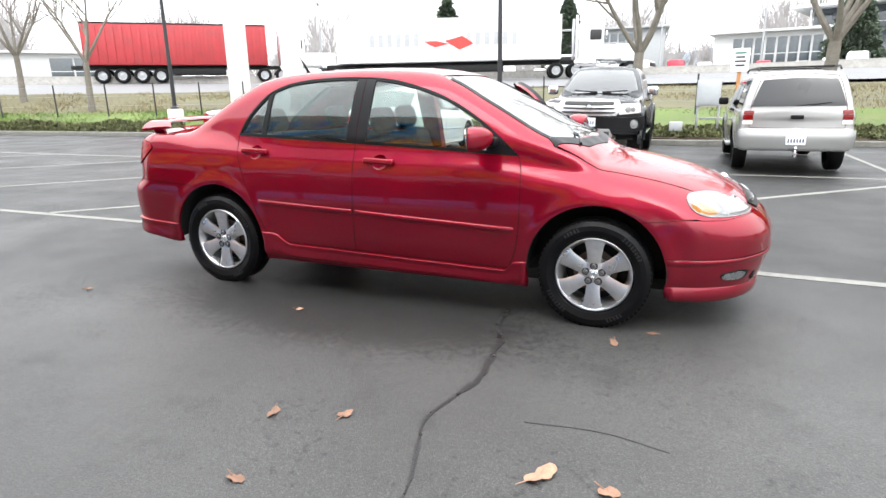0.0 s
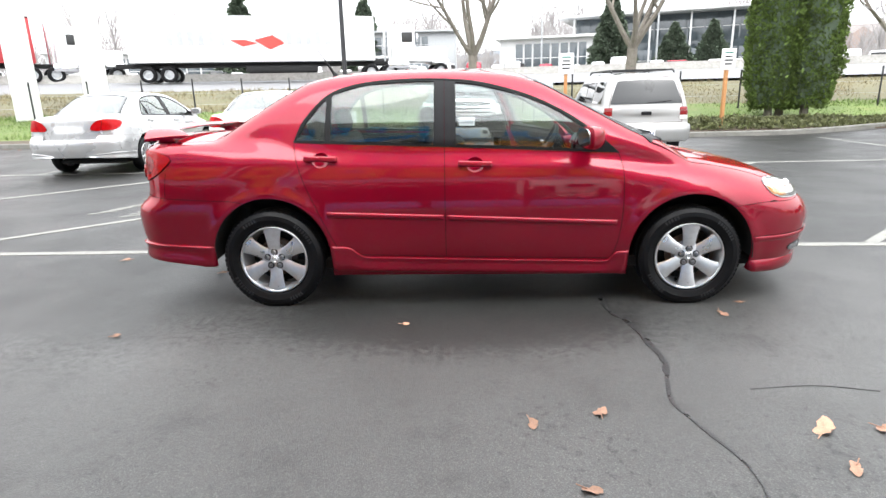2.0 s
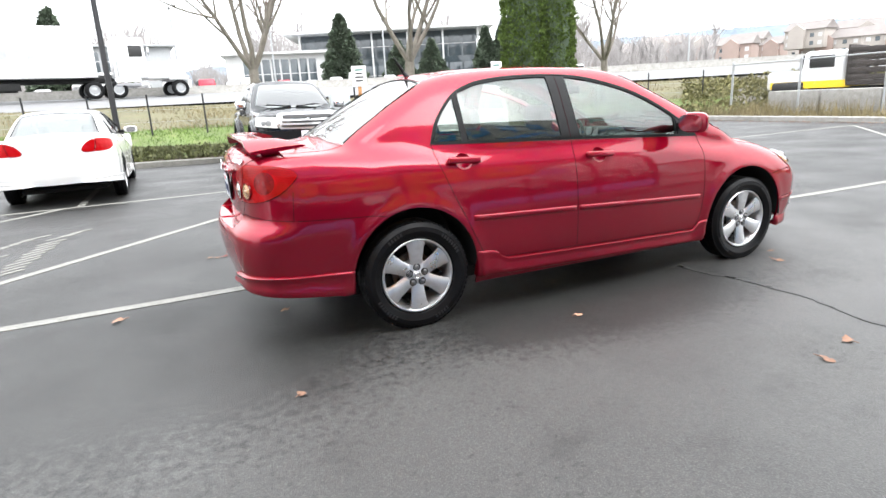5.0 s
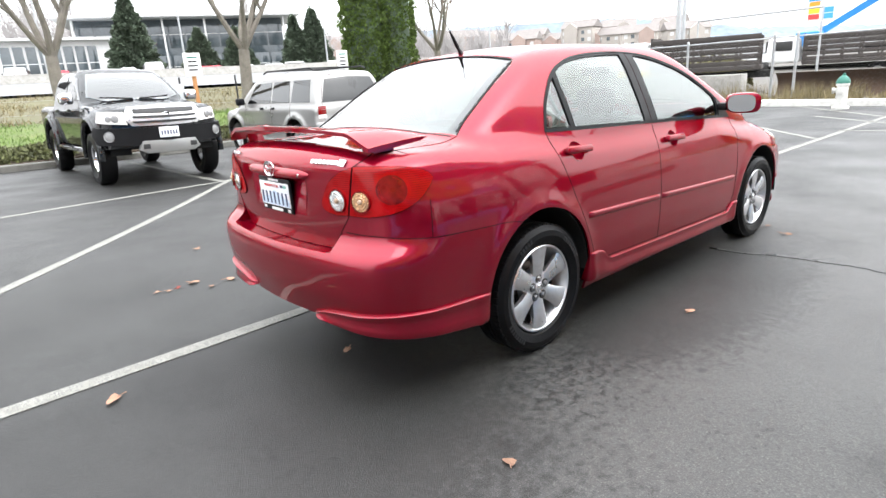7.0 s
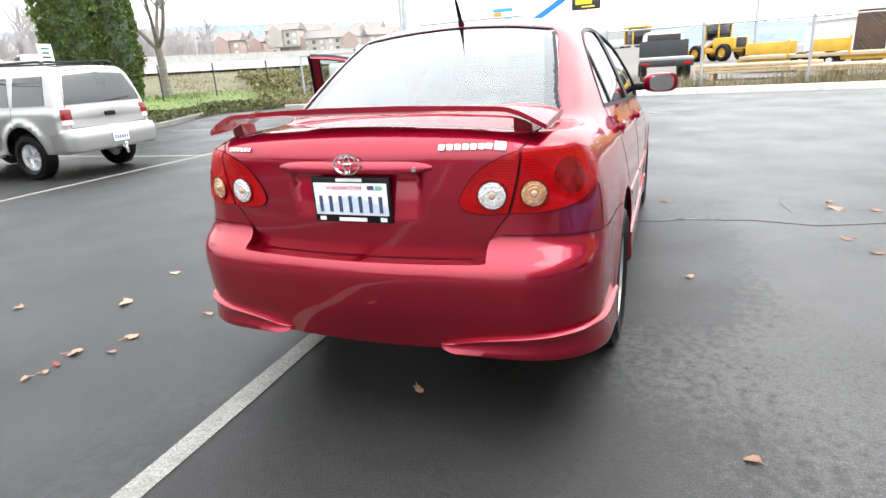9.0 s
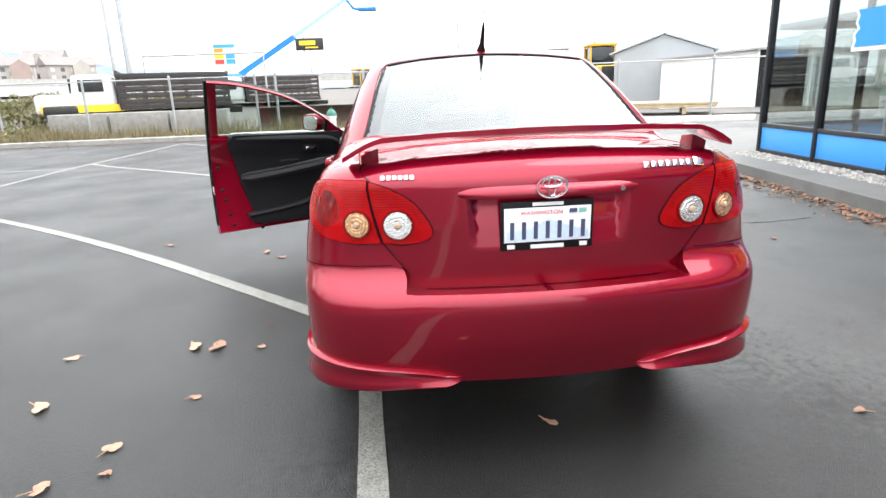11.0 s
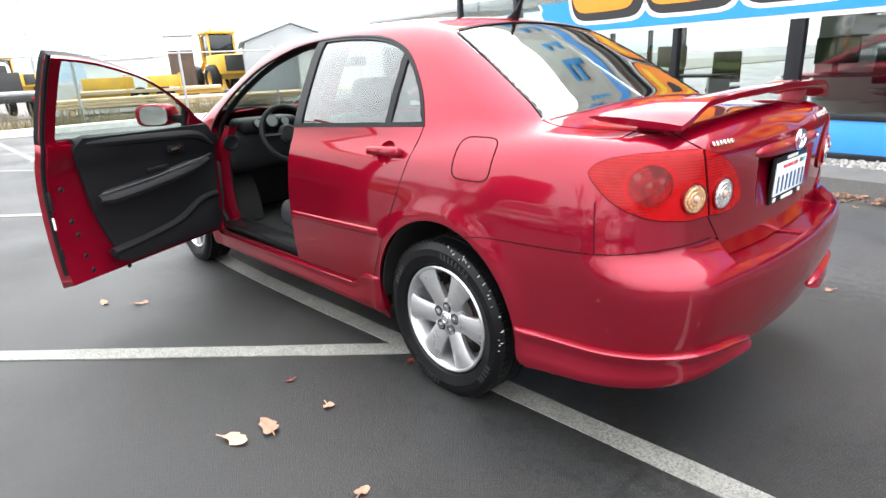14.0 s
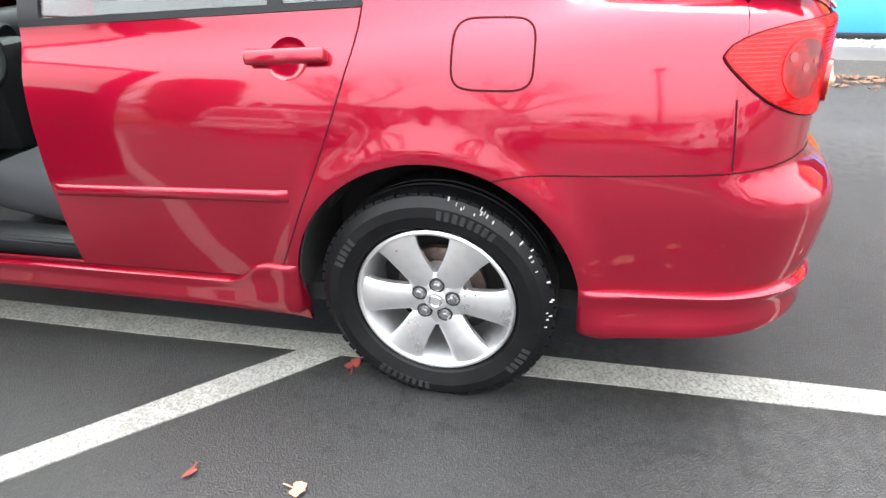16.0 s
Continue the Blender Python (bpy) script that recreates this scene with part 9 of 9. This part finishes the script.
# ---- far side of the highway ----
PALE_CLAD = material("pale_cladding", (.36, .37, .38), .5, .2, var=.08, scale=.2, fine=4)
WHITE_CLAD = material("white_cladding", (.55, .55, .55), .6, var=.06, scale=.2, fine=4)
GREY_GLASS = material("dark_facade_glass", (.06, .075, .085), .12, .0, var=.2, scale=.3, fine=3, coat=1)
ROOF_GREY = material("shingle_roof", (.21, .19, .18), .9, var=.15, scale=.5, fine=6)
STUCCO = material("pale_stucco", (.38, .345, .315), .8, var=.1, scale=.3, fine=5)
PINK_BRICK = material("pinkish_siding", (.33, .25, .22), .8, var=.12, scale=.3, fine=5)
# blue-grey of the distance haze is mixed into the hills' colour
HILL = material("hazy_wooded_hill", (.155, .195, .235), 1.0, var=.25, scale=.015, fine=.12)


def block(name, label, m, w, d, h, mat, bays, roof_over=.6, storeys=1, glass_part=1.0, kind=0):
    """A dealership across the road: walls, flat roof, glazing bays and columns."""
    t = thing(name, label, "building", m, "buildings across the highway")
    part("wall", boxes((0, 0, h / 2, w, d, h), bevel=.05), mat, t)
    part("roof", boxes((0, -.3, h + .15, w + roof_over * 2, d + roof_over * 2, .3), bevel=.05), WHITE_CLAD if kind else mat, t)
    gw = w * glass_part
    for s in range(storeys):
        for k in range(bays):
            bw = gw / bays
            x = -gw / 2 + bw * (k + .5)
            z0 = .4 + s * h / storeys
            hh = h / storeys - 1.0
            pane = part("window", boxes((x, -d / 2 - .03, z0 + hh / 2, bw - .25, .1, hh), bevel=.01), GREY_GLASS, t)
            part("window_frame", boxes((x, -d / 2 - .09, z0 + hh * .55, bw - .25, .05, .09)), WHITE_CLAD, pane, smooth=False)
    if kind:
        for k in range(6):
            part("column", boxes((-w / 2 + w * k / 5, -d / 2 - 1.6, h / 2, .25, .25, h), bevel=.03), WHITE_CLAD, t)
        part("canopy", boxes((0, -d / 2 - .9, h + .05, w + 2, 2.4, .35), bevel=.05), PALE_CLAD, t)
    return t


def at_bearing(az, r, z=2.9, turn_deg=0):
    x, y, _ = polar(radians(az), r, 0)
    return pose(x, y, z, 0, 0, -az + turn_deg)


block("car_showroom", "white low dealership with a long window band", at_bearing(-25, 112), 34, 14, 5.2, WHITE_CLAD, 8, glass_part=.5)
block("car_showroom", "pale grey dealership with a tall glazed front", at_bearing(-4.5, 104), 17, 14, 7.6, PALE_CLAD, 7, storeys=2, glass_part=.5)
block("car_showroom", "white dealership with a wide glazed front", at_bearing(9.5, 92), 14, 12, 5.2, WHITE_CLAD, 8, glass_part=.7)
block("car_showroom", "grey glass showroom with a thin overhanging roof on columns", at_bearing(19.5, 104), 27, 16, 8.6, GREY_GLASS, 12, 2.4, 2, 1.0, 1)
block("car_showroom", "low white workshop building", at_bearing(-48, 104), 30, 12, 5.0, WHITE_CLAD, 6, glass_part=.6)

random.seed(90)
for k in range(26):
    az = 32 + 1.25 * k + random.uniform(-.5, .5)
    r = random.uniform(235, 300)
    m = at_bearing(az, r, 7.5 + .03 * (r - 235) + (3 if k % 3 == 0 else 0), random.uniform(-25, 25))
    t = thing("house", "gabled house with a grey roof on the far slope", "house", m, "houses on the slope")
    w, d, h = random.uniform(11, 17), 9, random.uniform(5, 6.2)
    mt = random.choice((STUCCO, PINK_BRICK, STUCCO))
    part("wall", boxes((0, 0, h / 2, w, d, h), bevel=.05), mt, t)
    bm = bmesh.new()
    prism(bm, [(-d / 2 - .6, h - .1), (d / 2 + .6, h - .1), (0, h + 2.9)], w + 1, pose(-w / 2 - .5, 0, 0, 90, 0, 90))
    part("roof", bm, ROOF_GREY, t, smooth=False)
    bm = bmesh.new()
    prism(bm, [(-2.6, 0), (2.6, 0), (2.6, h - .2), (0, h + 1.7), (-2.6, h - .2)], 1.4, pose(random.uniform(-3, 3), -d / 2, 0, 90, 0, 0))
    part("gable_front", bm, random.choice((STUCCO, PINK_BRICK)), t, smooth=False)
    for s in range(2):
        for q in range(5):
            part("window", boxes((-w / 2 + w * (q + .5) / 5, -d / 2 - .05, 1.6 + 2.6 * s, 1.2, .1, 1.3)), GREY_GLASS if q % 2 else WHITE_CLAD, t, smooth=False)

# wooded hills: a long ridge with a ragged crest of trees, lower towards the east
RIDGE = line_through([-90, -20, 5, 20, 32, 45, 54, 60, 64, 72, 85, 110, 130], [1.6, 2.2, 3.6, 4.4, 4.2, 4.3, 4.25, 4.0, 3.3, 2.3, 1.85, 1.5, 1.2])
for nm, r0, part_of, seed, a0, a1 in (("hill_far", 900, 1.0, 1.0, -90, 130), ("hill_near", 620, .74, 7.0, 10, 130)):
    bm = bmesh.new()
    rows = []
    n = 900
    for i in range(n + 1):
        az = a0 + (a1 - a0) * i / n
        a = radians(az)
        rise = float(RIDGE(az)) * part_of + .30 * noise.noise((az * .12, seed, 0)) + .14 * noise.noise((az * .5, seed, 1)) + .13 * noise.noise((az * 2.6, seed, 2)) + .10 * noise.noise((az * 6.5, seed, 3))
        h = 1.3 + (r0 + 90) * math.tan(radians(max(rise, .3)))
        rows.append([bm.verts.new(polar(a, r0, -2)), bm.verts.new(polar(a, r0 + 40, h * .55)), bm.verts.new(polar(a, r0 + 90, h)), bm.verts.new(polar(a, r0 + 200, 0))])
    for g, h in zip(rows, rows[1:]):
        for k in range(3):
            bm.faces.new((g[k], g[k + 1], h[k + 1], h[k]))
    tagged(part(nm, bm, HILL, angle=80), "long wooded hill on the horizon, blue-grey haze in its colour", "hill", kind="structure")

# leafless woods along the far side, haze painted into the twigs' pale grey
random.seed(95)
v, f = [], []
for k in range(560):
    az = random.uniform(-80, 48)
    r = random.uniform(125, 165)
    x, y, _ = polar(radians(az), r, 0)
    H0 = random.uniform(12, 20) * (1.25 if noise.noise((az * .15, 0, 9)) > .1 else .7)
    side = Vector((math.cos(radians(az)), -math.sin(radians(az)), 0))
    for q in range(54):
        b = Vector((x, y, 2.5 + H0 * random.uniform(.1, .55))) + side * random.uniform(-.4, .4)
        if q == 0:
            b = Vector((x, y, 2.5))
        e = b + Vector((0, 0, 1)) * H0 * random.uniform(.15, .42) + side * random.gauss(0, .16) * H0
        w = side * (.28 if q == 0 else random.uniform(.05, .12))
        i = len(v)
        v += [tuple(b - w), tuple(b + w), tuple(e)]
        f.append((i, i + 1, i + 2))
tagged(mesh_part("far_woods", raw(v, f), material("hazed_twigs", (.34, .32, .315), 1.0, island=.2), smooth=False), "hazy row of leafless trees far behind the highway", "woods", kind="stuff")
for k, (az, r, h) in enumerate(((-30, 70, 9), (-14, 74, 11), (1, 76, 10), (9, 74, 10), (19, 74, 11), (31, 80, 10), (36, 72, 9), (-38, 72, 10), (46, 90, 10))):
    x, y, _ = polar(radians(az), r, 0)
    bm = bmesh.new()
    turn(bm, [(.12, 0), (.07, h), (0, h)], 8)
    box(bm, 0, -.6, h, .3, 1.4, .12)
    t = tagged(part("street_lamp", bm, GALV), "thin pale street lamp across the highway", "street lamp", "far street lamps")
    t.matrix_world = pose(x, y, 2.5, 0, 0, -az + 90 * (k % 2))
